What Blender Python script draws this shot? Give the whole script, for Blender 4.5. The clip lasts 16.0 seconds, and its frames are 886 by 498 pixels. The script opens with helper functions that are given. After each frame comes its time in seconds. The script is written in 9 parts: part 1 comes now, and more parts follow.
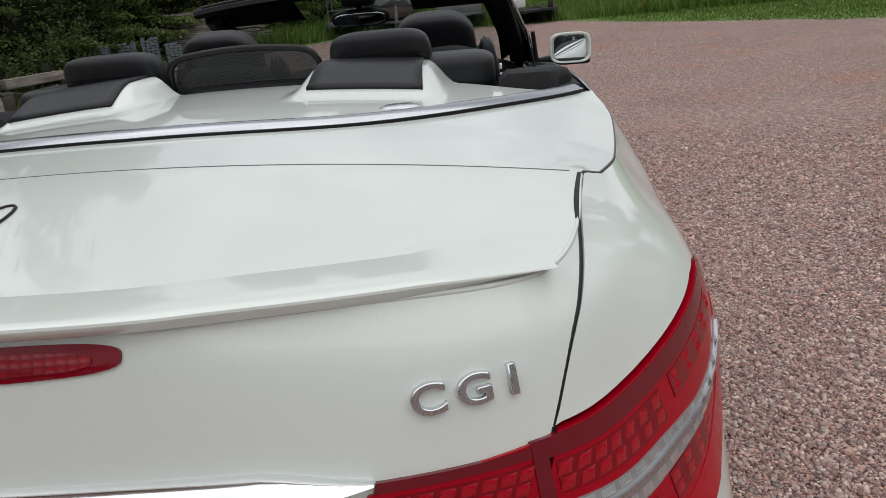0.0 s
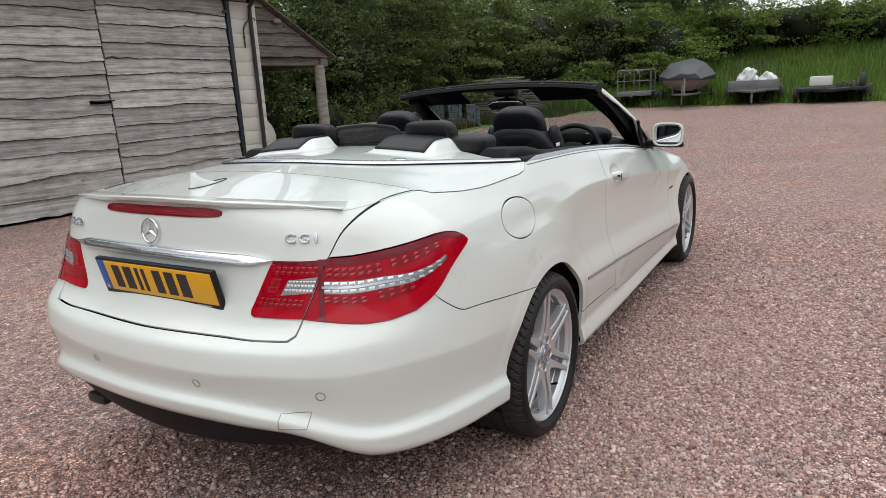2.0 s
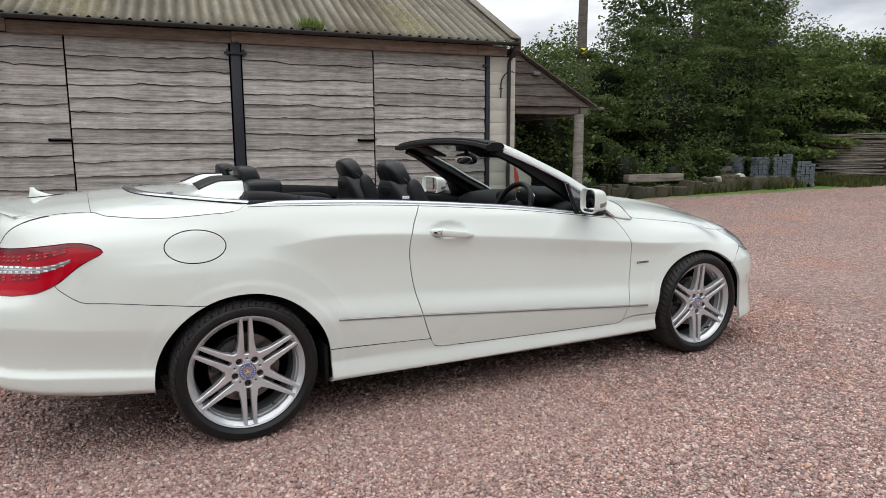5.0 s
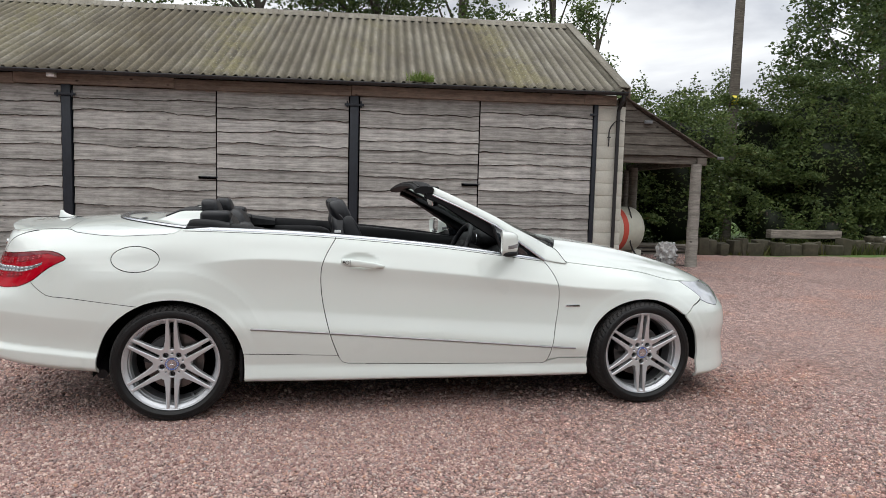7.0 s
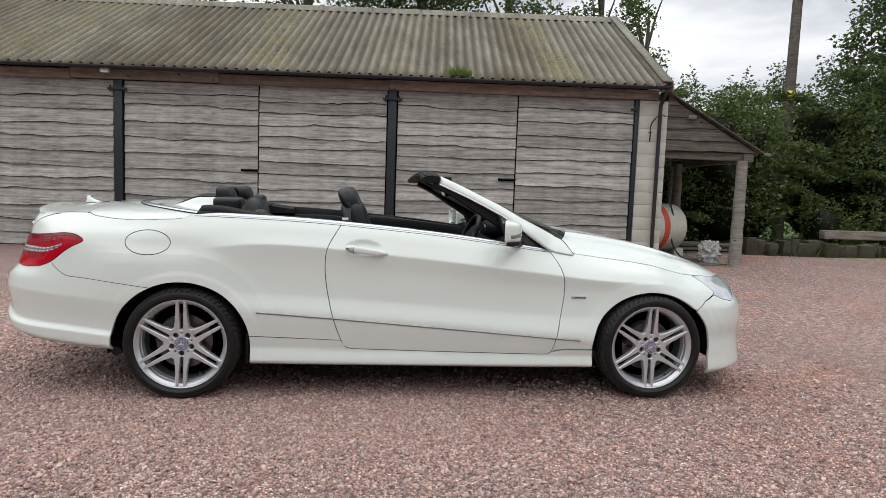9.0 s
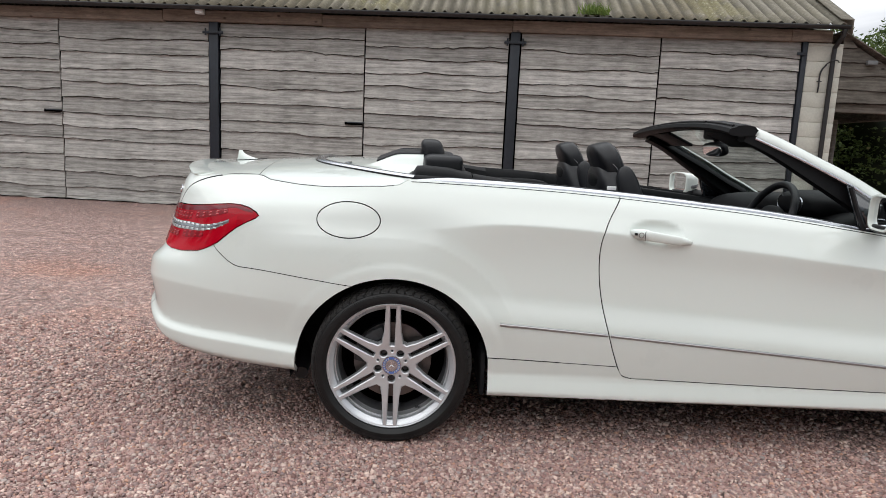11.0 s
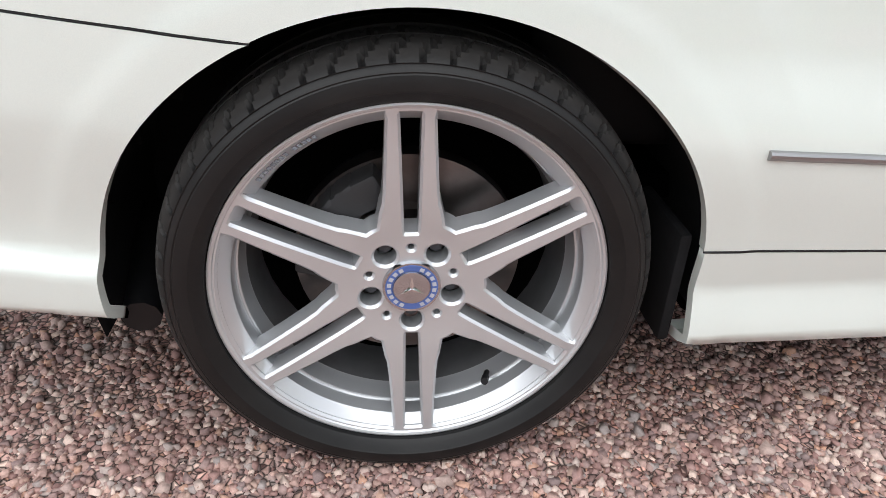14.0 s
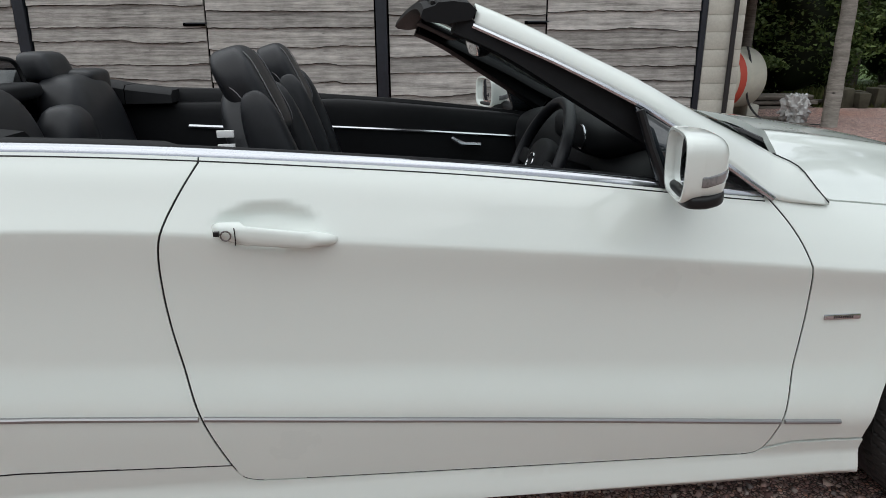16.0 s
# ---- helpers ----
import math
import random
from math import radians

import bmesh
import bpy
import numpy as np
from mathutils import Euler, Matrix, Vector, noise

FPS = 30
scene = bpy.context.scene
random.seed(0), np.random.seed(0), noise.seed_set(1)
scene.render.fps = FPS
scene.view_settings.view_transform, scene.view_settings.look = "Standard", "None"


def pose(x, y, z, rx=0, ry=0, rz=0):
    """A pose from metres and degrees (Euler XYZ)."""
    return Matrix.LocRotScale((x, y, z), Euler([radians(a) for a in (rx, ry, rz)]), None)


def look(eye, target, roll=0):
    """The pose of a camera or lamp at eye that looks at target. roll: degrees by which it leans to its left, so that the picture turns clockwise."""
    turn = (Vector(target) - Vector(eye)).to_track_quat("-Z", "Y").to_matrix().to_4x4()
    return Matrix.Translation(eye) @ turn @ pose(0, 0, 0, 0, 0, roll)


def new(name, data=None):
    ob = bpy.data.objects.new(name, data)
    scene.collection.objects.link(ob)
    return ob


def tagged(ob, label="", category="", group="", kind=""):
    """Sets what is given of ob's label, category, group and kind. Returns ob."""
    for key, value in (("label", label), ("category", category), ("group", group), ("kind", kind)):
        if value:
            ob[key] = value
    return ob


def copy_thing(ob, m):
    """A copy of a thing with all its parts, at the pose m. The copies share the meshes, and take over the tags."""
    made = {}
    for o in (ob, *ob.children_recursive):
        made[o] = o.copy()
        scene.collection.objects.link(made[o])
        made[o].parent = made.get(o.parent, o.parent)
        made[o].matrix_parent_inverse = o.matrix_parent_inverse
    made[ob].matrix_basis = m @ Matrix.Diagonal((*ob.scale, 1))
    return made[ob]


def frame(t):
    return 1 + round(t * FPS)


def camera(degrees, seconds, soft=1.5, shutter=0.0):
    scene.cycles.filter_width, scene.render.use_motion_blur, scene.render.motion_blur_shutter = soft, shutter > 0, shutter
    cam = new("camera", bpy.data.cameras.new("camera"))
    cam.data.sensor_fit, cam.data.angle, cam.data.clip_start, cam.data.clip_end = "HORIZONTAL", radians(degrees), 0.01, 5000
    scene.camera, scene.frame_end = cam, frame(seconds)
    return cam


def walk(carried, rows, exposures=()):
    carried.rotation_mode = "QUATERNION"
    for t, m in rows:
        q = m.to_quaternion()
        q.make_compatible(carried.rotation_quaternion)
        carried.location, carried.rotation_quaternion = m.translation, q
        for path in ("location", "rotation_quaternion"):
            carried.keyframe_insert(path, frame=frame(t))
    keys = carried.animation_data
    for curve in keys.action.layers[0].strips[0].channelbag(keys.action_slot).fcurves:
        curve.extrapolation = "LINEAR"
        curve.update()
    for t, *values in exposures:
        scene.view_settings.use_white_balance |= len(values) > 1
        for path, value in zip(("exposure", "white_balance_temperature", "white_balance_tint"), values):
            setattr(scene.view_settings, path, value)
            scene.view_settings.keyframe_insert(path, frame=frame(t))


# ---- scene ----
cam = camera(68.1, 16.0, 0.8)
PATH = [
    (0, (-1.371, -0.561, 1.242), (0.493, -0.369, 0.542), -5.4),
    (0.5, (-1.64, -0.755, 1.267), (0.209, -0.435, 0.577), -4.5),
    (1, (-1.98, -1.082, 1.318), (-0.221, -0.413, 0.641), -4.1),
    (1.5, (-2.147, -1.416, 1.308), (-0.478, -0.487, 0.717), -3.3),
    (2, (-2.204, -1.723, 1.311), (-0.531, -0.731, 0.845), -3.1),
    (2.5, (-2.117, -1.971, 1.312), (-0.549, -0.792, 0.926), -2.5),
    (3, (-1.986, -2.372, 1.302), (-0.552, -1.023, 0.946), -1.9),
    (3.5, (-1.728, -2.732, 1.3), (-0.478, -1.21, 0.953), -1.2),
    (4, (-1.349, -3.071, 1.296), (-0.279, -1.417, 0.948), -0.7),
    (4.5, (-0.913, -3.433, 1.298), (0.083, -1.733, 0.956), -0.5),
    (4.7, (-0.738, -3.547, 1.286), (0.225, -1.826, 0.957), -0.4),
    (6.8, (0.651, -4.478, 1.281), (1.062, -2.529, 1.105), 1.4),
    (7, (0.739, -4.539, 1.282), (1.13, -2.585, 1.108), 1.5),
    (7.5, (0.96, -4.622, 1.284), (1.294, -2.658, 1.106), 1.6),
    (8, (1.138, -4.688, 1.283), (1.425, -2.717, 1.102), 1.7),
    (8.2, (1.155, -4.707, 1.276), (1.432, -2.734, 1.096), 1.8),
    (10.3, (0.39, -3.942, 1.224), (0.519, -1.96, 0.991), 2.6),
    (10.5, (0.29, -3.778, 1.225), (0.394, -1.796, 0.98), 2.7),
    (11, (0.096, -3.317, 1.19), (0.164, -1.345, 0.868), 2.6),
    (11.5, (-0.068, -2.894, 1.176), (-0.019, -0.946, 0.725), 2.6),
    (12, (-0.135, -2.451, 1.096), (-0.101, -0.525, 0.558), 2.5),
    (12.5, (-0.132, -2.076, 0.92), (0.0, -0.235, 0.15), 2.0),
    (13, (-0.117, -1.734, 0.781), (0.045, -0.009, -0.217), 1.1),
    (13.5, (-0.068, -1.496, 0.753), (0.132, 0.217, -0.288), 1.5),
    (14, (-0.036, -1.547, 0.800), (0.149, 0.166, -0.247), 1.3),
    (14.5, (0.055, -1.862, 1.001), (0.222, -0.158, -0.033), 1.1),
    (15, (0.275, -2.070, 1.138), (0.432, -0.243, 0.343), 0.5),
    (15.5, (0.722, -2.129, 1.230), (0.892, -0.305, 0.570), -0.4),
    (16, (1.212, -2.131, 1.238), (1.424, -0.239, 0.623), -0.3),
]
EXPOSURES = [(0.0, 0.01, 6550, 10), (0.5, 0.07, 6550, 10), (1.0, 0.19, 6550, 10), (2.5, 0.51, 6500, 10), (4.5, 0.54, 6500, 10), (8.0, 0.46, 6500, 10), (10.4, 0.44, 6500, 10), (11.0, 0.58, 6500, 10), (12.5, 0.47, 6500, 10), (13.0, 0.57, 6500, 10), (13.5, 0.92, 6450, 10), (14.0, 1.11, 6450, 10), (14.5, 0.92, 6420, 10), (15.0, 0.5, 6330, 9), (15.5, 0.36, 6300, 8), (16.0, 0.29, 6320, 8)]
walk(cam, [(t, look(eye, target, roll)) for t, eye, target, roll in PATH], EXPOSURES)

# ---- daylight: broken cloud, no hard shadows ----
def make_world():
    w = bpy.data.worlds.new("overcast_sky")
    scene.world = w
    w.use_nodes = True
    nt = w.node_tree
    nt.nodes.clear()
    N, L = nt.nodes.new, nt.links.new
    out, bg = N("ShaderNodeOutputWorld"), N("ShaderNodeBackground")
    sky = N("ShaderNodeTexSky")
    sky.sky_type, sky.sun_disc = "NISHITA", False
    sky.sun_elevation, sky.sun_rotation = radians(50), radians(200)
    co = N("ShaderNodeTexCoord")
    mp = N("ShaderNodeMapping")
    mp.inputs["Scale"].default_value = (1.0, 1.0, 2.6)
    n1, n2 = N("ShaderNodeTexNoise"), N("ShaderNodeTexNoise")
    n1.inputs["Scale"].default_value, n1.inputs["Detail"].default_value = 3.4, 8
    n1.inputs["Distortion"].default_value = 0.25
    n2.inputs["Scale"].default_value, n2.inputs["Detail"].default_value = 1.1, 5
    r1, r2 = N("ShaderNodeValToRGB"), N("ShaderNodeValToRGB")
    r1.color_ramp.elements[0].position, r1.color_ramp.elements[0].color = 0.38, (3.6, 3.8, 4.25, 1)
    r1.color_ramp.elements[1].position, r1.color_ramp.elements[1].color = 0.64, (7.9, 8.1, 8.3, 1)
    r2.color_ramp.elements[0].position, r2.color_ramp.elements[0].color = 0.30, (0.8, 0.8, 0.8, 1)
    r2.color_ramp.elements[1].position, r2.color_ramp.elements[1].color = 0.55, (1, 1, 1, 1)
    mix = N("ShaderNodeMix")
    mix.data_type = "RGBA"
    L(co.outputs["Generated"], mp.inputs["Vector"])
    L(mp.outputs["Vector"], n1.inputs["Vector"])
    L(mp.outputs["Vector"], n2.inputs["Vector"])
    L(n1.outputs["Fac"], r1.inputs["Fac"])
    L(n2.outputs["Fac"], r2.inputs["Fac"])
    L(r2.outputs["Color"], mix.inputs["Factor"])
    L(sky.outputs["Color"], mix.inputs[6])
    L(r1.outputs["Color"], mix.inputs[7])
    L(mix.outputs[2], bg.inputs["Color"])
    bg.inputs["Strength"].default_value = SKY
    L(bg.outputs["Background"], out.inputs["Surface"])


SKY = 0.10
make_world()
sun = new("sun", bpy.data.lights.new("sun", "SUN"))
sun.data.energy, sun.data.angle, sun.data.color = 1.75, radians(108), (0.985, 0.985, 0.96)
sun.matrix_world = look((-4, -1.5, 20), (0, 0, 0))

# ---- materials ----
class Mat:
    """A principled material with small helpers for its nodes."""

    def __init__(self, name, color=(0.5, 0.5, 0.5), rough=0.5, metal=0.0, coat=0.0, spec=None):
        self.m = bpy.data.materials.new(name)
        self.m.use_nodes = True
        self.nt = self.m.node_tree
        self.b = self.nt.nodes["Principled BSDF"]
        self.set("Base Color", (*color, 1))
        self.set("Roughness", rough)
        self.set("Metallic", metal)
        self.set("Coat Weight", coat)
        self.set("Coat Roughness", 0.03)
        if spec is not None:
            self.set("Specular IOR Level", spec)

    def set(self, k, v):
        self.b.inputs[k].default_value = v

    def n(self, kind, **kw):
        nd = self.nt.nodes.new("ShaderNode" + kind)
        for k, v in kw.items():
            nd.inputs[k.replace("_", " ")].default_value = v
        return nd

    def link(self, a, b):
        self.nt.links.new(a, b)

    def coords(self, scale=(1, 1, 1), kind="Object"):
        c, m = self.n("TexCoord"), self.n("Mapping")
        m.inputs["Scale"].default_value = scale
        self.link(c.outputs[kind], m.inputs["Vector"])
        return m.outputs["Vector"]

    def noise(self, vec, scale, detail=4, rough=0.55, distort=0.0):
        nd = self.n("TexNoise", Scale=scale, Detail=detail, Roughness=rough, Distortion=distort)
        self.link(vec, nd.inputs["Vector"])
        return nd.outputs["Fac"]

    def ramp(self, fac, stops):
        nd = self.n("ValToRGB")
        els = nd.color_ramp.elements
        while len(els) < len(stops):
            els.new(0.5)
        for e, (p, c) in zip(els, stops):
            e.position, e.color = p, (*c, 1) if len(c) == 3 else c
        self.link(fac, nd.inputs["Fac"])
        return nd.outputs["Color"]

    def mix(self, fac, a, b, mode="MIX"):
        nd = self.n("Mix")
        nd.data_type, nd.blend_type = "RGBA", mode
        for src, k in ((fac, 0), (a, 6), (b, 7)):
            if isinstance(src, (int, float)):
                nd.inputs[k].default_value = src
            elif isinstance(src, tuple):
                nd.inputs[k].default_value = (*src, 1)
            else:
                self.link(src, nd.inputs[k])
        return nd.outputs[2]

    def math(self, op, a, b=0.0):
        nd = self.n("Math")
        nd.operation = op
        for k, src in enumerate((a, b)):
            if isinstance(src, (int, float)):
                nd.inputs[k].default_value = src
            else:
                self.link(src, nd.inputs[k])
        return nd.outputs[0]

    def bump(self, height, strength=0.3, dist=0.01):
        nd = self.n("Bump", Strength=strength, Distance=dist)
        self.link(height, nd.inputs["Height"])
        self.link(nd.outputs["Normal"], self.b.inputs["Normal"])

    def color(self, sock):
        self.link(sock, self.b.inputs["Base Color"])

    def rough(self, sock):
        self.link(sock, self.b.inputs["Roughness"])


def plain(name, color, rough=0.5, metal=0.0, coat=0.0, grain=0.0, scale=60.0, spec=None):
    m = Mat(name, color, rough, metal, coat, spec)
    if grain:
        v = m.coords()
        f = m.noise(v, scale, 5)
        g = m.noise(v, scale * 0.07, 3)
        lo, hi = tuple(c * (1 - grain) for c in color), tuple(min(1, c * (1 + grain)) for c in color)
        m.color(m.mix(m.mix(0.5, m.ramp(f, [(0.3, (0, 0, 0)), (0.7, (1, 1, 1))]), m.ramp(g, [(0.35, (0, 0, 0)), (0.65, (1, 1, 1))])), lo, hi))
        m.bump(f, 0.15, 0.002)
    return m.m


def paint_white():
    m = Mat("white_paint", (0.68, 0.73, 0.69), 0.32, 0.0, 1.0, 0.2)
    m.set("Coat IOR", 1.52)
    v = m.coords()
    f = m.noise(v, 900, 2)
    m.color(m.mix(m.ramp(f, [(0.4, (0, 0, 0)), (0.6, (1, 1, 1))]), (0.68, 0.725, 0.69), (0.71, 0.755, 0.715)))
    dust = m.noise(v, 3.0, 5)
    m.rough(m.ramp(dust, [(0.3, (0.27, 0.27, 0.27)), (0.75, (0.38, 0.38, 0.38))]))
    return m.m


def gravel_colors():
    return [(0.0, (0.190, 0.105, 0.095)), (0.16, (0.41, 0.245, 0.218)), (0.34, (0.25, 0.182, 0.176)), (0.50, (0.575, 0.372, 0.316)),
            (0.66, (0.382, 0.264, 0.243)), (0.8, (0.755, 0.58, 0.50)), (0.92, (0.35, 0.30, 0.288)), (1.0, (0.585, 0.33, 0.232))]


def gravel_ground():
    m = Mat("pink_gravel", rough=0.85)
    v = m.coords()
    vo = m.n("TexVoronoi", Scale=84.0, Randomness=1.0)
    m.link(v, vo.inputs["Vector"])
    sep = m.n("SeparateColor")
    m.link(vo.outputs["Color"], sep.inputs["Color"])
    stone = m.ramp(sep.outputs[0], gravel_colors())
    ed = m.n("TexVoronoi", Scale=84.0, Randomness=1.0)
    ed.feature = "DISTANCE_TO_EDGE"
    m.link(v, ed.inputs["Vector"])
    # stones darken towards their rims: crevice shade in the colour
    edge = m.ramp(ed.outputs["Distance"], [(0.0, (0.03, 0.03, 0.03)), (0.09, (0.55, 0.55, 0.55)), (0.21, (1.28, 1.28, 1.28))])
    big = m.noise(v, 0.5, 5)
    rust = m.noise(v, 0.8, 5)
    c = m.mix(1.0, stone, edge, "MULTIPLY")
    c = m.mix(m.ramp(rust, [(0.52, (0, 0, 0)), (0.70, (0.6, 0.6, 0.6))]), c, m.mix(1.0, c, (1.20, 0.84, 0.64), "MULTIPLY"))
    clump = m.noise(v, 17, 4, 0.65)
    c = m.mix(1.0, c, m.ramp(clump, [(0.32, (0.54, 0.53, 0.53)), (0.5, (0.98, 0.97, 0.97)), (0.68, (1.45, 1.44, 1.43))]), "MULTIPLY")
    c = m.mix(0.5, c, m.ramp(big, [(0.3, (0.66, 0.62, 0.62)), (0.7, (1.0, 0.97, 0.95))]), "MULTIPLY")
    at = m.n("Attribute")
    at.attribute_name = "turf"
    edge_n = m.noise(v, 2.2, 6, 0.7)
    wob = m.math("ADD", at.outputs["Fac"], m.math("MULTIPLY", m.math("SUBTRACT", edge_n, 0.5), 0.9))
    gn = m.noise(v, 9, 6, 0.7)
    green = m.ramp(gn, [(0.3, (0.055, 0.105, 0.018)), (0.55, (0.11, 0.19, 0.032)), (0.75, (0.17, 0.25, 0.055))])
    c = m.mix(m.ramp(wob, [(0.42, (0, 0, 0)), (0.62, (1, 1, 1))]), c, green)
    m.color(c)
    h = m.mix(0.65, ed.outputs["Distance"], sep.outputs[1])
    m.bump(h, 0.9, 0.012)
    return m.m


def gravel_stone():
    m = Mat("gravel_stones", rough=0.8)
    g = m.n("NewGeometry")
    c = m.ramp(g.outputs["Random Per Island"], gravel_colors())
    f = m.noise(m.coords(), 260, 3)
    c = m.mix(0.6, c, m.ramp(f, [(0.3, (0.72, 0.72, 0.72)), (0.7, (1.12, 1.12, 1.12))]), "MULTIPLY")
    m.color(c)
    m.bump(f, 0.3, 0.002)
    return m.m


def weathered_wood(name, dark, mid, light, warm=0.0):
    """Grey, sun-bleached boards with the grain along the object's x."""
    m = Mat(name, rough=0.9, spec=0.2)
    oi = m.n("ObjectInfo")
    add = m.n("VectorMath")
    add.operation = "ADD"
    cmb = m.n("CombineXYZ")
    m.link(m.math("MULTIPLY", oi.outputs["Random"], 37.0), cmb.inputs[0])
    m.link(m.math("MULTIPLY", oi.outputs["Random"], 11.0), cmb.inputs[2])
    m.link(m.coords((0.20, 1, 5.5)), add.inputs[0])
    m.link(cmb.outputs[0], add.inputs[1])
    v = add.outputs[0]
    grain = m.noise(v, 5.5, 8, 0.66, 0.35)
    fine = m.noise(v, 40, 3, 0.6)
    c = m.ramp(grain, [(0.22, dark), (0.5, mid), (0.80, light)])
    blot = m.noise(m.coords((0.7, 1, 1.6)), 7.0, 6, 0.7)
    c = m.mix(0.75, c, m.ramp(blot, [(0.30, (0.62, 0.62, 0.61)), (0.52, (1.0, 1.0, 1.0)), (0.72, (1.28, 1.28, 1.27))]), "MULTIPLY")
    c = m.mix(0.55, c, m.ramp(fine, [(0.3, (0.55, 0.55, 0.55)), (0.7, (1.18, 1.18, 1.18))]), "MULTIPLY")
    tone = m.ramp(oi.outputs["Random"], [(0.0, (0.78, 0.77, 0.76)), (0.5, (1.0, 0.99, 0.97)), (1.0, (1.16, 1.15, 1.14))])
    c = m.mix(1.0, c, tone, "MULTIPLY")
    knot = m.n("TexVoronoi", Scale=3.2)
    m.link(m.coords((0.8, 1, 1.5)), knot.inputs["Vector"])
    c = m.mix(m.ramp(knot.outputs["Distance"], [(0.045, (0.9, 0.9, 0.9)), (0.10, (0, 0, 0))]), c, tuple(0.35 * x for x in dark))
    m.color(c)
    m.bump(m.mix(0.4, grain, fine), 0.6, 0.01)
    return m.m


def leaf_mat(name, lo, hi, brown=(0.10, 0.085, 0.03)):
    m = Mat(name, rough=0.55, spec=0.3)
    g = m.n("NewGeometry")
    big = m.noise(m.coords(), 0.9, 3)
    c = m.ramp(g.outputs["Random Per Island"], [(0.0, lo), (0.6, tuple((a + b) / 2 for a, b in zip(lo, hi))), (0.93, hi), (1.0, brown)])
    c = m.mix(0.6, c, m.ramp(big, [(0.3, (0.55, 0.6, 0.5)), (0.7, (1.25, 1.2, 1.1))]), "MULTIPLY")
    m.color(c)
    tr = m.n("BsdfTranslucent")
    m.link(c, tr.inputs["Color"])
    ms = m.n("MixShader", Fac=0.42)
    out = m.nt.nodes["Material Output"]
    m.link(m.b.outputs[0], ms.inputs[1])
    m.link(tr.outputs[0], ms.inputs[2])
    m.link(ms.outputs[0], out.inputs["Surface"])
    return m.m


def roof_sheet():
    """Corrugated cement: pale crowns, dark valleys, lichen and moss in patches that differ from sheet to sheet."""
    m = Mat("mossy_cement_sheet", rough=0.92, spec=0.2)
    v = m.coords()
    a = m.noise(m.coords((1, 0.22, 1)), 1.3, 6, 0.6)
    f = m.noise(v, 22, 5, 0.65)
    streak = m.noise(m.coords((9, 0.5, 1)), 1.5, 6, 0.7)
    c = m.ramp(a, [(0.3, (0.185, 0.165, 0.138)), (0.55, (0.275, 0.255, 0.215)), (0.75, (0.38, 0.365, 0.32))])
    c = m.mix(0.6, c, m.ramp(f, [(0.3, (0.55, 0.55, 0.55)), (0.7, (1.2, 1.2, 1.2))]), "MULTIPLY")
    c = m.mix(0.6, c, m.ramp(streak, [(0.35, (0.6, 0.58, 0.55)), (0.65, (1.15, 1.15, 1.12))]), "MULTIPLY")

    def layer(name):
        nd = m.n("Attribute")
        nd.attribute_name = name
        return nd.outputs["Fac"]

    patchy = m.noise(m.coords((1.0, 0.6, 1)), 2.6, 7, 0.72, 0.4)
    grime = m.math("MULTIPLY", layer("grime"), m.ramp(patchy, [(0.25, (0.35, 0.35, 0.35)), (0.6, (1, 1, 1))]))
    c = m.mix(grime, c, m.mix(1.0, c, (0.62, 0.56, 0.48), "MULTIPLY"))
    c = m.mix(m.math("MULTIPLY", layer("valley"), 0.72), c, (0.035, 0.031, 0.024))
    moss = m.math("MULTIPLY", layer("lichen"), m.ramp(patchy, [(0.40, (0, 0, 0)), (0.58, (0.85, 0.85, 0.85))]))
    c = m.mix(moss, c, m.ramp(f, [(0.35, (0.14, 0.12, 0.06)), (0.65, (0.27, 0.25, 0.145))]))
    spots = m.n("TexVoronoi", Scale=14.0)
    m.link(v, spots.inputs["Vector"])
    c = m.mix(m.math("MULTIPLY", layer("lichen"), m.ramp(spots.outputs["Distance"], [(0.14, (0.7, 0.7, 0.7)), (0.24, (0, 0, 0))])), c, (0.40, 0.39, 0.30))
    m.color(c)
    m.bump(f, 0.4, 0.01)
    return m.m


def clear_glass(name="clear_glass", tint=(0.93, 0.97, 0.95), gloss=0.08):
    m = Mat(name)
    nt = m.nt
    nt.nodes.remove(m.b)
    t, g, ms, lw = m.n("BsdfTransparent"), m.n("BsdfGlossy"), m.n("MixShader"), m.n("LayerWeight", Blend=0.5)
    t.inputs["Color"].default_value = (*tint, 1)
    g.inputs["Roughness"].default_value = 0.01
    m.link(m.math("ADD", m.math("MULTIPLY", m.math("POWER", lw.outputs["Facing"], 5.0), 0.5), 0.04), ms.inputs[0])
    m.link(t.outputs[0], ms.inputs[1])
    m.link(g.outputs[0], ms.inputs[2])
    m.link(ms.outputs[0], nt.nodes["Material Output"].inputs["Surface"])
    return m.m


def lamp_cells(name, lo, hi, scale, metal=0.0, fine=0.0):
    """Rows of small moulded cells under a clear gloss."""
    m = Mat(name, hi, 0.15, metal, 0.5, 0.2)
    vo = m.n("TexVoronoi", Scale=scale, Randomness=0.12)
    m.link(m.coords((1.0, 1.0, 1.5)), vo.inputs["Vector"])
    c = m.ramp(vo.outputs["Distance"], [(0.10, hi), (0.42, tuple((a + b) / 2 for a, b in zip(lo, hi))), (0.62, lo)])
    m.color(c)
    m.bump(vo.outputs["Distance"], 0.5, 0.004)
    return m.m


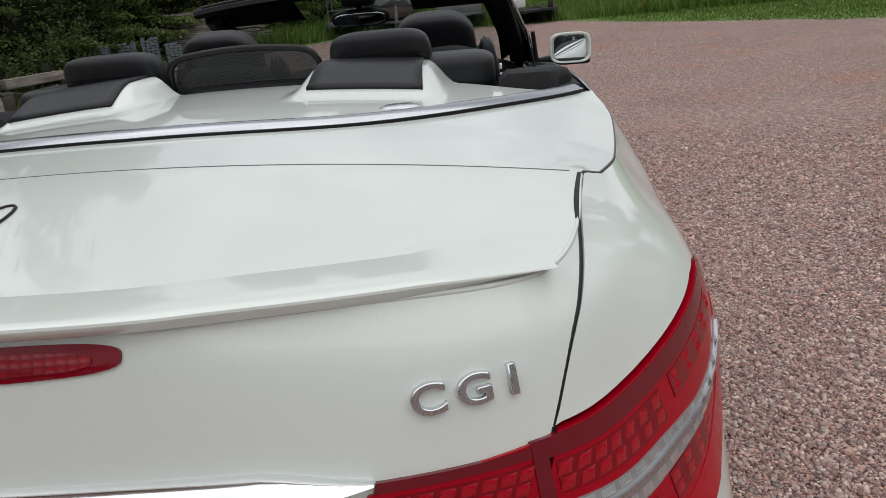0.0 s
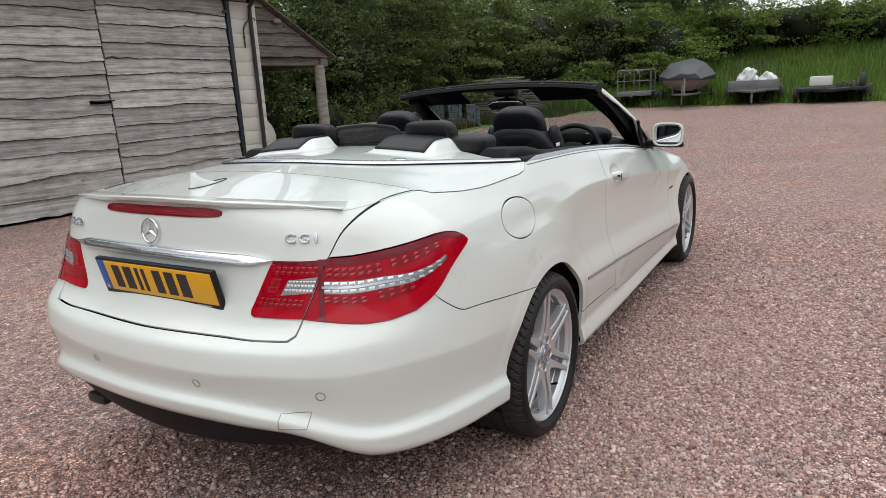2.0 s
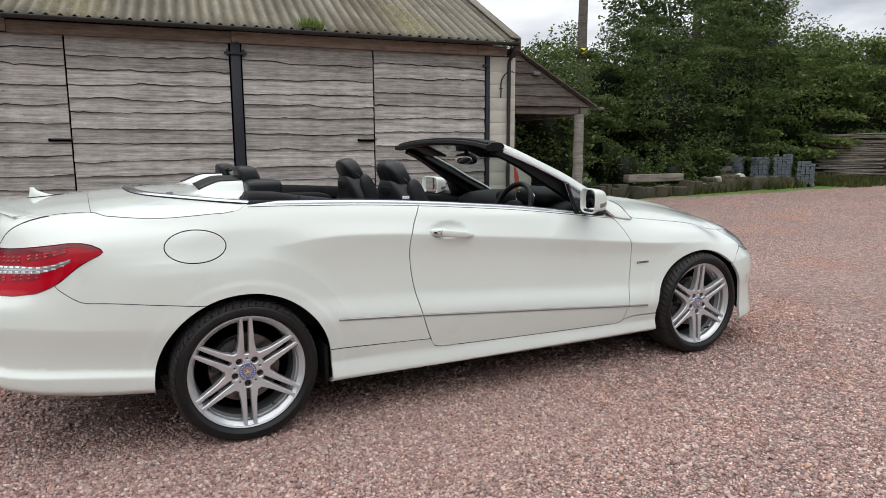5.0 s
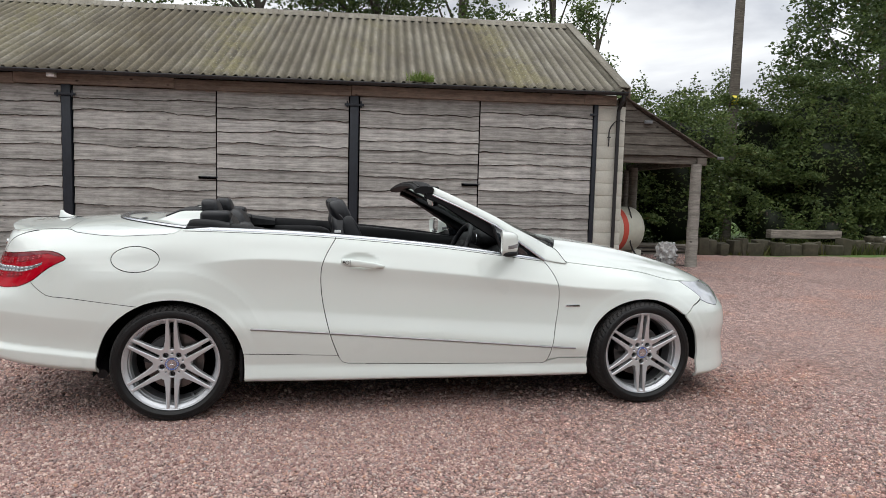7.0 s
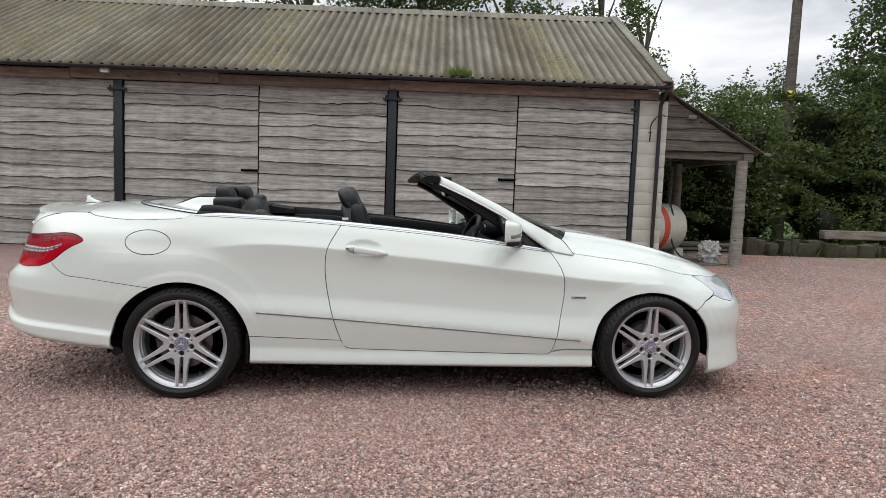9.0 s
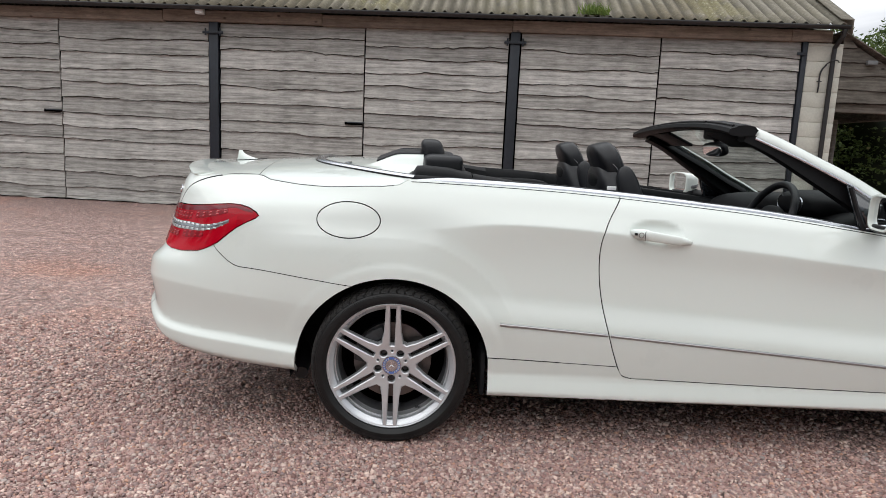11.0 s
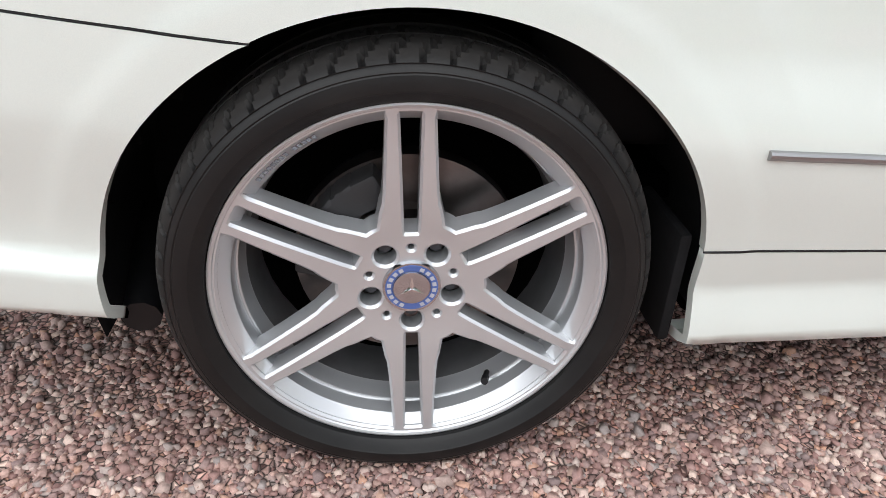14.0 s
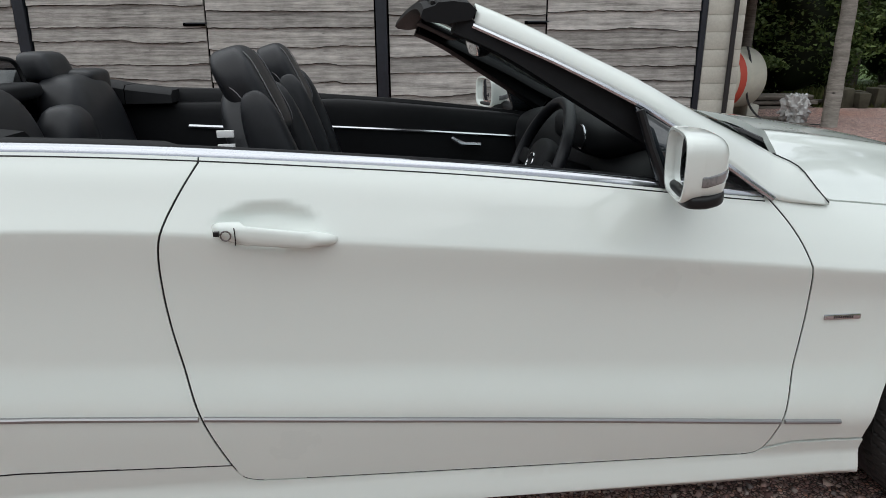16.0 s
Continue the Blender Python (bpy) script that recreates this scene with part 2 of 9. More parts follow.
def tyre_rubber():
    """Black rubber, paler and rougher on the tread."""
    m = Mat("tyre_rubber", rough=0.5, spec=0.3)
    v = m.coords()
    f, g = m.noise(v, 120, 5), m.noise(v, 14, 4)
    flat, ln = m.n("VectorMath"), m.n("VectorMath")
    flat.operation, ln.operation = "MULTIPLY", "LENGTH"
    flat.inputs[1].default_value = (1, 1, 0)
    m.link(v, flat.inputs[0])
    m.link(flat.outputs[0], ln.inputs[0])
    tread = m.math("MULTIPLY", m.math("SUBTRACT", ln.outputs["Value"], 0.300), 100.0)
    side = m.mix(m.ramp(g, [(0.35, (0, 0, 0)), (0.7, (1, 1, 1))]), (0.0075, 0.0075, 0.0080), (0.0125, 0.0122, 0.0122))
    c = m.mix(m.ramp(tread, [(0.0, (0, 0, 0)), (1.0, (1, 1, 1))]), side, m.mix(f, (0.020, 0.019, 0.0185), (0.050, 0.047, 0.045)))
    m.color(c)
    m.rough(m.ramp(tread, [(0.0, (0.45, 0.45, 0.45)), (1.0, (0.75, 0.75, 0.75))]))
    m.bump(f, 0.15, 0.002)
    return m.m


WHITE = paint_white()
BLACK = plain("black_trim", (0.006, 0.006, 0.007), 0.45, spec=0.35)
# near-black for hollows and hidden sheets: their shade is in the colour
DARK = plain("hollow_shade", (0.002, 0.002, 0.002), 0.95, spec=0.0)
LEATHER = plain("black_leather", (0.0105, 0.0112, 0.0135), 0.40, grain=0.25, scale=350, spec=0.32)
SOFT = plain("black_soft_plastic", (0.0055, 0.0059, 0.0070), 0.58, grain=0.2, scale=500, spec=0.22)
CHROME = plain("chrome", (0.82, 0.83, 0.85), 0.09, 1.0)
LETTER = plain("letter_chrome", (0.66, 0.67, 0.69), 0.16, 1.0)
SATIN = plain("satin_aluminium", (0.54, 0.555, 0.585), 0.22, 1.0)
STRIP = plain("grey_strip_metal", (0.33, 0.33, 0.335), 0.34, 0.9)
JOINT = plain("grey_joint", (0.11, 0.115, 0.11), 0.6)
STITCH = plain("grey_stitching", (0.16, 0.16, 0.17), 0.7)
SMOKED = plain("smoked_lens", (0.24, 0.245, 0.25), 0.12, 0.3, 1.0, grain=0.4, scale=220)
ALLOY = plain("alloy_silver", (0.60, 0.615, 0.635), 0.33, 0.6, 0.35)
RUBBER = tyre_rubber()
LINER = plain("arch_liner", (0.009, 0.009, 0.010), 0.85, grain=0.3, scale=60, spec=0.2)
BARREL = plain("grey_barrel", (0.17, 0.17, 0.175), 0.5, 0.5, grain=0.2, scale=30)
STEEL = plain("brake_steel", (0.16, 0.145, 0.14), 0.38, 1.0, grain=0.25, scale=40)
RED = plain("red_lens", (0.36, 0.0, 0.010), 0.10, 0.0, 0.35, spec=0.1)
REDEDGE = plain("bright_red_lens", (0.42, 0.001, 0.012), 0.12, 0.0, 0.3, spec=0.1)
REDLED = plain("red_light_cell", (0.36, 0.001, 0.010), 0.12, 0.0, 0.5, spec=0.3)
SILVERED = plain("silvered_reflector", (0.62, 0.63, 0.64), 0.28, 0.8, 0.3)
REDBED = plain("red_cell_bed", (0.20, 0.0, 0.006), 0.2, 0.0, 0.4, spec=0.2)
GREYBED = plain("grey_reflector_bed", (0.33, 0.33, 0.34), 0.25, 0.4, 0.5)
REDBRAKE = plain("deep_red_lens", (0.20, 0.0, 0.008), 0.12, 0.0, 0.5, spec=0.1)
REDDARK = plain("dark_red_lens", (0.15, 0.006, 0.014), 0.10, 0.0, 0.7, spec=0.1)
REDMID = lamp_cells("red_light_cells", (0.19, 0.0, 0.006), (0.33, 0.001, 0.010), 110.0)
HEADLENS = plain("headlight_lens", (0.62, 0.64, 0.66), 0.08, 0.35, 1.0, grain=0.25, scale=14)
MIRROR = plain("mirror_glass", (0.85, 0.87, 0.88), 0.01, 1.0)
GLASS = clear_glass("windscreen_glass", (0.72, 0.78, 0.76))
YELLOW = plain("yellow_plate", (0.78, 0.40, 0.012), 0.42)
BLUE = plain("blue_plate_band", (0.02, 0.10, 0.42), 0.4)
INK = plain("black_ink", (0.01, 0.01, 0.01), 0.45)
GRAVEL = gravel_ground()
STONES = gravel_stone()
BOARD = weathered_wood("weathered_board", (0.09, 0.085, 0.08), (0.42, 0.407, 0.387), (0.67, 0.655, 0.625))
WANE = plain("dark_board_edge", (0.062, 0.056, 0.050), 0.95, grain=0.45, scale=30, spec=0.1)
OLDBOARD = weathered_wood("old_brown_board", (0.060, 0.053, 0.046), (0.15, 0.135, 0.118), (0.28, 0.258, 0.23))
BEAM = weathered_wood("fascia_beam", (0.12, 0.092, 0.074), (0.25, 0.20, 0.165), (0.36, 0.30, 0.25))
STACKWOOD = weathered_wood("stacked_planks", (0.06, 0.052, 0.044), (0.24, 0.215, 0.185), (0.46, 0.42, 0.37))
DARKPOLE = weathered_wood("dark_pole_timber", (0.055, 0.048, 0.04), (0.13, 0.115, 0.098), (0.21, 0.19, 0.165))
POLEWOOD = weathered_wood("round_timber", (0.12, 0.112, 0.10), (0.26, 0.246, 0.222), (0.39, 0.373, 0.342))
STEELPOST = plain("painted_steel_post", (0.012, 0.016, 0.024), 0.5, grain=0.35, scale=14)
BLOCKWORK = plain("painted_blockwork", (0.50, 0.49, 0.43), 0.9, grain=0.14, scale=35)
SHEET = roof_sheet()
GUTTER = plain("black_gutter", (0.018, 0.017, 0.018), 0.45)
# far leaves: a paler copy with distance haze put into the colour
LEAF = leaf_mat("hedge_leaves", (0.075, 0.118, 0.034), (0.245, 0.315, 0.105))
# near hedge leaves: darker, with shade mixed into the colour
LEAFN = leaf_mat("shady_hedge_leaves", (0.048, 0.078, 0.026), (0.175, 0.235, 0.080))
LEAF2 = leaf_mat("dark_tree_leaves", (0.040, 0.068, 0.024), (0.125, 0.175, 0.060))
LEAF3 = leaf_mat("bright_shrub_leaves", (0.085, 0.145, 0.030), (0.25, 0.34, 0.085))
GRASS = leaf_mat("grass_blades", (0.075, 0.145, 0.026), (0.21, 0.32, 0.068), (0.20, 0.18, 0.07))
WEED = leaf_mat("dull_weeds", (0.045, 0.060, 0.018), (0.15, 0.16, 0.055), (0.20, 0.15, 0.08))
BARK = plain("bark", (0.10, 0.085, 0.07), 0.95, grain=0.4, scale=18)
TANK = plain("cream_tank_paint", (0.52, 0.52, 0.44), 0.5, grain=0.12, scale=12)
GALV = plain("galvanised_steel", (0.15, 0.155, 0.16), 0.55, 0.3, grain=0.3, scale=25)

# ---- mesh tools ----
def link_bm(name, bm, mat, parent=None, label="", smooth=None, rest=False):
    me = bpy.data.meshes.new(name)
    bmesh.ops.recalc_face_normals(bm, faces=bm.faces[:])
    bm.to_mesh(me)
    bm.free()
    me.materials.append(mat)
    if smooth is not None:
        me.shade_smooth()
        me.set_sharp_from_angle(angle=radians(smooth))
    ob = new(name, me)
    if parent is not None:
        ob.parent = parent
    if label:
        tagged(ob, label)
    return ob


def part(name, bm, mat, parent, label="", smooth=35):
    return link_bm(name, bm, mat, parent, label, smooth)


def thing(name, label, category, group="", at=(0, 0, 0), kind=""):
    ob = new(name)
    ob.empty_display_size = 0.1
    ob.matrix_world = Matrix.Translation(at) if not isinstance(at, Matrix) else at
    return tagged(ob, label, category, group, kind)


def box(bm, lo, hi, bevel=0.0, m=None, seg=2):
    r = bmesh.ops.create_cube(bm, size=1.0)
    vs = r["verts"]
    c, s = (Vector(lo) + Vector(hi)) / 2, Vector(hi) - Vector(lo)
    for v in vs:
        v.co = Vector((v.co.x * s.x, v.co.y * s.y, v.co.z * s.z)) + c
    if bevel:
        es = list({e for v in vs for e in v.link_edges})
        r = bmesh.ops.bevel(bm, geom=es, offset=bevel, segments=seg, affect="EDGES", clamp_overlap=True, profile=0.5)
        vs = list({v for f in r["faces"] for v in f.verts} | {v for v in vs if v.is_valid})
    if m is not None:
        bmesh.ops.transform(bm, matrix=m, verts=vs)
    return vs


def cyl(bm, a, b, r1, r2=None, seg=16, caps=True):
    a, b = Vector(a), Vector(b)
    d = b - a
    r = bmesh.ops.create_cone(bm, cap_ends=caps, segments=seg, radius1=r1, radius2=r1 if r2 is None else r2, depth=d.length)
    m = Matrix.Translation((a + b) / 2) @ d.to_track_quat("Z", "Y").to_matrix().to_4x4()
    bmesh.ops.transform(bm, matrix=m, verts=r["verts"])
    return r["verts"]


def tube(bm, pts, r, seg=8, closed=False, flat=1.0):
    """A tube of radius r (or one radius a point) along pts."""
    pts = [Vector(p) for p in pts]
    n = len(pts)
    rad = r if isinstance(r, (list, tuple)) else [r] * n
    rings, up = [], None
    for i, p in enumerate(pts):
        a = pts[i - 1] if (i or closed) else p
        b = pts[(i + 1) % n] if (i < n - 1 or closed) else p
        t = (b - a).normalized()
        if up is None:
            up = t.orthogonal().normalized() if abs(t.z) > 0.9 else Vector((0, 0, 1))
        x = t.cross(up)
        x = x.normalized() if x.length > 1e-6 else t.orthogonal().normalized()
        up = x.cross(t).normalized()
        rings.append([bm.verts.new(p + rad[i] * (math.cos(k * math.tau / seg) * x + flat * math.sin(k * math.tau / seg) * up)) for k in range(seg)])
    for i in range(n if closed else n - 1):
        a, b = rings[i], rings[(i + 1) % n]
        for k in range(seg):
            bm.faces.new((a[k], a[(k + 1) % seg], b[(k + 1) % seg], b[k]))
    if not closed:
        bm.faces.new(rings[0][::-1])
        bm.faces.new(rings[-1])


def lathe(bm, prof, seg=48, m=None, close=False):
    """Turns (radius, height) pairs round the z axis."""
    rings = []
    for k in range(seg):
        a = k * math.tau / seg
        rings.append([bm.verts.new((r * math.cos(a), r * math.sin(a), h)) for r, h in prof])
    for k in range(seg):
        a, b = rings[k], rings[(k + 1) % seg]
        for i in range(len(prof) - 1 + (1 if close else 0)):
            j = (i + 1) % len(prof)
            bm.faces.new((a[i], b[i], b[j], a[j]))
    vs = [v for r in rings for v in r]
    if m is not None:
        bmesh.ops.transform(bm, matrix=m, verts=vs)
    return vs


def pillow(bm, c, size, p=3.0, seg=14, m=None, shape=None):
    """A stuffed, rounded block: a superellipsoid with half sizes size."""
    made, vs = {}, []

    def vert(q):
        key = tuple(round(c, 5) for c in q)
        if key not in made:
            made[key] = bm.verts.new(q)
            vs.append(made[key])
        return made[key]

    g = [-1 + 2 * i / seg for i in range(seg + 1)]
    for ax in range(3):
        for sg in (-1, 1):
            def at(a, b):
                q = [0.0, 0.0, 0.0]
                q[ax], q[(ax + 1) % 3], q[(ax + 2) % 3] = sg, a, b
                return vert(q)

            for i in range(seg):
                for j in range(seg):
                    f = (at(g[i], g[j]), at(g[i + 1], g[j]), at(g[i + 1], g[j + 1]), at(g[i], g[j + 1]))
                    bm.faces.new(f if sg > 0 else f[::-1])
    for v in vs:
        q = v.co
        k = (abs(q.x) ** p + abs(q.y) ** p + abs(q.z) ** p) ** (-1 / p)
        q = Vector((q.x * k * size[0], q.y * k * size[1], q.z * k * size[2]))
        if shape:
            q = shape(q)
        v.co = q + Vector(c)
    if m is not None:
        bmesh.ops.transform(bm, matrix=m, verts=vs)
    return vs


def mesh_np(name, verts, faces, mat, parent=None, smooth=False):
    """A mesh from arrays of places and of equal-sized faces."""
    me = bpy.data.meshes.new(name)
    faces = np.asarray(faces, dtype=np.int32)
    k = faces.shape[1]
    me.vertices.add(len(verts))
    me.vertices.foreach_set("co", np.asarray(verts, dtype=np.float32).ravel())
    me.loops.add(faces.size)
    me.loops.foreach_set("vertex_index", faces.ravel())
    me.polygons.add(len(faces))
    me.polygons.foreach_set("loop_start", np.arange(0, faces.size, k, dtype=np.int32))
    me.update(calc_edges=True)
    me.materials.append(mat)
    if smooth:
        me.shade_smooth()
    ob = new(name, me)
    if parent is not None:
        ob.parent = parent
    return ob


class Natural:
    """A natural cubic spline through (t, value) rows."""

    def __init__(self, t, v):
        t, v = np.asarray(t, float), np.asarray(v, float)
        n, h = len(t), np.diff(t)
        A, b = np.eye(n), np.zeros((n,) + v.shape[1:])
        for i in range(1, n - 1):
            A[i, i - 1], A[i, i], A[i, i + 1] = h[i - 1], 2 * (h[i - 1] + h[i]), h[i]
            b[i] = 3 * ((v[i + 1] - v[i]) / h[i] - (v[i] - v[i - 1]) / h[i - 1])
        self.t, self.v, self.h, self.c = t, v, h, np.linalg.solve(A, b)

    def __call__(self, x):
        x = np.asarray(x, float)
        i = np.clip(np.searchsorted(self.t, x) - 1, 0, len(self.h) - 1)
        u, h, c = x - self.t[i], self.h[i], self.c
        e = (lambda a: a[..., None]) if self.v.ndim > 1 else (lambda a: a)
        s = (self.v[i + 1] - self.v[i]) / e(h) - e(h) * (2 * c[i] + c[i + 1]) / 3
        return self.v[i] + e(u) * (s + e(u) * (c[i] + e(u) * (c[i + 1] - c[i]) / e(3 * h)))


def pchip(t, v, x):
    """Monotone cubic through (t, v), at x."""
    t, v, x = np.asarray(t, float), np.asarray(v, float), np.asarray(x, float)
    h, d = np.diff(t), np.diff(v) / np.diff(t)
    m = np.zeros_like(v)
    if len(t) > 2:
        w1, w2 = 2 * h[1:] + h[:-1], h[1:] + 2 * h[:-1]
        ok = d[:-1] * d[1:] > 0
        m[1:-1][ok] = ((w1 + w2)[ok]) / (w1[ok] / d[:-1][ok] + w2[ok] / d[1:][ok])
    m[0], m[-1] = d[0], d[-1]
    i = np.clip(np.searchsorted(t, x) - 1, 0, len(h) - 1)
    u = (x - t[i]) / h[i]
    lo, hi = u < 0, u > 1
    r = (1 + 2 * u) * (1 - u) ** 2 * v[i] + u * (1 - u) ** 2 * h[i] * m[i] + u * u * (3 - 2 * u) * v[i + 1] + u * u * (u - 1) * h[i] * m[i + 1]
    r = np.where(lo, v[0] + (x - t[0]) * m[0], r)
    return np.where(hi, v[-1] + (x - t[-1]) * m[-1], r)


def smooth(pts, n=10):
    """A smooth line through the places given."""
    p = np.array(pts, float)
    t = np.concatenate([[0], np.cumsum(np.linalg.norm(np.diff(p, axis=0), axis=1))])
    return [tuple(q) for q in Natural(t, p)(np.linspace(0, t[-1], n * (len(pts) - 1) + 1))]

# ---- the yard ----
def ground_z(x, y):
    """The yard falls a little towards the barn and rises towards the far field."""
    s = np.clip((y - 1.0) / 6.0, 0, 1)
    fall = -0.07 * s * s * (3 - 2 * s) * np.clip(1 - (x - 5) / 4, 0, 1)
    r = np.clip((x - 9.0) / 20.0, 0, 1.6)
    rise = 0.52 * r * r * np.clip(1.6 - 0.5 * r, 0.8, 2)
    bank = 2.6 * np.clip((x - 25.5) / 13.0, 0, 1) ** 1.2 * np.clip((8.0 - y) / 5.0, 0, 1)
    return fall + rise + bank + 0.006 * np.sin(1.3 * x + 0.6 * y) * np.sin(0.9 * y - 0.4 * x)


EDGE_Y = [-60, -20, -14, -9, -5.5, -3, 0, 5, 7, 8.0, 8.6, 9.0, 10, 60]
EDGE_X = [-2, 7.5, 11.5, 15.2, 19, 22.6, 23.2, 23.2, 20.5, 16, 11, 9.2, 8.9, 8.9]


def turf_at(x, y):
    """How grassy the ground is: the field begins past an uneven line."""
    d = x - np.interp(y, EDGE_Y, EDGE_X)
    return np.clip(0.5 + d / 0.9, 0, 1)


def make_ground():
    ax = np.concatenate([[-900, -300, -120, -60, -30], np.arange(-15, 5, 0.6), np.arange(5, 32.1, 0.3), [33, 36, 40, 46, 60, 100, 200, 400, 900]])
    ay = np.concatenate([[-900, -300, -120, -60, -30, -22, -18], np.arange(-15, 16.1, 0.3), [18, 22, 30, 40, 80, 200, 400, 900]])
    X, Y = np.meshgrid(ax, ay)
    Z = ground_z(X, Y)
    n, m = X.shape
    idx = np.arange(n * m).reshape(n, m)
    f = np.stack([idx[:-1, :-1], idx[:-1, 1:], idx[1:, 1:], idx[1:, :-1]], -1).reshape(-1, 4)
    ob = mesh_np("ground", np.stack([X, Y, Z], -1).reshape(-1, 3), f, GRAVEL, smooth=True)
    turf = ob.data.attributes.new("turf", "FLOAT", "POINT")
    turf.data.foreach_set("value", turf_at(X, Y).ravel().astype(np.float32))
    tagged(ob, "pinkish red crushed stone gravel yard", "ground", kind="structure")


make_ground()

# ---- the barn: its long wall runs from the far left to the corner pier ----
BARN_ROT = math.degrees(math.atan(-0.108))
BARN = pose(0, 7.50, -0.07, 0, 0, BARN_ROT) @ Matrix.Diagonal((1, 1, 1.035, 1))  # barn space: x along the wall, y into the barn, z up
EAVE, RIDGE_Y, RIDGE_Z = 3.12, 3.75, 5.14
X0, X1 = -14.0, 6.32  # ends of the roof


def barn_part(name, bm, mat, parent, label="", smooth=35):
    bmesh.ops.transform(bm, matrix=BARN, verts=bm.verts[:])
    return part(name, bm, mat, parent, label, smooth)


def make_board(length, height, thick, seed, wavy=0.018):
    """A waney-edged board in x (length) and z (height), face at y = 0; its lower edge has a dark strip."""
    bm = bmesh.new()
    n = max(4, int(length / 0.042))
    rnd = random.Random(seed)
    ph = [rnd.uniform(0, 6.28) for _ in range(8)]
    k = rnd.uniform(0.25, 1.0)
    bumps = [(rnd.uniform(0, length), rnd.uniform(-0.9, 1.0) * wavy, rnd.uniform(0.04, 0.11)) for _ in range(int(length * 1.6))]
    rough = rnd.uniform(0.3, 1.0)
    rows = []
    for i in range(n + 1):
        x = length * i / n
        w = wavy * k * (math.sin(2.1 * x + ph[0]) + 0.6 * math.sin(5.3 * x + ph[1]) + 0.35 * math.sin(11 * x + ph[2])) + sum(a * math.exp(-((x - c) / q) ** 2) for c, a, q in bumps)
        w += 0.0028 * rough * math.sin(37 * x + ph[4]) + 0.002 * rnd.uniform(-1, 1)
        bark = 0.006 + 0.008 * (0.5 + 0.5 * math.sin(4.7 * x + ph[5])) * rough + 0.003 * rnd.uniform(0, 1)
        lo, hi = w - 0.014, height + 0.03
        bow = 0.004 * math.sin(3 * x + ph[3])
        rows.append([bm.verts.new(p) for p in ((x, 0.0, lo + 0.004), (x, -thick * 0.45 + bow, lo), (x, -thick - 0.012 + bow, lo + bark), (x, -thick * 0.35 + bow, hi), (x, 0.0, hi))])
    for a, b in zip(rows[:-1], rows[1:]):
        for j in range(4):
            f = bm.faces.new((a[j], b[j], b[j + 1], a[j + 1]))
            f.material_index = 1 if j < 2 else 0
    bm.faces.new(rows[0][::-1])
    bm.faces.new(rows[-1])
    return bm


def make_barn_doors():
    posts = [-13.3, -8.4, -3.40, 1.46, 5.80]
    edges = []
    for a, b in zip(posts[:-1], posts[1:]):
        mid = {-13.3: -10.9, -8.4: -6.05, -3.40: -0.92, 1.46: 3.70}[a]
        edges.append((a + 0.10, mid - 0.012))
        edges.append((mid + 0.012, b - (0.10 if b < 5 else 0.02)))
    top = 2.86
    seed = 11
    for a, b in edges:
        th = thing("barn_door", "grey weathered waney-edge timber barn door leaf, closed", "door", "barn door leaves", BARN @ Matrix.Translation((a, 0, 0.03)))
        z, i = 0.0, 0
        rnd = random.Random(seed)
        while z < top - 0.06:
            h = min(rnd.uniform(0.175, 0.29), top - 0.03 - z)
            if top - 0.03 - z - h < 0.09:
                h = top - 0.03 - z
            bm = make_board(b - a, h, 0.036, seed * 31 + i)
            ob = part("board", bm, BOARD, th, smooth=40)
            ob.data.materials.append(WANE)
            ob.matrix_local = Matrix.Translation((0, 0, z))
            z, i = z + h, i + 1
        # near-black sheet stands in for the shade in the board gaps
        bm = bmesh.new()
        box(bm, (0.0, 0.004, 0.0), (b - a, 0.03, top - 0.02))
        part("dark_backing", bm, DARK, th)
        seed += 1
    # iron latches on the leaves' meeting edges
    for x in (3.70, -0.92, -6.05):
        th = thing("door_latch", "dark iron sliding latch on a weathered barn door", "latch", "door latches", BARN @ Matrix.Translation((x, -0.05, 1.44)))
        bm = bmesh.new()
        box(bm, (-0.30, -0.02, -0.022), (-0.01, 0.02, 0.022), 0.004)
        part("slot", bm, DARK, th)
        bm = bmesh.new()
        box(bm, (-0.26, -0.032, 0.004), (0.03, -0.015, 0.022), 0.004)
        part("bolt", bm, STEELPOST, th)
    for x in posts[:-1]:
        th = thing("steel_post", "dark painted steel door post with strap hinges", "post", "barn door posts", BARN @ Matrix.Translation((x, -0.02, 0)))
        bm = bmesh.new()
        box(bm, (-0.075, -0.055, 0.0), (0.075, 0.04, 2.9), 0.006)
        part("column", bm, STEELPOST, th)
        for z in (2.74, 0.30):
            bm = bmesh.new()
            box(bm, (-0.17, -0.085, z - 0.02), (0.17, -0.057, z + 0.02), 0.006)
            cyl(bm, (-0.12, -0.075, z - 0.05), (-0.12, -0.075, z + 0.06), 0.014)
            cyl(bm, (0.12, -0.075, z - 0.05), (0.12, -0.075, z + 0.06), 0.014)
            part("hinge", bm, STEELPOST, th, "black strap hinge")
    th = thing("edge_post", "narrow dark steel post beside the block pier", "post", at=BARN @ Matrix.Translation((5.83, -0.02, 0)))
    bm = bmesh.new()
    box(bm, (-0.035, -0.05, 0.0), (0.035, 0.04, 2.9), 0.004)
    part("column", bm, STEELPOST, th)
    bm = bmesh.new()
    box(bm, (-0.12, -0.08, 2.70), (0.0, -0.052, 2.74), 0.004)
    part("hinge", bm, STEELPOST, th)


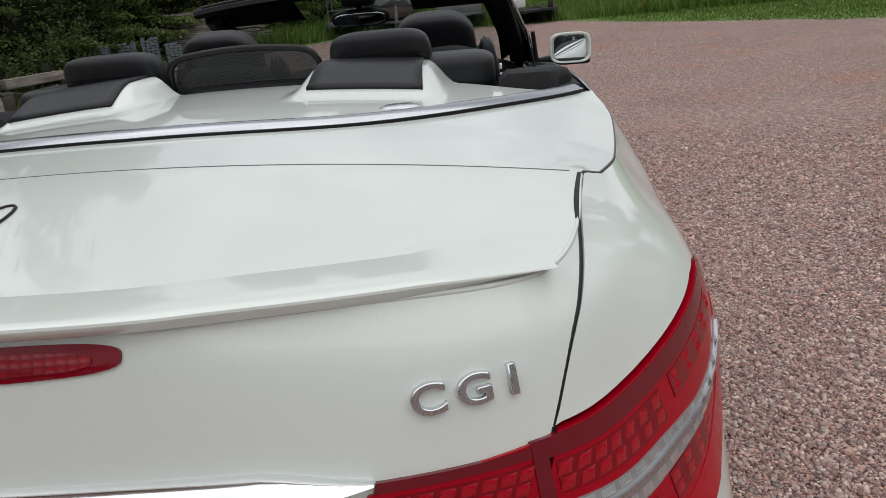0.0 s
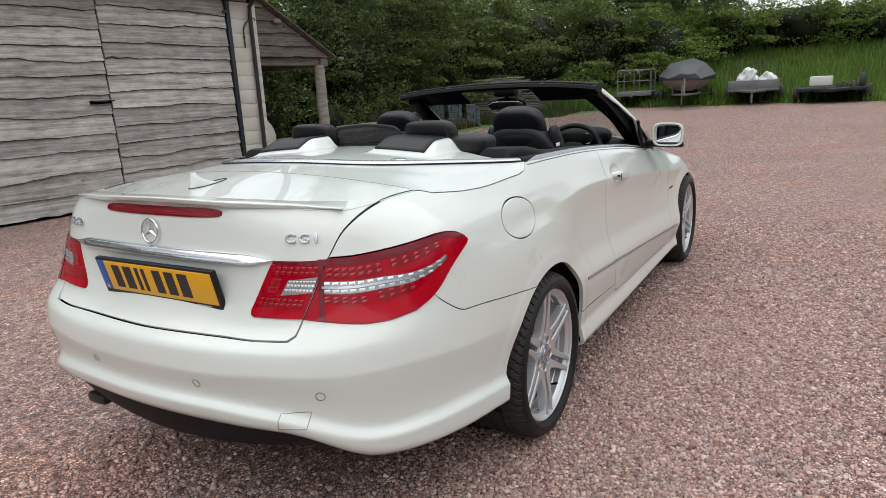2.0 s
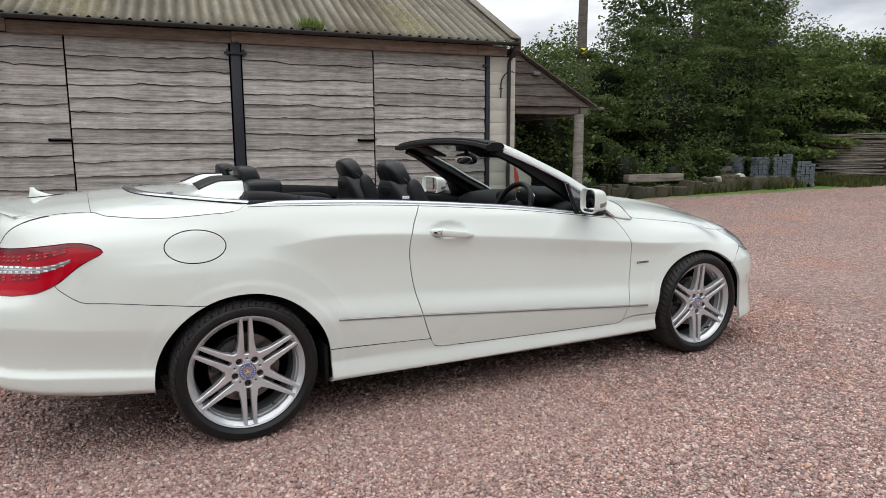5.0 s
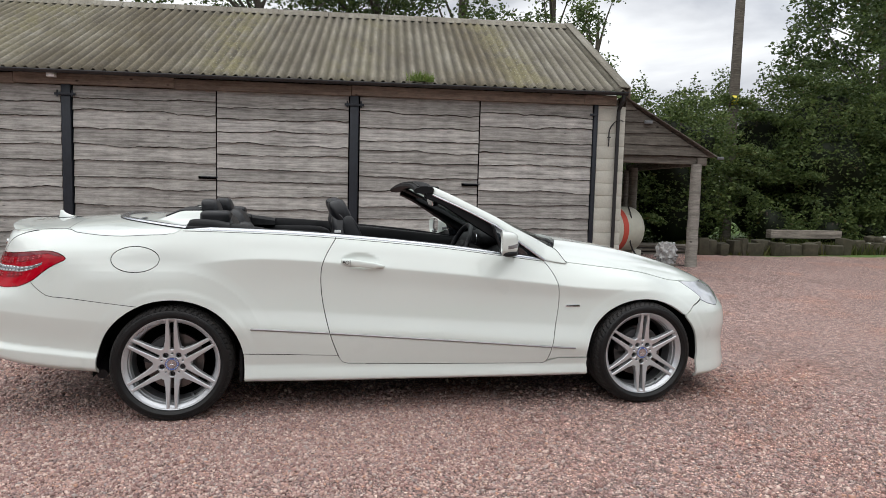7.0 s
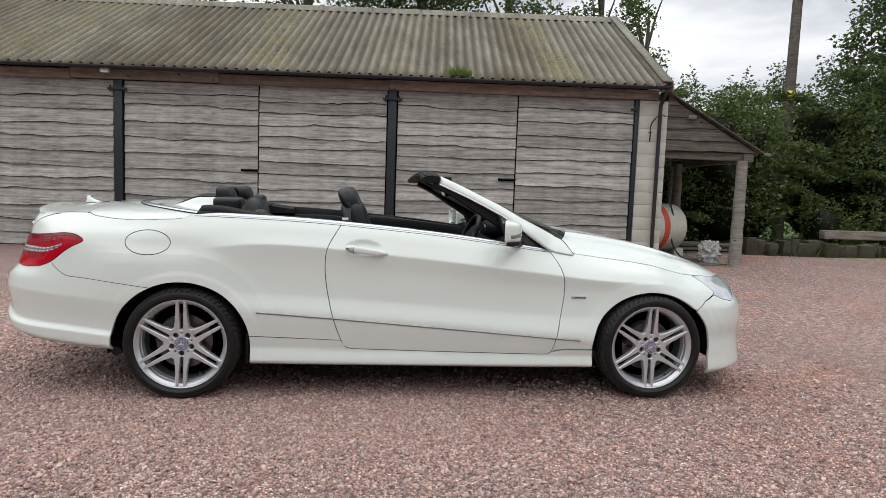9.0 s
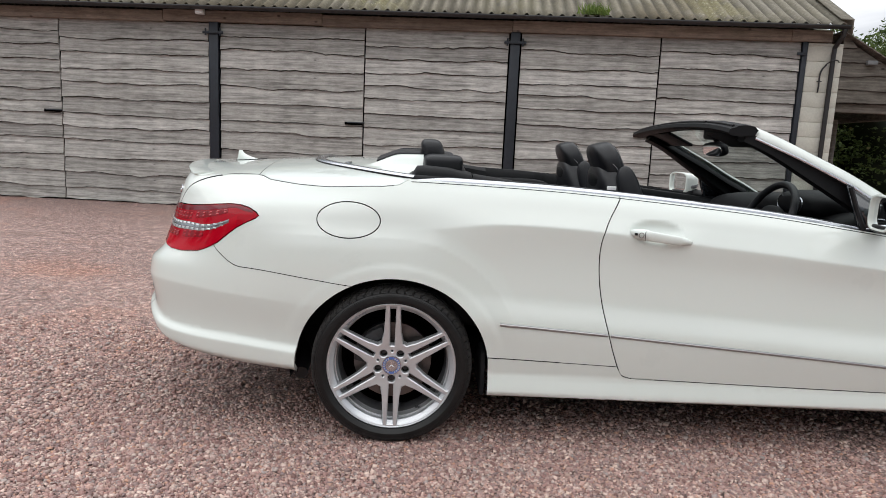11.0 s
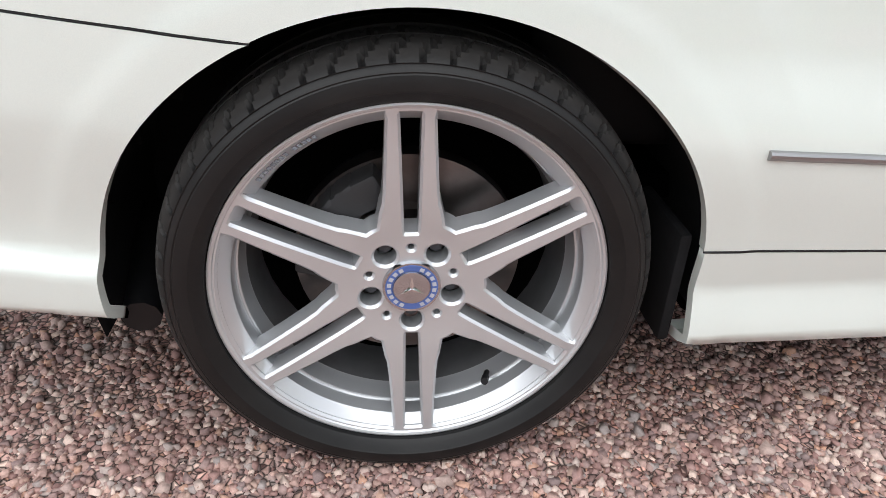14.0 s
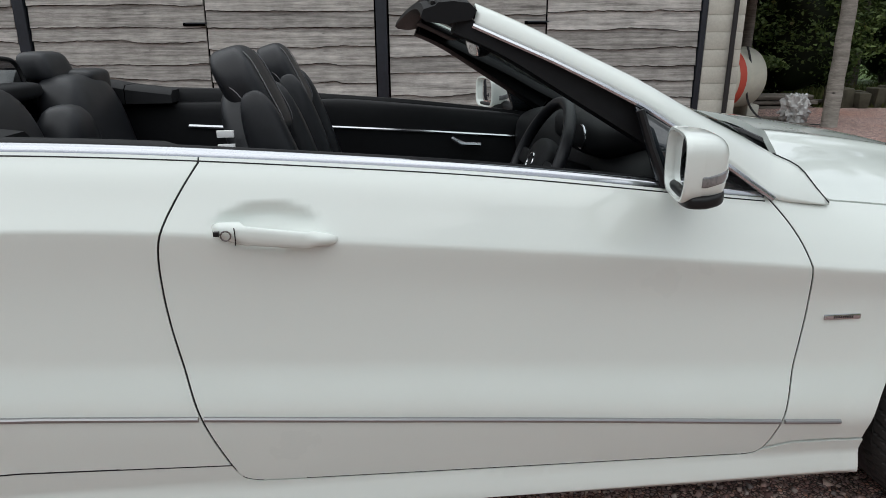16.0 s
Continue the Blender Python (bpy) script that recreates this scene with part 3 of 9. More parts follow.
def make_barn_shell():
    th = thing("barn", "long timber-fronted barn with a mossy corrugated roof", "barn")
    # black sheet added behind the doors for the unlit inside of the barn
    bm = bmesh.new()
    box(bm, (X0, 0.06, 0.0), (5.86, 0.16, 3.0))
    barn_part("front_dark_sheet", bm, DARK, th)
    bm = bmesh.new()
    box(bm, (X0, 7.4, 0.0), (6.2, 7.6, 3.1))
    box(bm, (X0, 0.16, 0.0), (X0 + 0.2, 7.4, 3.1))
    barn_part("back_wall", bm, BLOCKWORK, th)
    # gable end in blocks above the pier
    bm = bmesh.new()
    vs = [bm.verts.new(p) for p in ((6.17, 0.30, 0), (6.17, 7.4, 0), (6.17, 7.4, 3.05), (6.17, RIDGE_Y, RIDGE_Z - 0.12), (6.17, 0.30, 3.05))]
    f = bm.faces.new(vs)
    r = bmesh.ops.extrude_face_region(bm, geom=[f])
    bmesh.ops.translate(bm, vec=(0.2, 0, 0), verts=[v for v in r["geom"] if isinstance(v, bmesh.types.BMVert)])
    barn_part("gable_wall", bm, BLOCKWORK, th)
    # fascia beams under the eave
    rnd = random.Random(3)
    x = X0
    while x < 6.2:
        L = min(rnd.uniform(2.6, 4.2), 6.2 - x)
        bm = bmesh.new()
        dz = rnd.uniform(-0.012, 0.012)
        box(bm, (x, -0.10, 2.895 + dz), (x + L - 0.006, 0.03, 3.06 + dz), 0.008)
        barn_part("fascia_beam", bm, BEAM, th, "reddish brown fascia board")
        x += L
    # corrugated roof, front and back slope
    pitch = 0.178
    for side in (0, 1):
        nx = int((X1 - X0) / pitch * 8)
        ny = 14
        xs = np.linspace(X0, X1, nx)
        ts = np.linspace(0, 1, ny)
        y0, y1 = (-0.30, RIDGE_Y) if side == 0 else (7.8, RIDGE_Y)
        z0, z1 = EAVE - 0.02, RIDGE_Z
        Xg, Tg = np.meshgrid(xs, ts)
        wave = 0.036 * np.cos(Xg / pitch * math.tau)
        lap = 0.010 * ((Tg * 2.0) % 1.0 < 0.04)
        Yg = y0 + (y1 - y0) * Tg
        Zg = z0 + (z1 - z0) * Tg + wave * 0.85 + lap
        V = np.stack([Xg, Yg, Zg], -1).reshape(-1, 3)
        M = np.array(BARN)
        V = V @ M[:3, :3].T + M[:3, 3]
        idx = np.arange(nx * ny).reshape(ny, nx)
        f = np.stack([idx[:-1, :-1], idx[:-1, 1:], idx[1:, 1:], idx[1:, :-1]], -1).reshape(-1, 4)
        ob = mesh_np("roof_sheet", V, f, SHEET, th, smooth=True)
        valley_dark = ob.data.attributes.new("valley", "FLOAT", "POINT")
        valley_dark.data.foreach_set("value", (0.5 - 0.5 * np.cos(Xg / pitch * math.tau)).ravel() ** 1.5)
        spread = lambda x, c, w: np.exp(-((x - c) / w) ** 2)
        wob = Xg + 0.25 * np.sin(3.0 * Tg + Xg)
        lichen = np.clip(0.12 + spread(wob, -0.9, 0.55) + 0.8 * spread(wob, 4.3, 0.45) + 0.6 * spread(wob, -5.2, 0.8) + 0.35 * spread(wob, 1.6, 0.4), 0, 1)
        grime = np.clip(0.25 + 0.7 * spread(wob, -2.9, 1.3) + 0.9 * spread(wob, 3.65, 0.5) + 0.8 * spread(wob, -8.0, 2.0) - 0.6 * spread(wob, 5.7, 0.9), 0, 1)
        for nm, val in (("lichen", lichen), ("grime", grime)):
            at = ob.data.attributes.new(nm, "FLOAT", "POINT")
            at.data.foreach_set("value", val.ravel().astype(np.float32))
        mod = ob.modifiers.new("thickness", "SOLIDIFY")
        mod.thickness = 0.012
    bm = bmesh.new()
    n = 18
    for i in range(n):
        a, b = X0 + (X1 - X0) * i / n, X0 + (X1 - X0) * (i + 1) / n - 0.01
        prof = [(-0.19, -0.10), (-0.08, 0.015), (0, 0.055), (0.08, 0.015), (0.19, -0.10)]
        q = [[bm.verts.new((x, RIDGE_Y + p[0], RIDGE_Z + p[1] + 0.02)) for p in prof] for x in (a, b)]
        for k in range(4):
            bm.faces.new((q[0][k], q[1][k], q[1][k + 1], q[0][k + 1]))
    barn_part("ridge_tiles", bm, SHEET, th)
    # barge board on the verge
    for y0, y1, name in ((-0.30, RIDGE_Y, "verge_trim"), (7.8, RIDGE_Y, "verge_trim")):
        bm = bmesh.new()
        d = 0.075
        q = [(X1 - 0.14, d), (X1 + 0.03, d), (X1 + 0.03, -0.13)]
        rows = []
        for y, z in ((y0, EAVE - 0.02), (y1, RIDGE_Z)):
            rows.append([bm.verts.new((x, y, z + dz)) for x, dz in q])
        for k in range(2):
            bm.faces.new((rows[0][k], rows[1][k], rows[1][k + 1], rows[0][k + 1]))
        ob = barn_part(name, bm, SHEET, th)
        mod = ob.modifiers.new("thickness", "SOLIDIFY")
        mod.thickness = 0.02
    # gutter: half-round channel along the eave
    bm = bmesh.new()
    n = 10
    xs = np.linspace(X0, X1 - 0.02, 30)
    rows = []
    for x in xs:
        rows.append([bm.verts.new((x, -0.34 + 0.055 * math.cos(a), EAVE - 0.03 - 0.055 * math.sin(a))) for a in np.linspace(0, math.pi, n)])
    for a, b in zip(rows[:-1], rows[1:]):
        for k in range(n - 1):
            bm.faces.new((a[k], b[k], b[k + 1], a[k + 1]))
    ob = barn_part("gutter", bm, GUTTER, th, "black half-round gutter")
    mod = ob.modifiers.new("thickness", "SOLIDIFY")
    mod.thickness = 0.006
    bm = bmesh.new()
    tube(bm, [(6.235, -0.34, EAVE - 0.08), (6.235, -0.33, EAVE - 0.16), (6.235, -0.11, EAVE - 0.30), (6.235, -0.10, EAVE - 0.42), (6.235, -0.10, 0.02)], 0.034, 12)
    barn_part("downpipe", bm, GUTTER, th, "black round downpipe")
    bm = bmesh.new()
    tube(bm, smooth([(6.16, -0.075, 2.58), (6.10, -0.08, 2.50), (6.085, -0.08, 2.30), (6.08, -0.08, 2.18)], 4), 0.012, 8)
    tube(bm, smooth([(6.34, -0.075, 2.62), (6.25, -0.15, 2.64), (6.15, -0.09, 2.58), (6.10, -0.08, 2.48)], 4), 0.008, 8)
    tube(bm, [(6.05, -0.08, 2.34), (6.12, -0.08, 2.34)], 0.008, 6)
    barn_part("cable", bm, GUTTER, th, "loose black cable")
    # block pier
    z, i = 0.0, 0
    while z < 2.88:
        bm = bmesh.new()
        h = min(0.215, 2.885 - z)
        box(bm, (5.875, -0.055, z), (6.385, 0.30, z + h - 0.003), 0.003)
        barn_part("block", bm, BLOCKWORK, th)
        z += 0.219
    bm = bmesh.new()
    box(bm, (5.882, -0.046, 0.0), (6.378, 0.29, 2.88))
    barn_part("pier_core", bm, BLOCKWORK, th)


make_barn_doors()
make_barn_shell()


# ---- open-sided lean-to at the barn's end ----
def lean_to():
    th = thing("lean_to_shelter", "old timber lean-to with a boarded gable on round posts", "shelter")
    # boarded gable: horizontal boards cut to the roof slope
    x0, x1 = 6.40, 8.14
    ztop = lambda x: 2.98 - (x - x0) * (2.98 - 2.02) / (x1 - x0)
    z, i = 2.06, 0
    rnd = random.Random(5)
    while z < 2.95:
        h = rnd.uniform(0.15, 0.21)
        xe = min(x1 - 0.05, x0 + (2.98 - z - 0.02) / (2.98 - 2.02) * (x1 - x0))
        xt = min(x1 - 0.08, x0 + max(0.02, (2.98 - z - h)) / (2.98 - 2.02) * (x1 - x0))
        bm = make_board(xe - x0, h, 0.03, 900 + i, 0.012)
        for v in bm.verts:
            k = max(0.0, v.co.z) / h
            v.co.x = min(v.co.x, (xe - x0) + (xt - xe) * k)
        bmesh.ops.transform(bm, matrix=BARN @ Matrix.Translation((x0, 0.02, z)), verts=bm.verts[:])
        part("board", bm, OLDBOARD, th).data.materials.append(WANE)
        z, i = z + h, i + 1
    # roof slope
    bm = bmesh.new()
    q = [(x0 - 0.05, -0.10), (x1 + 0.02, -0.10), (x1 + 0.02, 3.8), (x0 - 0.05, 3.8)]
    vs = [bm.verts.new((x, y, ztop(x) + 0.045)) for x, y in q]
    bm.faces.new(vs)
    r = bmesh.ops.extrude_face_region(bm, geom=bm.faces[:])
    bmesh.ops.translate(bm, vec=(0, 0, 0.016), verts=[v for v in r["geom"] if isinstance(v, bmesh.types.BMVert)])
    barn_part("roof", bm, OLDBOARD, th)
    bm = bmesh.new()
    box(bm, (x0, 0.06, 1.92), (8.02, 0.20, 2.05), 0.01)
    barn_part("front_beam", bm, OLDBOARD, th)
    bm = bmesh.new()
    box(bm, (7.84, 0.0, 1.90), (8.02, 3.7, 2.04), 0.01)
    barn_part("side_beam", bm, OLDBOARD, th)
    for x, y, r in ((7.85, 0.07, 0.105), (7.50, 2.3, 0.10), (7.85, 3.6, 0.1)):
        bm = bmesh.new()
        n = 9
        pts = [(x + 0.004 * math.sin(3.1 * k + x), y + 0.004 * math.cos(2.3 * k), 0.0 + 1.92 * k / (n - 1)) for k in range(n)]
        tube(bm, pts, [r * (1.06 - 0.14 * k / (n - 1)) for k in range(n)], 14)
        barn_part("round_post", bm, POLEWOOD, th, "bleached round timber post", 60)
    bm = bmesh.new()
    box(bm, (8.10, -0.24, 2.00), (8.22, -0.19, 2.05), 0.01)
    barn_part("gutter_end", bm, GALV, th)
    bm = bmesh.new()
    box(bm, (6.75, -0.09, 2.60), (6.90, -0.02, 2.66), 0.01)
    barn_part("bracket_lamp", bm, GALV, th, "small grey lamp on the boards")


def yard_clutter():
    th = thing("storage_tank", "cream steel storage tank lying on blocks under the shelter", "tank")
    bm = bmesh.new()
    prof = [(0.0, 0.0)] + [(0.44 * math.sin(a), 0.20 * (1 - math.cos(a))) for a in np.linspace(0.1, math.pi / 2, 9)] + [(0.44, 1.3)] + [(0.44 * math.cos(a), 1.3 + 0.2 * math.sin(a)) for a in np.linspace(0.2, math.pi / 2, 7)]
    lathe(bm, prof, 32, BARN @ Matrix.Translation((7.12, 1.15, 0.67)) @ Matrix.Rotation(radians(-90), 4, "Y") @ Matrix.Rotation(radians(25), 4, "X"))
    part("shell", bm, TANK, th, smooth=50)
    bm = bmesh.new()
    lathe(bm, [(0.441, 0.58), (0.445, 0.585), (0.445, 0.715), (0.441, 0.72)], 32, BARN @ Matrix.Translation((7.12, 1.15, 0.67)) @ Matrix.Rotation(radians(-90), 4, "Y") @ Matrix.Rotation(radians(25), 4, "X"))
    part("red_band", bm, plain("faded_red_paint", (0.55, 0.08, 0.05), 0.6), th, "faded red painted band")
    bm = bmesh.new()
    tube(bm, smooth([(6.80, 0.68, 1.12), (6.86, 0.62, 0.85), (6.84, 0.60, 0.50), (6.95, 0.55, 0.22), (7.2, 0.45, 0.06), (7.7, 0.3, 0.05), (7.95, 0.2, 0.04)], 5), 0.016, 8)
    barn_part("hose", bm, GUTTER, th, "black rubber hose")
    for x in (6.5, 7.0):
        bm = bmesh.new()
        box(bm, (x, 0.85, 0.0), (x + 0.18, 1.5, 0.28), 0.01)
        barn_part("support_block", bm, BLOCKWORK, th)
    bag = thing("plastic_bundle", "crumpled clear plastic sheet bundle on the ground", "plastic sheet")
    bm = bmesh.new()

    def crumple(q):
        n = noise.noise(q * 14.0) + 0.6 * noise.noise(q * 31.0)
        return q * (1 + 0.42 * n)

    pillow(bm, (7.55, 0.50, 0.24), (0.17, 0.13, 0.20), 3.5, 16, None, crumple)
    barn_part("sheet", bm, plain("milky_plastic", (0.45, 0.45, 0.44), 0.25, 0, 0.6, grain=0.3, scale=20), bag, smooth=8)
    for k, (x, y, L, a) in enumerate(((7.3, 0.35, 0.7, 10), (7.2, 0.7, 0.9, -8), (7.45, 0.2, 0.5, 30))):
        th = thing("timber_offcut", "short rough timber offcut lying on the gravel", "timber", "timber offcuts", BARN @ Matrix.Translation((x, y, 0.03 + 0.05 * (k == 1))) @ Matrix.Rotation(radians(a), 4, "Z"))
        bm = bmesh.new()
        box(bm, (-L / 2, -0.06, -0.02), (L / 2, 0.06, 0.04), 0.006)
        part("timber", bm, OLDBOARD, th)
    th = thing("plank_pile", "low pile of old planks under the shelter", "timber pile", at=BARN @ Matrix.Translation((7.75, 2.75, 0.0)))
    rnd = random.Random(77)
    for k in range(9):
        bm = bmesh.new()
        y = -0.30 + 0.24 * (k % 3)
        z = 0.04 + 0.085 * (k // 3)
        box(bm, (-1.1 + rnd.uniform(-0.2, 0.2), y, z), (1.25 + rnd.uniform(-0.3, 0.3), y + 0.2, z + 0.06), 0.008, Matrix.Rotation(rnd.uniform(-0.03, 0.03), 4, "Z"), 1)
        part("plank", bm, OLDBOARD, th)
    # white floodlight and a tuft of weeds on the gutter
    th = thing("floodlight", "small white floodlight under the barn eave", "lamp")
    bm = bmesh.new()
    box(bm, (-3.60, -0.30, 2.98), (-3.47, -0.20, 3.06), 0.008)
    barn_part("housing", bm, plain("white_plastic", (0.75, 0.75, 0.73), 0.5), th)
    # utility pole
    th = thing("utility_pole", "tall bare wooden utility pole with a yellow sign", "pole")
    bm = bmesh.new()
    tube(bm, [(12.75, 12.9, -0.1), (12.76, 12.9, 3.0), (12.80, 12.9, 10.5)], [0.165, 0.15, 0.115], 16)
    part("shaft", bm, DARKPOLE, th, smooth=60)
    bm = bmesh.new()
    for a0 in (0,):
        rows = []
        for z in (4.02, 4.28):
            rows.append([bm.verts.new((12.76 + 0.156 * math.cos(a), 12.9 + 0.156 * math.sin(a), z)) for a in np.linspace(radians(215), radians(300), 8)])
        for k in range(7):
            bm.faces.new((rows[0][k], rows[0][k + 1], rows[1][k + 1], rows[1][k]))
    ob = part("sign", bm, plain("yellow_sign", (0.75, 0.62, 0.05), 0.5), th, "small yellow warning plate")
    ob.modifiers.new("thickness", "SOLIDIFY").thickness = 0.004
    bm = bmesh.new()
    tube(bm, [(12.80, 12.9, 9.3), (13.9, 12.4, 7.6), (15.4, 11.6, 5.1), (16.3, 11.2, 3.6)], 0.014, 6)
    tube(bm, [(14.05, 12.35, 7.42), (14.25, 12.25, 7.1)], 0.05, 8)
    part("stay_wire", bm, GUTTER, th, "black stay wire with an insulator")
    bm = bmesh.new()
    tube(bm, [(12.8, 12.9, 10.2), (8.0, 15.0, 9.2), (0.0, 18.5, 9.0), (-20, 28, 10.5)], 0.012, 6)
    tube(bm, [(12.8, 12.9, 9.9), (8.0, 15.4, 8.8), (0.0, 19.5, 8.6), (-20, 30, 10.0)], 0.012, 6)
    part("overhead_wire", bm, GUTTER, th, "thin overhead wires")


FARWOOD = plain("far_woodland", (0.032, 0.045, 0.032), 0.95, grain=0.5, scale=0.9, spec=0.1)
MOSSY = plain("mossy_stone", (0.062, 0.056, 0.036), 0.95, grain=0.45, scale=9)
SLATEB = plain("blue_grey_brick", (0.12, 0.14, 0.158), 0.85, grain=0.3, scale=16)
TARP = plain("grey_tarpaulin", (0.06, 0.064, 0.068), 0.5, grain=0.25, scale=5)


def stone_row():
    """A low edge of mossy blocks and sleepers before the hedge."""
    th = thing("raised_bed_edge", "low edging of mossy stone blocks and old sleepers", "edging")
    rnd = random.Random(8)
    x = 9.35
    while x < 17.0:
        L = rnd.uniform(0.16, 0.42)
        h = rnd.uniform(0.27, 0.42)
        y = 9.05 + 0.10 * math.sin(x) - 0.03 * (x - 9) + rnd.uniform(-0.12, 0.12)
        gz = float(ground_z(np.array(x), np.array(y)))

        bm = bmesh.new()
        s = rnd.uniform(0, 50)
        box(bm, (-L / 2, -0.14, -h / 2), (L / 2, 0.14, h / 2), 0.025, Matrix.Translation((x + L / 2, y, gz + h / 2 - 0.03)) @ Matrix.Rotation(rnd.uniform(-0.2, 0.2), 4, "Z") @ Matrix.Rotation(rnd.uniform(-0.08, 0.08), 4, "Y"))
        for v in bm.verts:
            v.co += Vector((noise.noise(v.co * 6 + Vector((s, 0, 0))), noise.noise(v.co * 6 + Vector((0, s, 0))), noise.noise(v.co * 6 + Vector((0, 0, s))))) * 0.05
        part("stone", bm, MOSSY, th, smooth=32)
        x += L * rnd.uniform(0.75, 1.1)
    for x0, x1, z in ((11.45, 13.40, 0.36),):
        bm = bmesh.new()
        box(bm, (x0, 9.22, z + 0.02), (x1, 9.42, z + 0.22), 0.012)
        part("sleeper", bm, STACKWOOD, th, "pale old timber sleeper")
    for k in range(16):
        bm = bmesh.new()
        x, lift = 14.1 + 0.19 * (k % 8) + rnd.uniform(-0.06, 0.06), 0.18 + 0.16 * (k // 8)
        gz = float(ground_z(np.array(x), np.array(9.1)))
        pillow(bm, (x, 9.12 + rnd.uniform(-0.1, 0.1), gz + lift), (rnd.uniform(0.08, 0.15), 0.12, rnd.uniform(0.07, 0.11)), 4.5, 6, None, lambda q, s=k * 3.1: q * (1 + 0.35 * noise.noise(q * 9 + Vector((s, 0, 0)))))
        part("stone", bm, BLOCKWORK if k % 5 == 0 else MOSSY, th, smooth=32)


def stacks():
    # pallets of blue-grey paving bricks
    rnd = random.Random(21)
    for k, (x, y, nz, rot) in enumerate(((16.25, 9.95, 12, 20), (16.75, 9.45, 11, 24), (17.15, 9.0, 12, 28), (17.55, 8.55, 9, 30))):
        gz = float(ground_z(np.array(x), np.array(y)))
        th = thing("paving_stack", "stack of blue-grey paving bricks on the verge", "brick stack", "brick stacks", Matrix.Translation((x, y, gz)) @ Matrix.Rotation(radians(rot), 4, "Z"))
        bm = bmesh.new()
        box(bm, (-0.1, -0.05, -0.032), (0.1, 0.05, 0.032), 0.005, None, 1)
        me = bpy.data.meshes.new("brick")
        bm.to_mesh(me)
        bm.free()
        me.materials.append(SLATEB)
        for iz in range(nz):
            for ix in range(2):
                for iy in range(4):
                    if iz == nz - 1 and rnd.random() < 0.4:
                        continue
                    ob = new("brick", me)
                    ob.parent = th
                    ob.matrix_local = Matrix.Translation((-0.11 + 0.215 * ix + rnd.uniform(-0.015, 0.015), -0.165 + 0.11 * iy + rnd.uniform(-0.006, 0.006), 0.115 + 0.072 * iz)) @ Matrix.Rotation(rnd.uniform(-0.05, 0.05), 4, "Z")
        bm = bmesh.new()
        for yy in (-0.2, 0.0, 0.2):
            box(bm, (-0.26, yy - 0.04, 0.0), (0.26, yy + 0.04, 0.08), 0.004)
        part("pallet", bm, OLDBOARD, th, "rough pallet bearers")
    # stack of sawn slabs
    for cx, cy, L, nz, hw, rot, nm in ((21.05, 9.45, 2.1, 25, 0.85, -58, "timber_stack"), (23.1, 8.45, 1.6, 13, 0.5, -56, "timber_stack")):
        gz = float(ground_z(np.array(cx), np.array(cy)))
        th = thing(nm, "untidy stack of old waney sawn planks", "timber stack", "timber stacks", Matrix.Translation((cx, cy, gz)) @ Matrix.Rotation(radians(rot), 4, "Z"))
        z = 0.08
        for iz in range(nz):
            h = rnd.uniform(0.045, 0.066)
            y = -hw
            while y < hw:
                w = rnd.uniform(0.22, 0.42)
                if rnd.random() < max(0.0, iz / nz - 0.55) * (0.4 + 0.9 * (y > 0)):
                    y += w
                    continue
                bm = bmesh.new()
                l2 = L / 2 * rnd.uniform(0.7, 1.05)
                off = rnd.uniform(-0.22, 0.22)
                box(bm, (off - l2, y, z), (off + l2, y + w - 0.02, z + h * 0.80), 0.008, Matrix.Rotation(rnd.uniform(-0.09, 0.09), 4, "Z") @ Matrix.Rotation(rnd.uniform(-0.035, 0.035), 4, "Y"), 1)
                part("plank", bm, STACKWOOD, th)
                y += w
            z += h
            hw *= 0.985
    # crate and rubble beside the bricks
    th = thing("wooden_crate", "broken wooden crate among rubble", "crate", at=Matrix.Translation((15.5, 10.1, float(ground_z(np.array(15.5), np.array(10.1))))) @ Matrix.Rotation(radians(15), 4, "Z"))
    for z in (0.05, 0.28, 0.5):
        for s in (-1, 1):
            bm = bmesh.new()
            box(bm, (-0.42, 0.38 * s - 0.015, z), (0.42, 0.38 * s + 0.015, z + 0.14), 0.004)
            part("slat", bm, OLDBOARD, th)
            bm = bmesh.new()
            box(bm, (0.38 * s - 0.015, -0.40, z), (0.38 * s + 0.015, 0.40, z + 0.14), 0.004)
            part("slat", bm, OLDBOARD, th)
    bm = bmesh.new()
    box(bm, (-0.37, -0.37, 0.0), (0.37, 0.37, 0.62), 0.02)
    part("contents", bm, MOSSY, th)


def trailer_wheel(th, x, y, z, r, w=0.16):
    bm = bmesh.new()
    m = Matrix.Translation((x, y, z)) @ Matrix.Rotation(radians(90), 4, "X")
    lathe(bm, [(r * 0.58, -w / 2), (r * 0.9, -w / 2), (r, -w * 0.3), (r, w * 0.3), (r * 0.9, w / 2), (r * 0.58, w / 2)], 24, m, close=True)
    t = part("tyre", bm, RUBBER, th, smooth=40)
    bm = bmesh.new()
    lathe(bm, [(0.0, 0.02), (r * 0.35, 0.03), (r * 0.58, 0.0)], 20, m)
    part("hub", bm, GALV, t)


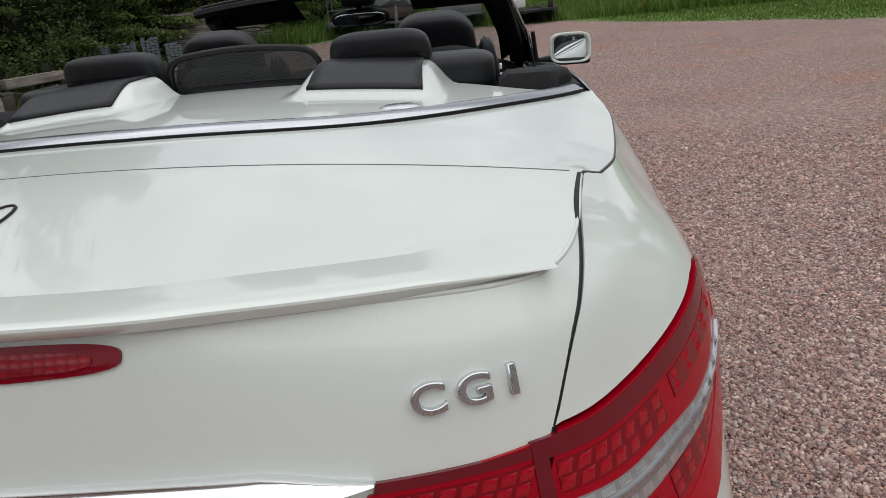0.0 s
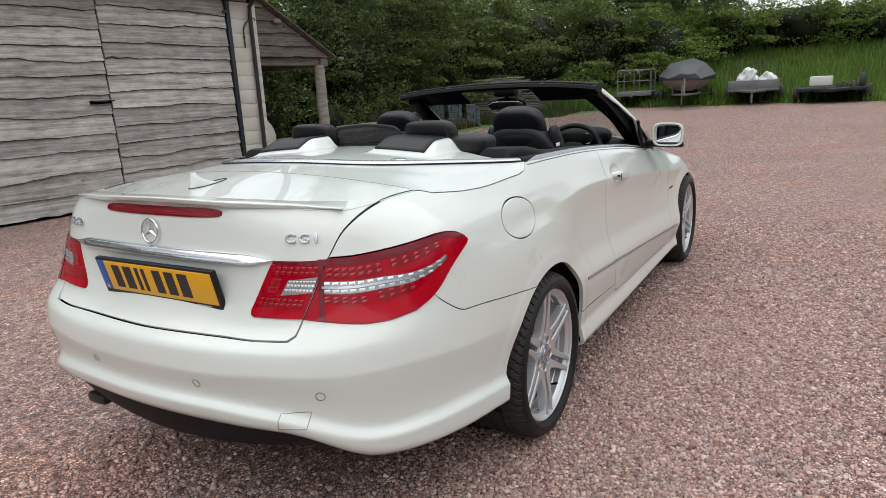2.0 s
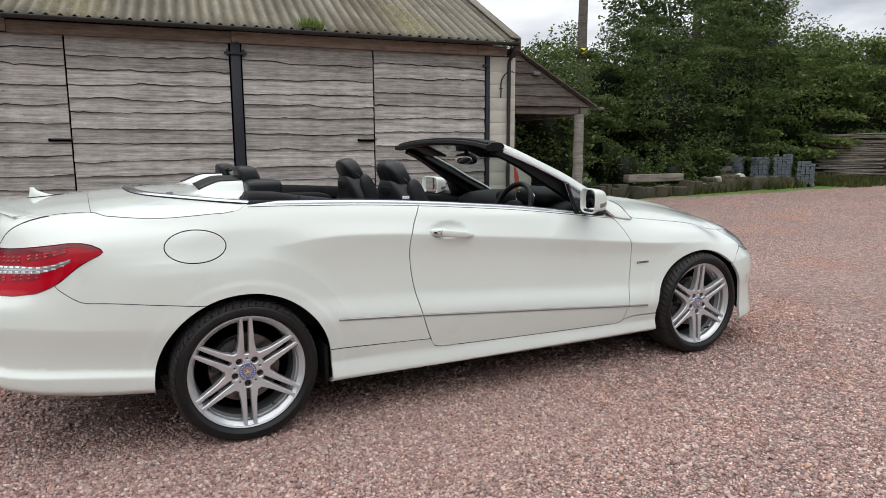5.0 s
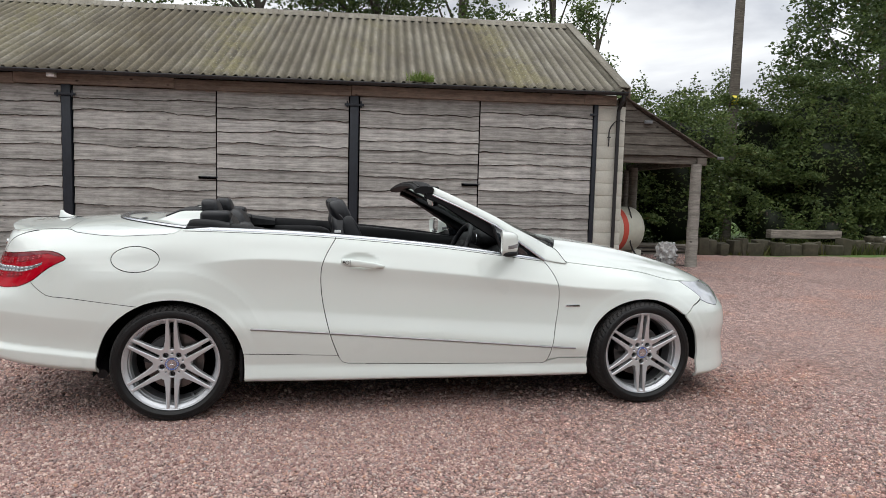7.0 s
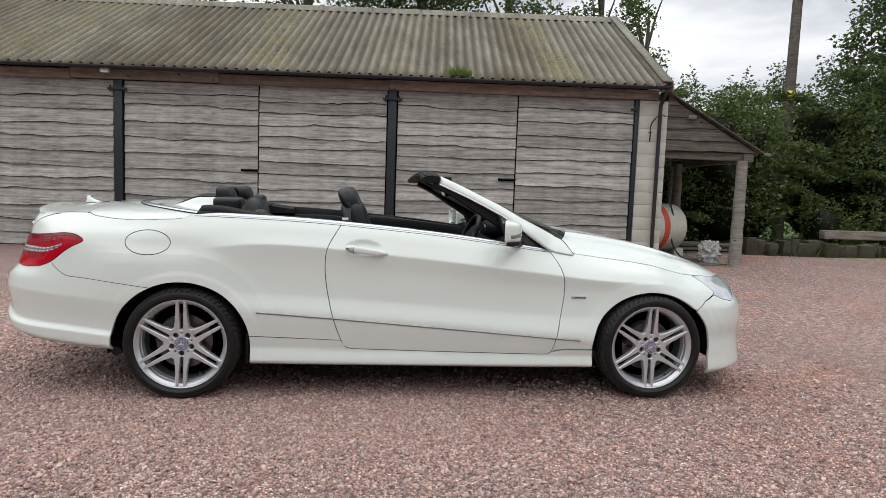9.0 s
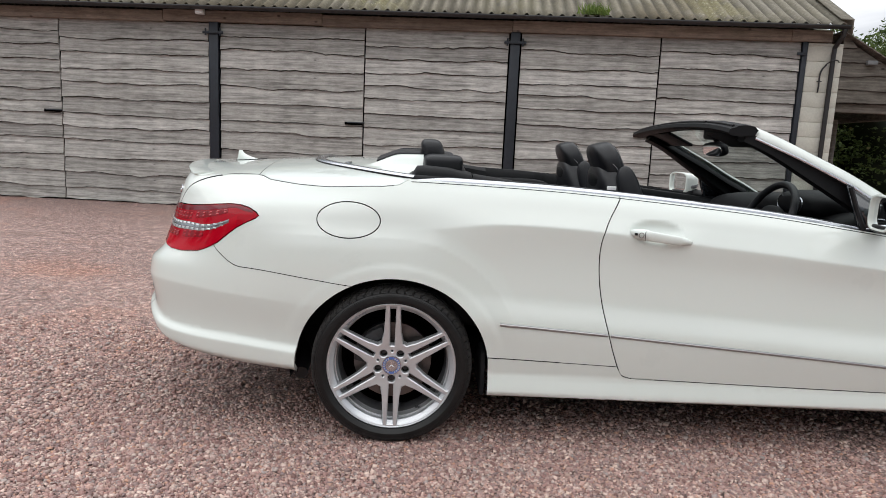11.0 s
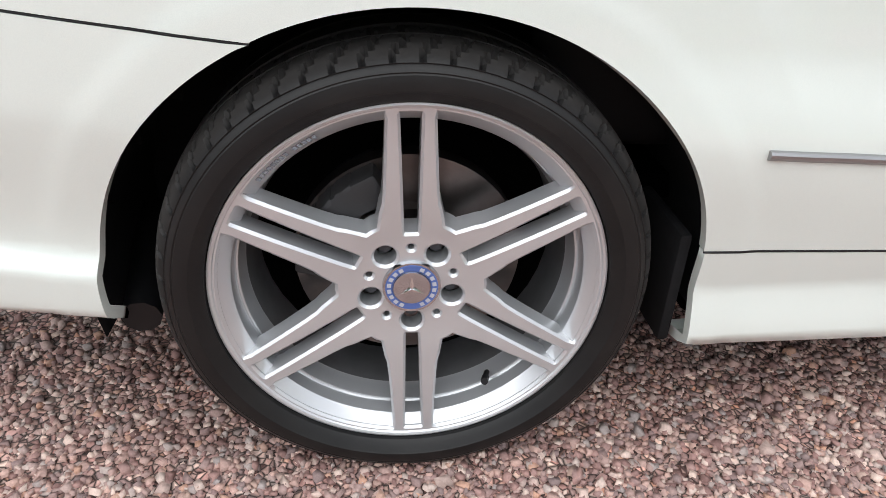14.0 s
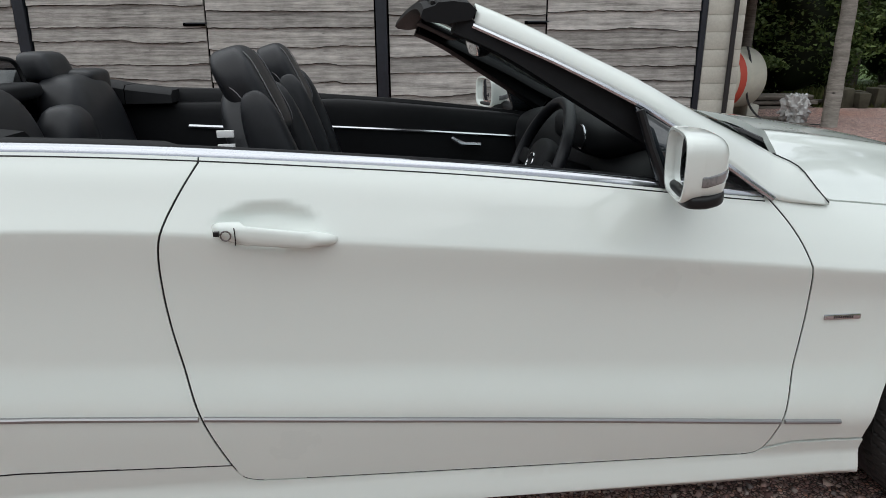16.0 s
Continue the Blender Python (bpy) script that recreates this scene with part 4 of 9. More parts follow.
def trailers():
    def base(x, y, rot):
        return Matrix.Translation((x, y, float(ground_z(np.array(x), np.array(y))))) @ Matrix.Rotation(radians(rot), 4, "Z")

    # boat under a grey cover, on its trailer (bow towards the yard)
    b = thing("boat", "small pale boat under a grey tarpaulin cover", "boat", at=base(24.0, 2.95, 8))
    bm = bmesh.new()
    rows = []
    for i in range(12):
        t = i / 11
        x = -1.75 + 3.9 * t
        w = 0.86 * min(1, (t * 3.2) ** 0.55) if t < 0.35 else 0.86
        keel = 0.50 + 0.28 * max(0, 1 - t * 2.6) ** 1.5
        rows.append([bm.verts.new((x, w * math.sin(a) if True else 0, keel + (1.02 - keel) * (1 - math.cos(a)) if abs(a) < 1.58 else 1.02)) for a in np.linspace(-1.57, 1.57, 13)])
    for a, c in zip(rows[:-1], rows[1:]):
        for k in range(12):
            bm.faces.new((a[k], a[k + 1], c[k + 1], c[k]))
    part("hull", bm, plain("faded_gelcoat", (0.42, 0.375, 0.35), 0.5, grain=0.3, scale=6), b, "faded pale hull", 50)
    bm = bmesh.new()
    rows = []
    for i in range(9):
        t = i / 8
        x = -1.85 + 4.05 * t
        w = 0.95 * min(1.0, 0.55 + 1.6 * t)
        top = float(np.interp(t, [0, 0.12, 0.30, 0.62, 0.85, 1.0], [1.12, 1.34, 1.55, 1.66, 1.56, 1.38]))
        rows.append([bm.verts.new((x, w * u, 0.90 + (top - 0.90) * k + 0.03 * math.sin(7 * u + 4 * t))) for u, k in ((-1.0, 0.0), (-1.02, 0.25), (-0.62, 0.86), (-0.2, 1.0), (0.25, 0.97), (0.66, 0.82), (1.02, 0.25), (1.0, 0.0))])
    for a, c in zip(rows[:-1], rows[1:]):
        for k in range(7):
            bm.faces.new((a[k], a[k + 1], c[k + 1], c[k]))
    bm.faces.new(rows[0])
    bm.faces.new(rows[-1][::-1])
    ob = part("cover", bm, TARP, b, "grey tarpaulin cover", 18)
    ob.modifiers.new("thickness", "SOLIDIFY").thickness = 0.015
    tr = thing("boat_trailer", "galvanised boat trailer with a jockey wheel", "trailer", at=base(24.0, 2.95, 8))
    bm = bmesh.new()
    for s in (-1, 1):
        tube(bm, [(-2.5, 0, 0.42), (-1.0, 0.45 * s, 0.42), (1.9, 0.5 * s, 0.42)], 0.04, 8)
    tube(bm, [(0.6, -0.85, 0.36), (0.6, 0.85, 0.36)], 0.04, 8)
    tube(bm, [(-2.2, 0, 0.42), (-2.0, 0, 0.95)], 0.035, 8)
    tube(bm, [(-1.0, -0.45, 0.42), (-1.0, -0.4, 0.8)], 0.03, 8)
    tube(bm, [(-1.0, 0.45, 0.42), (-1.0, 0.4, 0.8)], 0.03, 8)
    part("frame", bm, GALV, tr)
    bm = bmesh.new()
    tube(bm, [(-2.35, 0.06, 0.75), (-2.35, 0.06, 0.12)], 0.025, 8)
    part("jockey_stem", bm, GALV, tr)
    trailer_wheel(tr, -2.35, 0.06, 0.10, 0.10, 0.06)
    trailer_wheel(tr, 0.6, 0.92, 0.28, 0.28)
    trailer_wheel(tr, 0.6, -0.92, 0.28, 0.28)
    # caged trailer beside it
    tr = thing("cage_trailer", "small galvanised trailer with mesh sides", "trailer", at=base(24.3, 4.85, 8))
    bm = bmesh.new()
    box(bm, (-1.0, -0.62, 0.40), (1.0, 0.62, 0.56), 0.01)
    part("bed", bm, GALV, tr)
    bm = bmesh.new()
    for s in (-1, 1):
        for x in (-0.98, 0.98):
            tube(bm, [(x, 0.6 * s, 0.5), (x, 0.6 * s, 1.35)], 0.022, 6)
        for z in (0.95, 1.35):
            tube(bm, [(-0.98, 0.6 * s, z), (0.98, 0.6 * s, z)], 0.018, 6)
            tube(bm, [(0.98 * s, -0.6, z), (0.98 * s, 0.6, z)], 0.018, 6)
        tube(bm, [(0.98 * s, 0, 0.5), (0.98 * s, 0, 1.35)], 0.018, 6)
    part("cage", bm, GALV, tr)
    bm = bmesh.new()
    tube(bm, [(-1.0, 0, 0.45), (-1.9, 0, 0.42)], 0.035, 8)
    part("drawbar", bm, GALV, tr)
    trailer_wheel(tr, 0.1, 0.74, 0.26, 0.26)
    trailer_wheel(tr, 0.1, -0.74, 0.26, 0.26)
    # flat trailer with white bags
    tr = thing("flat_trailer", "grey flat trailer loaded with white sacks", "trailer", at=base(24.0, 0.65, 3))
    bm = bmesh.new()
    box(bm, (-1.3, -0.78, 0.42), (1.3, 0.78, 0.50), 0.01)
    for s in (-1, 1):
        box(bm, (-1.3, 0.76 * s - 0.02, 0.50), (1.3, 0.76 * s + 0.02, 0.78), 0.006)
        box(bm, (1.28 * s - 0.02, -0.76, 0.50), (1.28 * s + 0.02, 0.76, 0.78), 0.006)
    part("bed", bm, GALV, tr)
    bm = bmesh.new()
    tube(bm, [(-1.3, -0.4, 0.44), (-2.2, 0, 0.42), (-1.3, 0.4, 0.44)], 0.04, 8)
    tube(bm, [(-2.1, 0, 0.6), (-2.1, 0, 0.05)], 0.03, 8)
    part("drawbar", bm, GALV, tr)
    bm = bmesh.new()
    for y in np.linspace(-0.65, 0.65, 8):
        tube(bm, [(1.25, y, 0.7), (1.27, y, 1.45)], 0.02, 6)
    part("end_rails", bm, OLDBOARD, tr)
    for y in (-0.86, 0.86):
        trailer_wheel(tr, 0.1, y, 0.27, 0.27)
    for x, y, sx_, sz_ in ((-0.8, 0.25, 0.24, 0.34), (-0.7, -0.42, 0.26, 0.24), (0.2, 0.1, 0.3, 0.22)):
        sk = thing("white_sack", "crumpled white plastic bundle propped on a trailer", "sack", "white sacks", base(24.0, 0.65, 3) @ Matrix.Translation((x, y, 0.50 + sz_)))
        bm = bmesh.new()
        pillow(bm, (0, 0, 0), (0.24, sx_, sz_), 6.0, 8, Matrix.Rotation(0.55, 4, "X"), lambda q: Vector((q.x, q.y * (1 - 0.9 * max(0.0, q.z)), q.z)) * (1 + 0.30 * noise.noise(q * 7)))
        part("sack", bm, plain("white_sack_plastic", (0.68, 0.69, 0.70), 0.4), sk, smooth=10)
    # low dark trailer with odds and ends
    tr = thing("low_trailer", "low dark plant trailer with scrap on it", "trailer", at=base(23.6, -1.75, -4))
    bm = bmesh.new()
    box(bm, (-1.2, -0.95, 0.36), (1.2, 0.95, 0.46), 0.01)
    tube(bm, [(-1.2, -0.5, 0.4), (-2.1, 0, 0.4), (-1.2, 0.5, 0.4)], 0.05, 8)
    part("bed", bm, STEELPOST, tr)
    for x in (-0.35, 0.3):
        for y in (-1.02, 1.02):
            trailer_wheel(tr, x, y, 0.26, 0.26)
    trailer_wheel(tr, -0.9, -0.85, 0.62, 0.27)
    bm = bmesh.new()
    box(bm, (-0.9, 0.0, 0.52), (-0.3, 0.62, 0.82), 0.03)
    part("white_box", bm, plain("pale_box", (0.6, 0.6, 0.58), 0.6), tr, "pale box")
    bm = bmesh.new()
    for k in range(8):
        tube(bm, [(rr, -0.75 + 0.09 * k, 0.50 + 0.05 * (k % 3)) for rr in (-0.9, 0.9)], 0.035, 6)
    part("scrap", bm, STEEL, tr, "loose metal scrap")


lean_to()
yard_clutter()
stone_row()
stacks()
trailers()


# ---- hedges, trees and grass ----
RNG = np.random.default_rng(4)


def leaf_mesh(name, centers, size, mat, parent, up=0.35, slim=0.55):
    """Leaves as small bent quads with random turns."""
    n = len(centers)
    a = RNG.normal(size=(n, 3))
    a[:, 2] *= 0.6
    a /= np.linalg.norm(a, axis=1, keepdims=True)
    b = RNG.normal(size=(n, 3))
    b[:, 2] += up
    b -= a * (a * b).sum(1, keepdims=True)
    b /= np.linalg.norm(b, axis=1, keepdims=True)
    s = size * RNG.uniform(0.55, 1.3, (n, 1))
    w = np.cross(a, b) * s * slim
    tip, mid = a * s, b * s * 0.12
    V = np.stack([centers - tip * 0.5, centers + w * 0.5 - mid, centers + tip * 0.5, centers - w * 0.5 - mid], 1).reshape(-1, 3)
    F = np.arange(4 * n).reshape(n, 4)
    return mesh_np(name, V, F, mat, parent)


def crown_points(clumps, density):
    out = []
    for cx, cy, cz, rx, ry, rz in clumps:
        n = int(density * (rx * ry + ry * rz + rx * rz))
        d = RNG.normal(size=(n, 3))
        d /= np.linalg.norm(d, axis=1, keepdims=True)
        r = RNG.uniform(0.30, 1.0, (n, 1)) ** 0.45
        lump = 1 + 0.30 * np.sin(d[:, :1] * 5 + cx) * np.sin(d[:, 1:2] * 6 + cy) + 0.22 * np.sin(d[:, 2:] * 8 + cz * 3)
        p = d * r * lump * (rx, ry, rz) + (cx, cy, cz)
        out.append(p[p[:, 2] > 0.02])
    return np.concatenate(out)


# near-black green: the shade deep in a shrub, as a colour
SHADE = leaf_mat("core_shade", (0.006, 0.010, 0.004), (0.020, 0.030, 0.010))


def shrub(x, y, r, h, mat, size=0.085, density=900, label="", seed=0):
    rnd = random.Random(int(x * 100 + y * 10))
    gz = float(ground_z(np.array(x), np.array(y)))
    th = thing("shrub", label or "dense green hedge shrub with uneven leafy outline", "shrub", "hedge shrubs", (x, y, gz))
    cl = []
    k = max(5, int(3.2 * h))
    for i in range(k):
        t = i / (k - 1)
        rr = r * (0.50 + 0.35 * math.sin(math.pi * min(1, t * 1.1)) ** 0.7) * rnd.uniform(0.75, 1.1)
        off = r * 0.55 * rnd.uniform(0.2, 1)
        a = rnd.uniform(0, math.tau)
        cl.append((off * math.cos(a), off * math.sin(a), 0.25 + (h - 0.6) * t, rr, rr, max(0.45, h / k * 1.6)))
    for i in range(6):
        a = rnd.uniform(0, math.tau)
        cl.append((r * 0.7 * math.cos(a), r * 0.7 * math.sin(a), h * rnd.uniform(0.55, 1.0), 0.35 * r * 0.6, 0.35 * r * 0.6, rnd.uniform(0.3, 0.7)))
    leaf_mesh("crown", crown_points(cl, density), size, mat, th)
    # solid dark lump that stands in for the shade inside the shrub
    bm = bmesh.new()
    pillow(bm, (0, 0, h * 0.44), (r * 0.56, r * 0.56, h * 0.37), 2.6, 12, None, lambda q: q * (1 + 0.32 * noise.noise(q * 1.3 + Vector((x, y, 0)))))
    part("dark_core", bm, SHADE, th, "solid dark core inside the shrub, shade put in as colour", 60)
    # lighter boughs that reach out of the mass
    sp = []
    for i in range(int(5 + 3 * h)):
        a, zt, reach = rnd.uniform(0, math.tau), h * rnd.uniform(0.15, 1.0), r * rnd.uniform(0.75, 1.05)
        s = rnd.uniform(0.16, 0.34) * min(1.4, r)
        for k in range(4):
            q = 1 + 0.12 * k
            sp.append((reach * q * math.cos(a + 0.09 * k), reach * q * math.sin(a + 0.09 * k), zt - 0.10 * k * s, s * (1 - 0.18 * k), s * (1 - 0.18 * k), 0.30 * s))
    boughs = leaf_mesh("bough", crown_points(sp, density * 1.5), size * 1.05, LEAF3 if rnd.random() < 0.22 else mat, th)
    tagged(boughs, "leafy boughs reaching out of the shrub", kind="stuff")
    for i in range(4):
        bm = bmesh.new()
        a = rnd.uniform(0, math.tau)
        tube(bm, [(0.15 * math.cos(a), 0.15 * math.sin(a), -0.05), (0.3 * r * math.cos(a), 0.3 * r * math.sin(a), h * 0.4), (0.5 * r * math.cos(a + 0.3), 0.5 * r * math.sin(a + 0.3), h * 0.8)], [0.06, 0.04, 0.015], 6)
        part("stem", bm, BARK, th)


def tree(x, y, h, r, mat, size=0.145, density=270, bare=0.35):
    rnd = random.Random(int(x * 37 + y * 11))
    gz = float(ground_z(np.array(x), np.array(y)))
    th = thing("tree", "tall leafy tree with gaps of sky in its crown", "tree", "trees", (x, y, gz))
    bm = bmesh.new()
    tube(bm, [(0, 0, -0.1), (0.1, 0.05, h * 0.4), (0.05, -0.1, h * 0.9)], [0.24, 0.17, 0.04], 10)
    cl = []
    for i in range(20):
        t = rnd.uniform(bare, 1.0)
        a = rnd.uniform(0, math.tau)
        reach = r * (1.1 - 0.75 * abs(t - 0.6)) * rnd.uniform(0.35, 1.0)
        p = (reach * math.cos(a), reach * math.sin(a), h * t)
        tube(bm, [(0.07, 0, h * t * 0.75), (p[0] * 0.55, p[1] * 0.55, h * t * 0.9), p], [0.06, 0.035, 0.01], 6)
        s = r * rnd.uniform(0.22, 0.42)
        cl.append((*p, s, s, s * 0.8))
    part("trunk", bm, BARK, th)
    leaf_mesh("crown", crown_points(cl, density), size, mat, th)


def planting():
    rows = [(9.9, 11.0, 1.5, 3.9, LEAF3), (11.2, 13.4, 1.7, 4.3, LEAF), (10.8, 11.4, 0.9, 2.6, LEAF), (14.2, 13.4, 1.8, 4.7, LEAF), (14.6, 11.2, 1.5, 4.0, LEAF), (15.4, 12.6, 2.0, 5.0, LEAF2), (17.6, 12.0, 2.1, 5.3, LEAF),
            (17.2, 10.9, 1.0, 2.3, LEAF3), (19.7, 11.8, 2.2, 5.3, LEAF2), (21.9, 11.6, 2.3, 4.7, LEAF), (24.2, 10.9, 2.3, 4.6, LEAF2), (26.4, 9.8, 2.3, 4.5, LEAF), (28.2, 7.6, 2.2, 4.4, LEAF2), (25.9, 7.4, 1.1, 1.6, LEAF3),
            (29.3, 5.2, 2.2, 3.4, LEAF3), (32.6, 2.8, 2.2, 2.5, LEAF3), (33.4, 0.0, 2.2, 2.3, LEAF3), (33.8, -2.8, 2.2, 2.1, LEAF3), (34.2, -5.8, 2.3, 1.9, LEAF), (12.2, 10.2, 0.7, 1.2, LEAF3), (13.6, 9.9, 0.6, 0.9, LEAF3), (15.0, 10.0, 0.6, 0.8, LEAF3),
            (16.2, 9.9 + 0.9, 0.7, 1.2, LEAF), (7.6, 13.2, 1.6, 3.2, LEAF2), (9.0, 13.6, 1.6, 3.4, LEAF2), (8.6, 11.6, 1.1, 2.7, LEAF2)]
    for x, y, r, h, m in rows:
        far = x > 18
        # far shrubs take the hazed leaf colour, near ones the shaded one
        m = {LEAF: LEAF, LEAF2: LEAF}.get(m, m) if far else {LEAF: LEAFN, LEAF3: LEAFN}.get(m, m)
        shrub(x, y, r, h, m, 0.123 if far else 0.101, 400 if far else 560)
    for x, y, h, r, m in ((25.5, 17.0, 12.6, 3.2, LEAF), (32.5, 8.6, 10.0, 4.0, LEAF2), (36, 5.6, 9.0, 3.2, LEAF2), (34.0, 11.4, 10.5, 3.0, LEAF2),
                          (-11, 16.5, 9.5, 3.2, LEAF2), (-6.0, 17.0, 10.0, 3.0, LEAF2), (-1.0, 16.4, 9.6, 3.4, LEAF2), (2.6, 16.8, 10.4, 3.2, LEAF2), (5.4, 17.2, 9.6, 2.6, LEAF2), (8.4, 16.6, 9.4, 1.8, LEAF2), (10.6, 18.0, 8.4, 1.2, LEAF)):
        tree(x, y, h, r, m)
    tree(19.6, 14.8, 12.6, 2.8, LEAF2, 0.17, 420, 0.2)
    tree(22.6, 16.5, 12.8, 3.2, LEAF2, 0.17, 400, 0.2)
    tree(33.6, 4.6, 8.6, 3.0, LEAF2, 0.15, 420, 0.12)
    tree(37.5, 9.2, 10.5, 4.2, LEAF2, 0.17, 250, 0.12)
    # far trees all round, seen only in glass and paint
    for i in range(22):
        a = radians(150 + 175 * i / 21)
        d = 34 + 6 * math.sin(i * 2.3)
        tree(d * math.cos(a), d * math.sin(a), 7.0 + 3.0 * math.sin(i * 1.7) ** 2, 4.2, LEAF2, 0.34, 60, 0.12)


def grass():
    """Blades of the field, the verge and the weeds on the gutter."""
    pts, hts = [], []

    def strip(n, x0, x1, y0, y1, lo, hi, need=0.35):
        p = np.stack([RNG.uniform(x0, x1, n), RNG.uniform(y0, y1, n)], -1)
        d = p[:, 0] - np.interp(p[:, 1], EDGE_Y, EDGE_X) + 0.5 * np.sin(p[:, 0] * 2.1) * np.sin(p[:, 1] * 2.7)
        keep = d > need
        p = p[keep]
        pts.append(np.column_stack([p, ground_z(p[:, 0], p[:, 1])]))
        hts.append(RNG.uniform(lo, hi, len(p)) * np.clip(0.3 + d[keep] / 2.5, 0.3, 1))

    strip(42000, 22.5, 36, -11, 8, 0.25, 0.75)
    strip(26000, 12, 27, -16, -4, 0.04, 0.10, -0.1)

    def blades(name, mat, label, category):
        P, H = np.concatenate(pts), np.concatenate(hts)
        n = len(P)
        a = RNG.uniform(0, math.tau, n)
        w = np.stack([np.cos(a), np.sin(a), 0 * a], -1) * (0.012 + 0.012 * H[:, None] + 0.0006 * P[:, :1])
        lean = RNG.normal(size=(n, 3)) * 0.28 * H[:, None]
        lean[:, 2] = 0
        top = P + lean + np.array([0, 0, 1]) * H[:, None]
        V = np.stack([P - w, P + w, top], 1).reshape(-1, 3)
        ob = mesh_np(name, V, np.arange(3 * n).reshape(n, 3), mat)
        tagged(ob, label, category, kind="stuff")
        pts.clear()
        hts.clear()

    blades("grass", GRASS, "uneven green field grass", "grass")
    strip(9000, 9, 20, 9.35, 10.8, 0.12, 0.36, -0.2)
    strip(3600, 9, 16, 8.75, 9.3, 0.08, 0.34, -0.2)
    strip(2500, 16, 20, 8.4, 9.4, 0.10, 0.30, -0.2)
    strip(5000, 18, 24, 6.5, 9, 0.08, 0.25, -0.4)
    blades("verge_weeds", WEED, "dull green and brown weeds along the verge", "weeds")
    n = 260
    c = np.array(BARN @ Vector((2.62, -0.30, EAVE + 0.02)))
    P = c + np.column_stack([RNG.normal(size=n) * 0.10, RNG.normal(size=n) * 0.03, np.zeros(n)])
    top = P + np.column_stack([RNG.normal(size=n) * 0.06, RNG.normal(size=n) * 0.05, RNG.uniform(0.05, 0.20, n)])
    w = np.array([0.008, 0, 0])
    V = np.stack([P - w, P + w, top], 1).reshape(-1, 3)
    ob = mesh_np("gutter_weeds", V, np.arange(3 * n).reshape(n, 3), LEAF3)
    tagged(ob, "tuft of weeds growing in the barn gutter", "weeds", kind="stuff")


def far_hill():
    """A low wooded ridge far beyond the field."""
    V, nx, ny = [], 260, 14
    for i in range(nx):
        yy = -150 + 235 * i / (nx - 1)
        top = 12.6 + 2.2 * math.sin(yy * 0.021 + 0.6) + 0.9 * noise.noise(Vector((yy * 0.11, 0, 3))) + 0.6 * noise.noise(Vector((yy * 0.45, 2, 0)))
        for j in range(ny):
            t = j / (ny - 1)
            bump = 1.1 * noise.noise(Vector((yy * 0.30, 9 * t, 5)))
            V.append((118 + 46 * t + 2.5 * bump, yy, -1.0 + (top + 1.0) * math.sin(t * math.pi / 2) ** 0.8 + bump * min(1, 3 * t)))
    idx = np.arange(nx * ny).reshape(nx, ny)
    f = np.stack([idx[:-1, :-1], idx[:-1, 1:], idx[1:, 1:], idx[1:, :-1]], -1).reshape(-1, 4)[:, ::-1]
    ob = mesh_np("backdrop", np.array(V), f, FARWOOD, smooth=True)
    tagged(ob, "far low hill covered with dark woodland", "hill", kind="structure")


far_hill()
planting()
grass()


# ---- loose stones round the car ----
def stones():
    parts = []
    for n, x0, x1, y0, y1, s in ((78000, -1.6, 2.0, -2.0, -0.4, 0.0061), (32000, -3.0, 4.6, -3.6, 0.0, 0.0085), (12000, -2.6, -0.5, -2.2, 0.9, 0.0088), (5000, 0.0, 3.2, -0.9, 0.9, 0.009), (14000, -1.6, 4.0, -3.6, -1.9, 0.0090)):
        p = np.stack([RNG.uniform(x0, x1, n), RNG.uniform(y0, y1, n)], -1)
        edge = np.minimum(np.minimum(p[:, 0] - x0, x1 - p[:, 0]), np.minimum(p[:, 1] - y0, y1 - p[:, 1]))
        p = p[RNG.random(n) < np.clip(edge / 0.55, 0, 1)]
        parts.append(np.column_stack([p, s * RNG.uniform(0.55, 1.35, len(p))]))
    q = np.concatenate(parts)
    n = len(q)
    base = np.array([(i, j, k) for i in (-1, 1) for j in (-1, 1) for k in (-1, 1)], float) * 0.66
    tri = np.array([(0, 1, 3), (0, 3, 2), (4, 6, 7), (4, 7, 5), (0, 4, 5), (0, 5, 1), (2, 3, 7), (2, 7, 6), (1, 5, 7), (1, 7, 3)])
    V = base[None] * (1 + 0.16 * RNG.normal(size=(n, 8, 1))) + 0.20 * RNG.normal(size=(n, 8, 3))
    V *= np.stack([RNG.uniform(0.85, 1.25, n), RNG.uniform(0.75, 1.05, n), RNG.uniform(0.55, 0.85, n)], -1)[:, None]
    a, b = RNG.uniform(0, math.tau, n), RNG.normal(size=n) * 0.5
    ca, sa, cb, sb = np.cos(a), np.sin(a), np.cos(b), np.sin(b)
    x, y, z = V[..., 0], V[..., 1], V[..., 2]
    y, z = cb[:, None] * y - sb[:, None] * z, sb[:, None] * y + cb[:, None] * z
    x, y = ca[:, None] * x - sa[:, None] * y, sa[:, None] * x + ca[:, None] * y
    V = np.stack([x, y, z], -1) * q[:, 2, None, None]
    V += np.column_stack([q[:, :2], ground_z(q[:, 0], q[:, 1]) + q[:, 2] * RNG.uniform(-0.35, 0.75, n)])[:, None]
    F = (tri[None] + 8 * np.arange(n)[:, None, None]).reshape(-1, 3)
    ob = mesh_np("gravel_stones", V.reshape(-1, 3), F, STONES)
    tagged(ob, "loose angular pink and grey gravel stones", "gravel", kind="stuff")


stones()

# ---- the car: x forward, rear axle at x = 0, right side at y < 0 ----
CAR = thing("convertible_car", "white two-door convertible car with its roof down", "car")
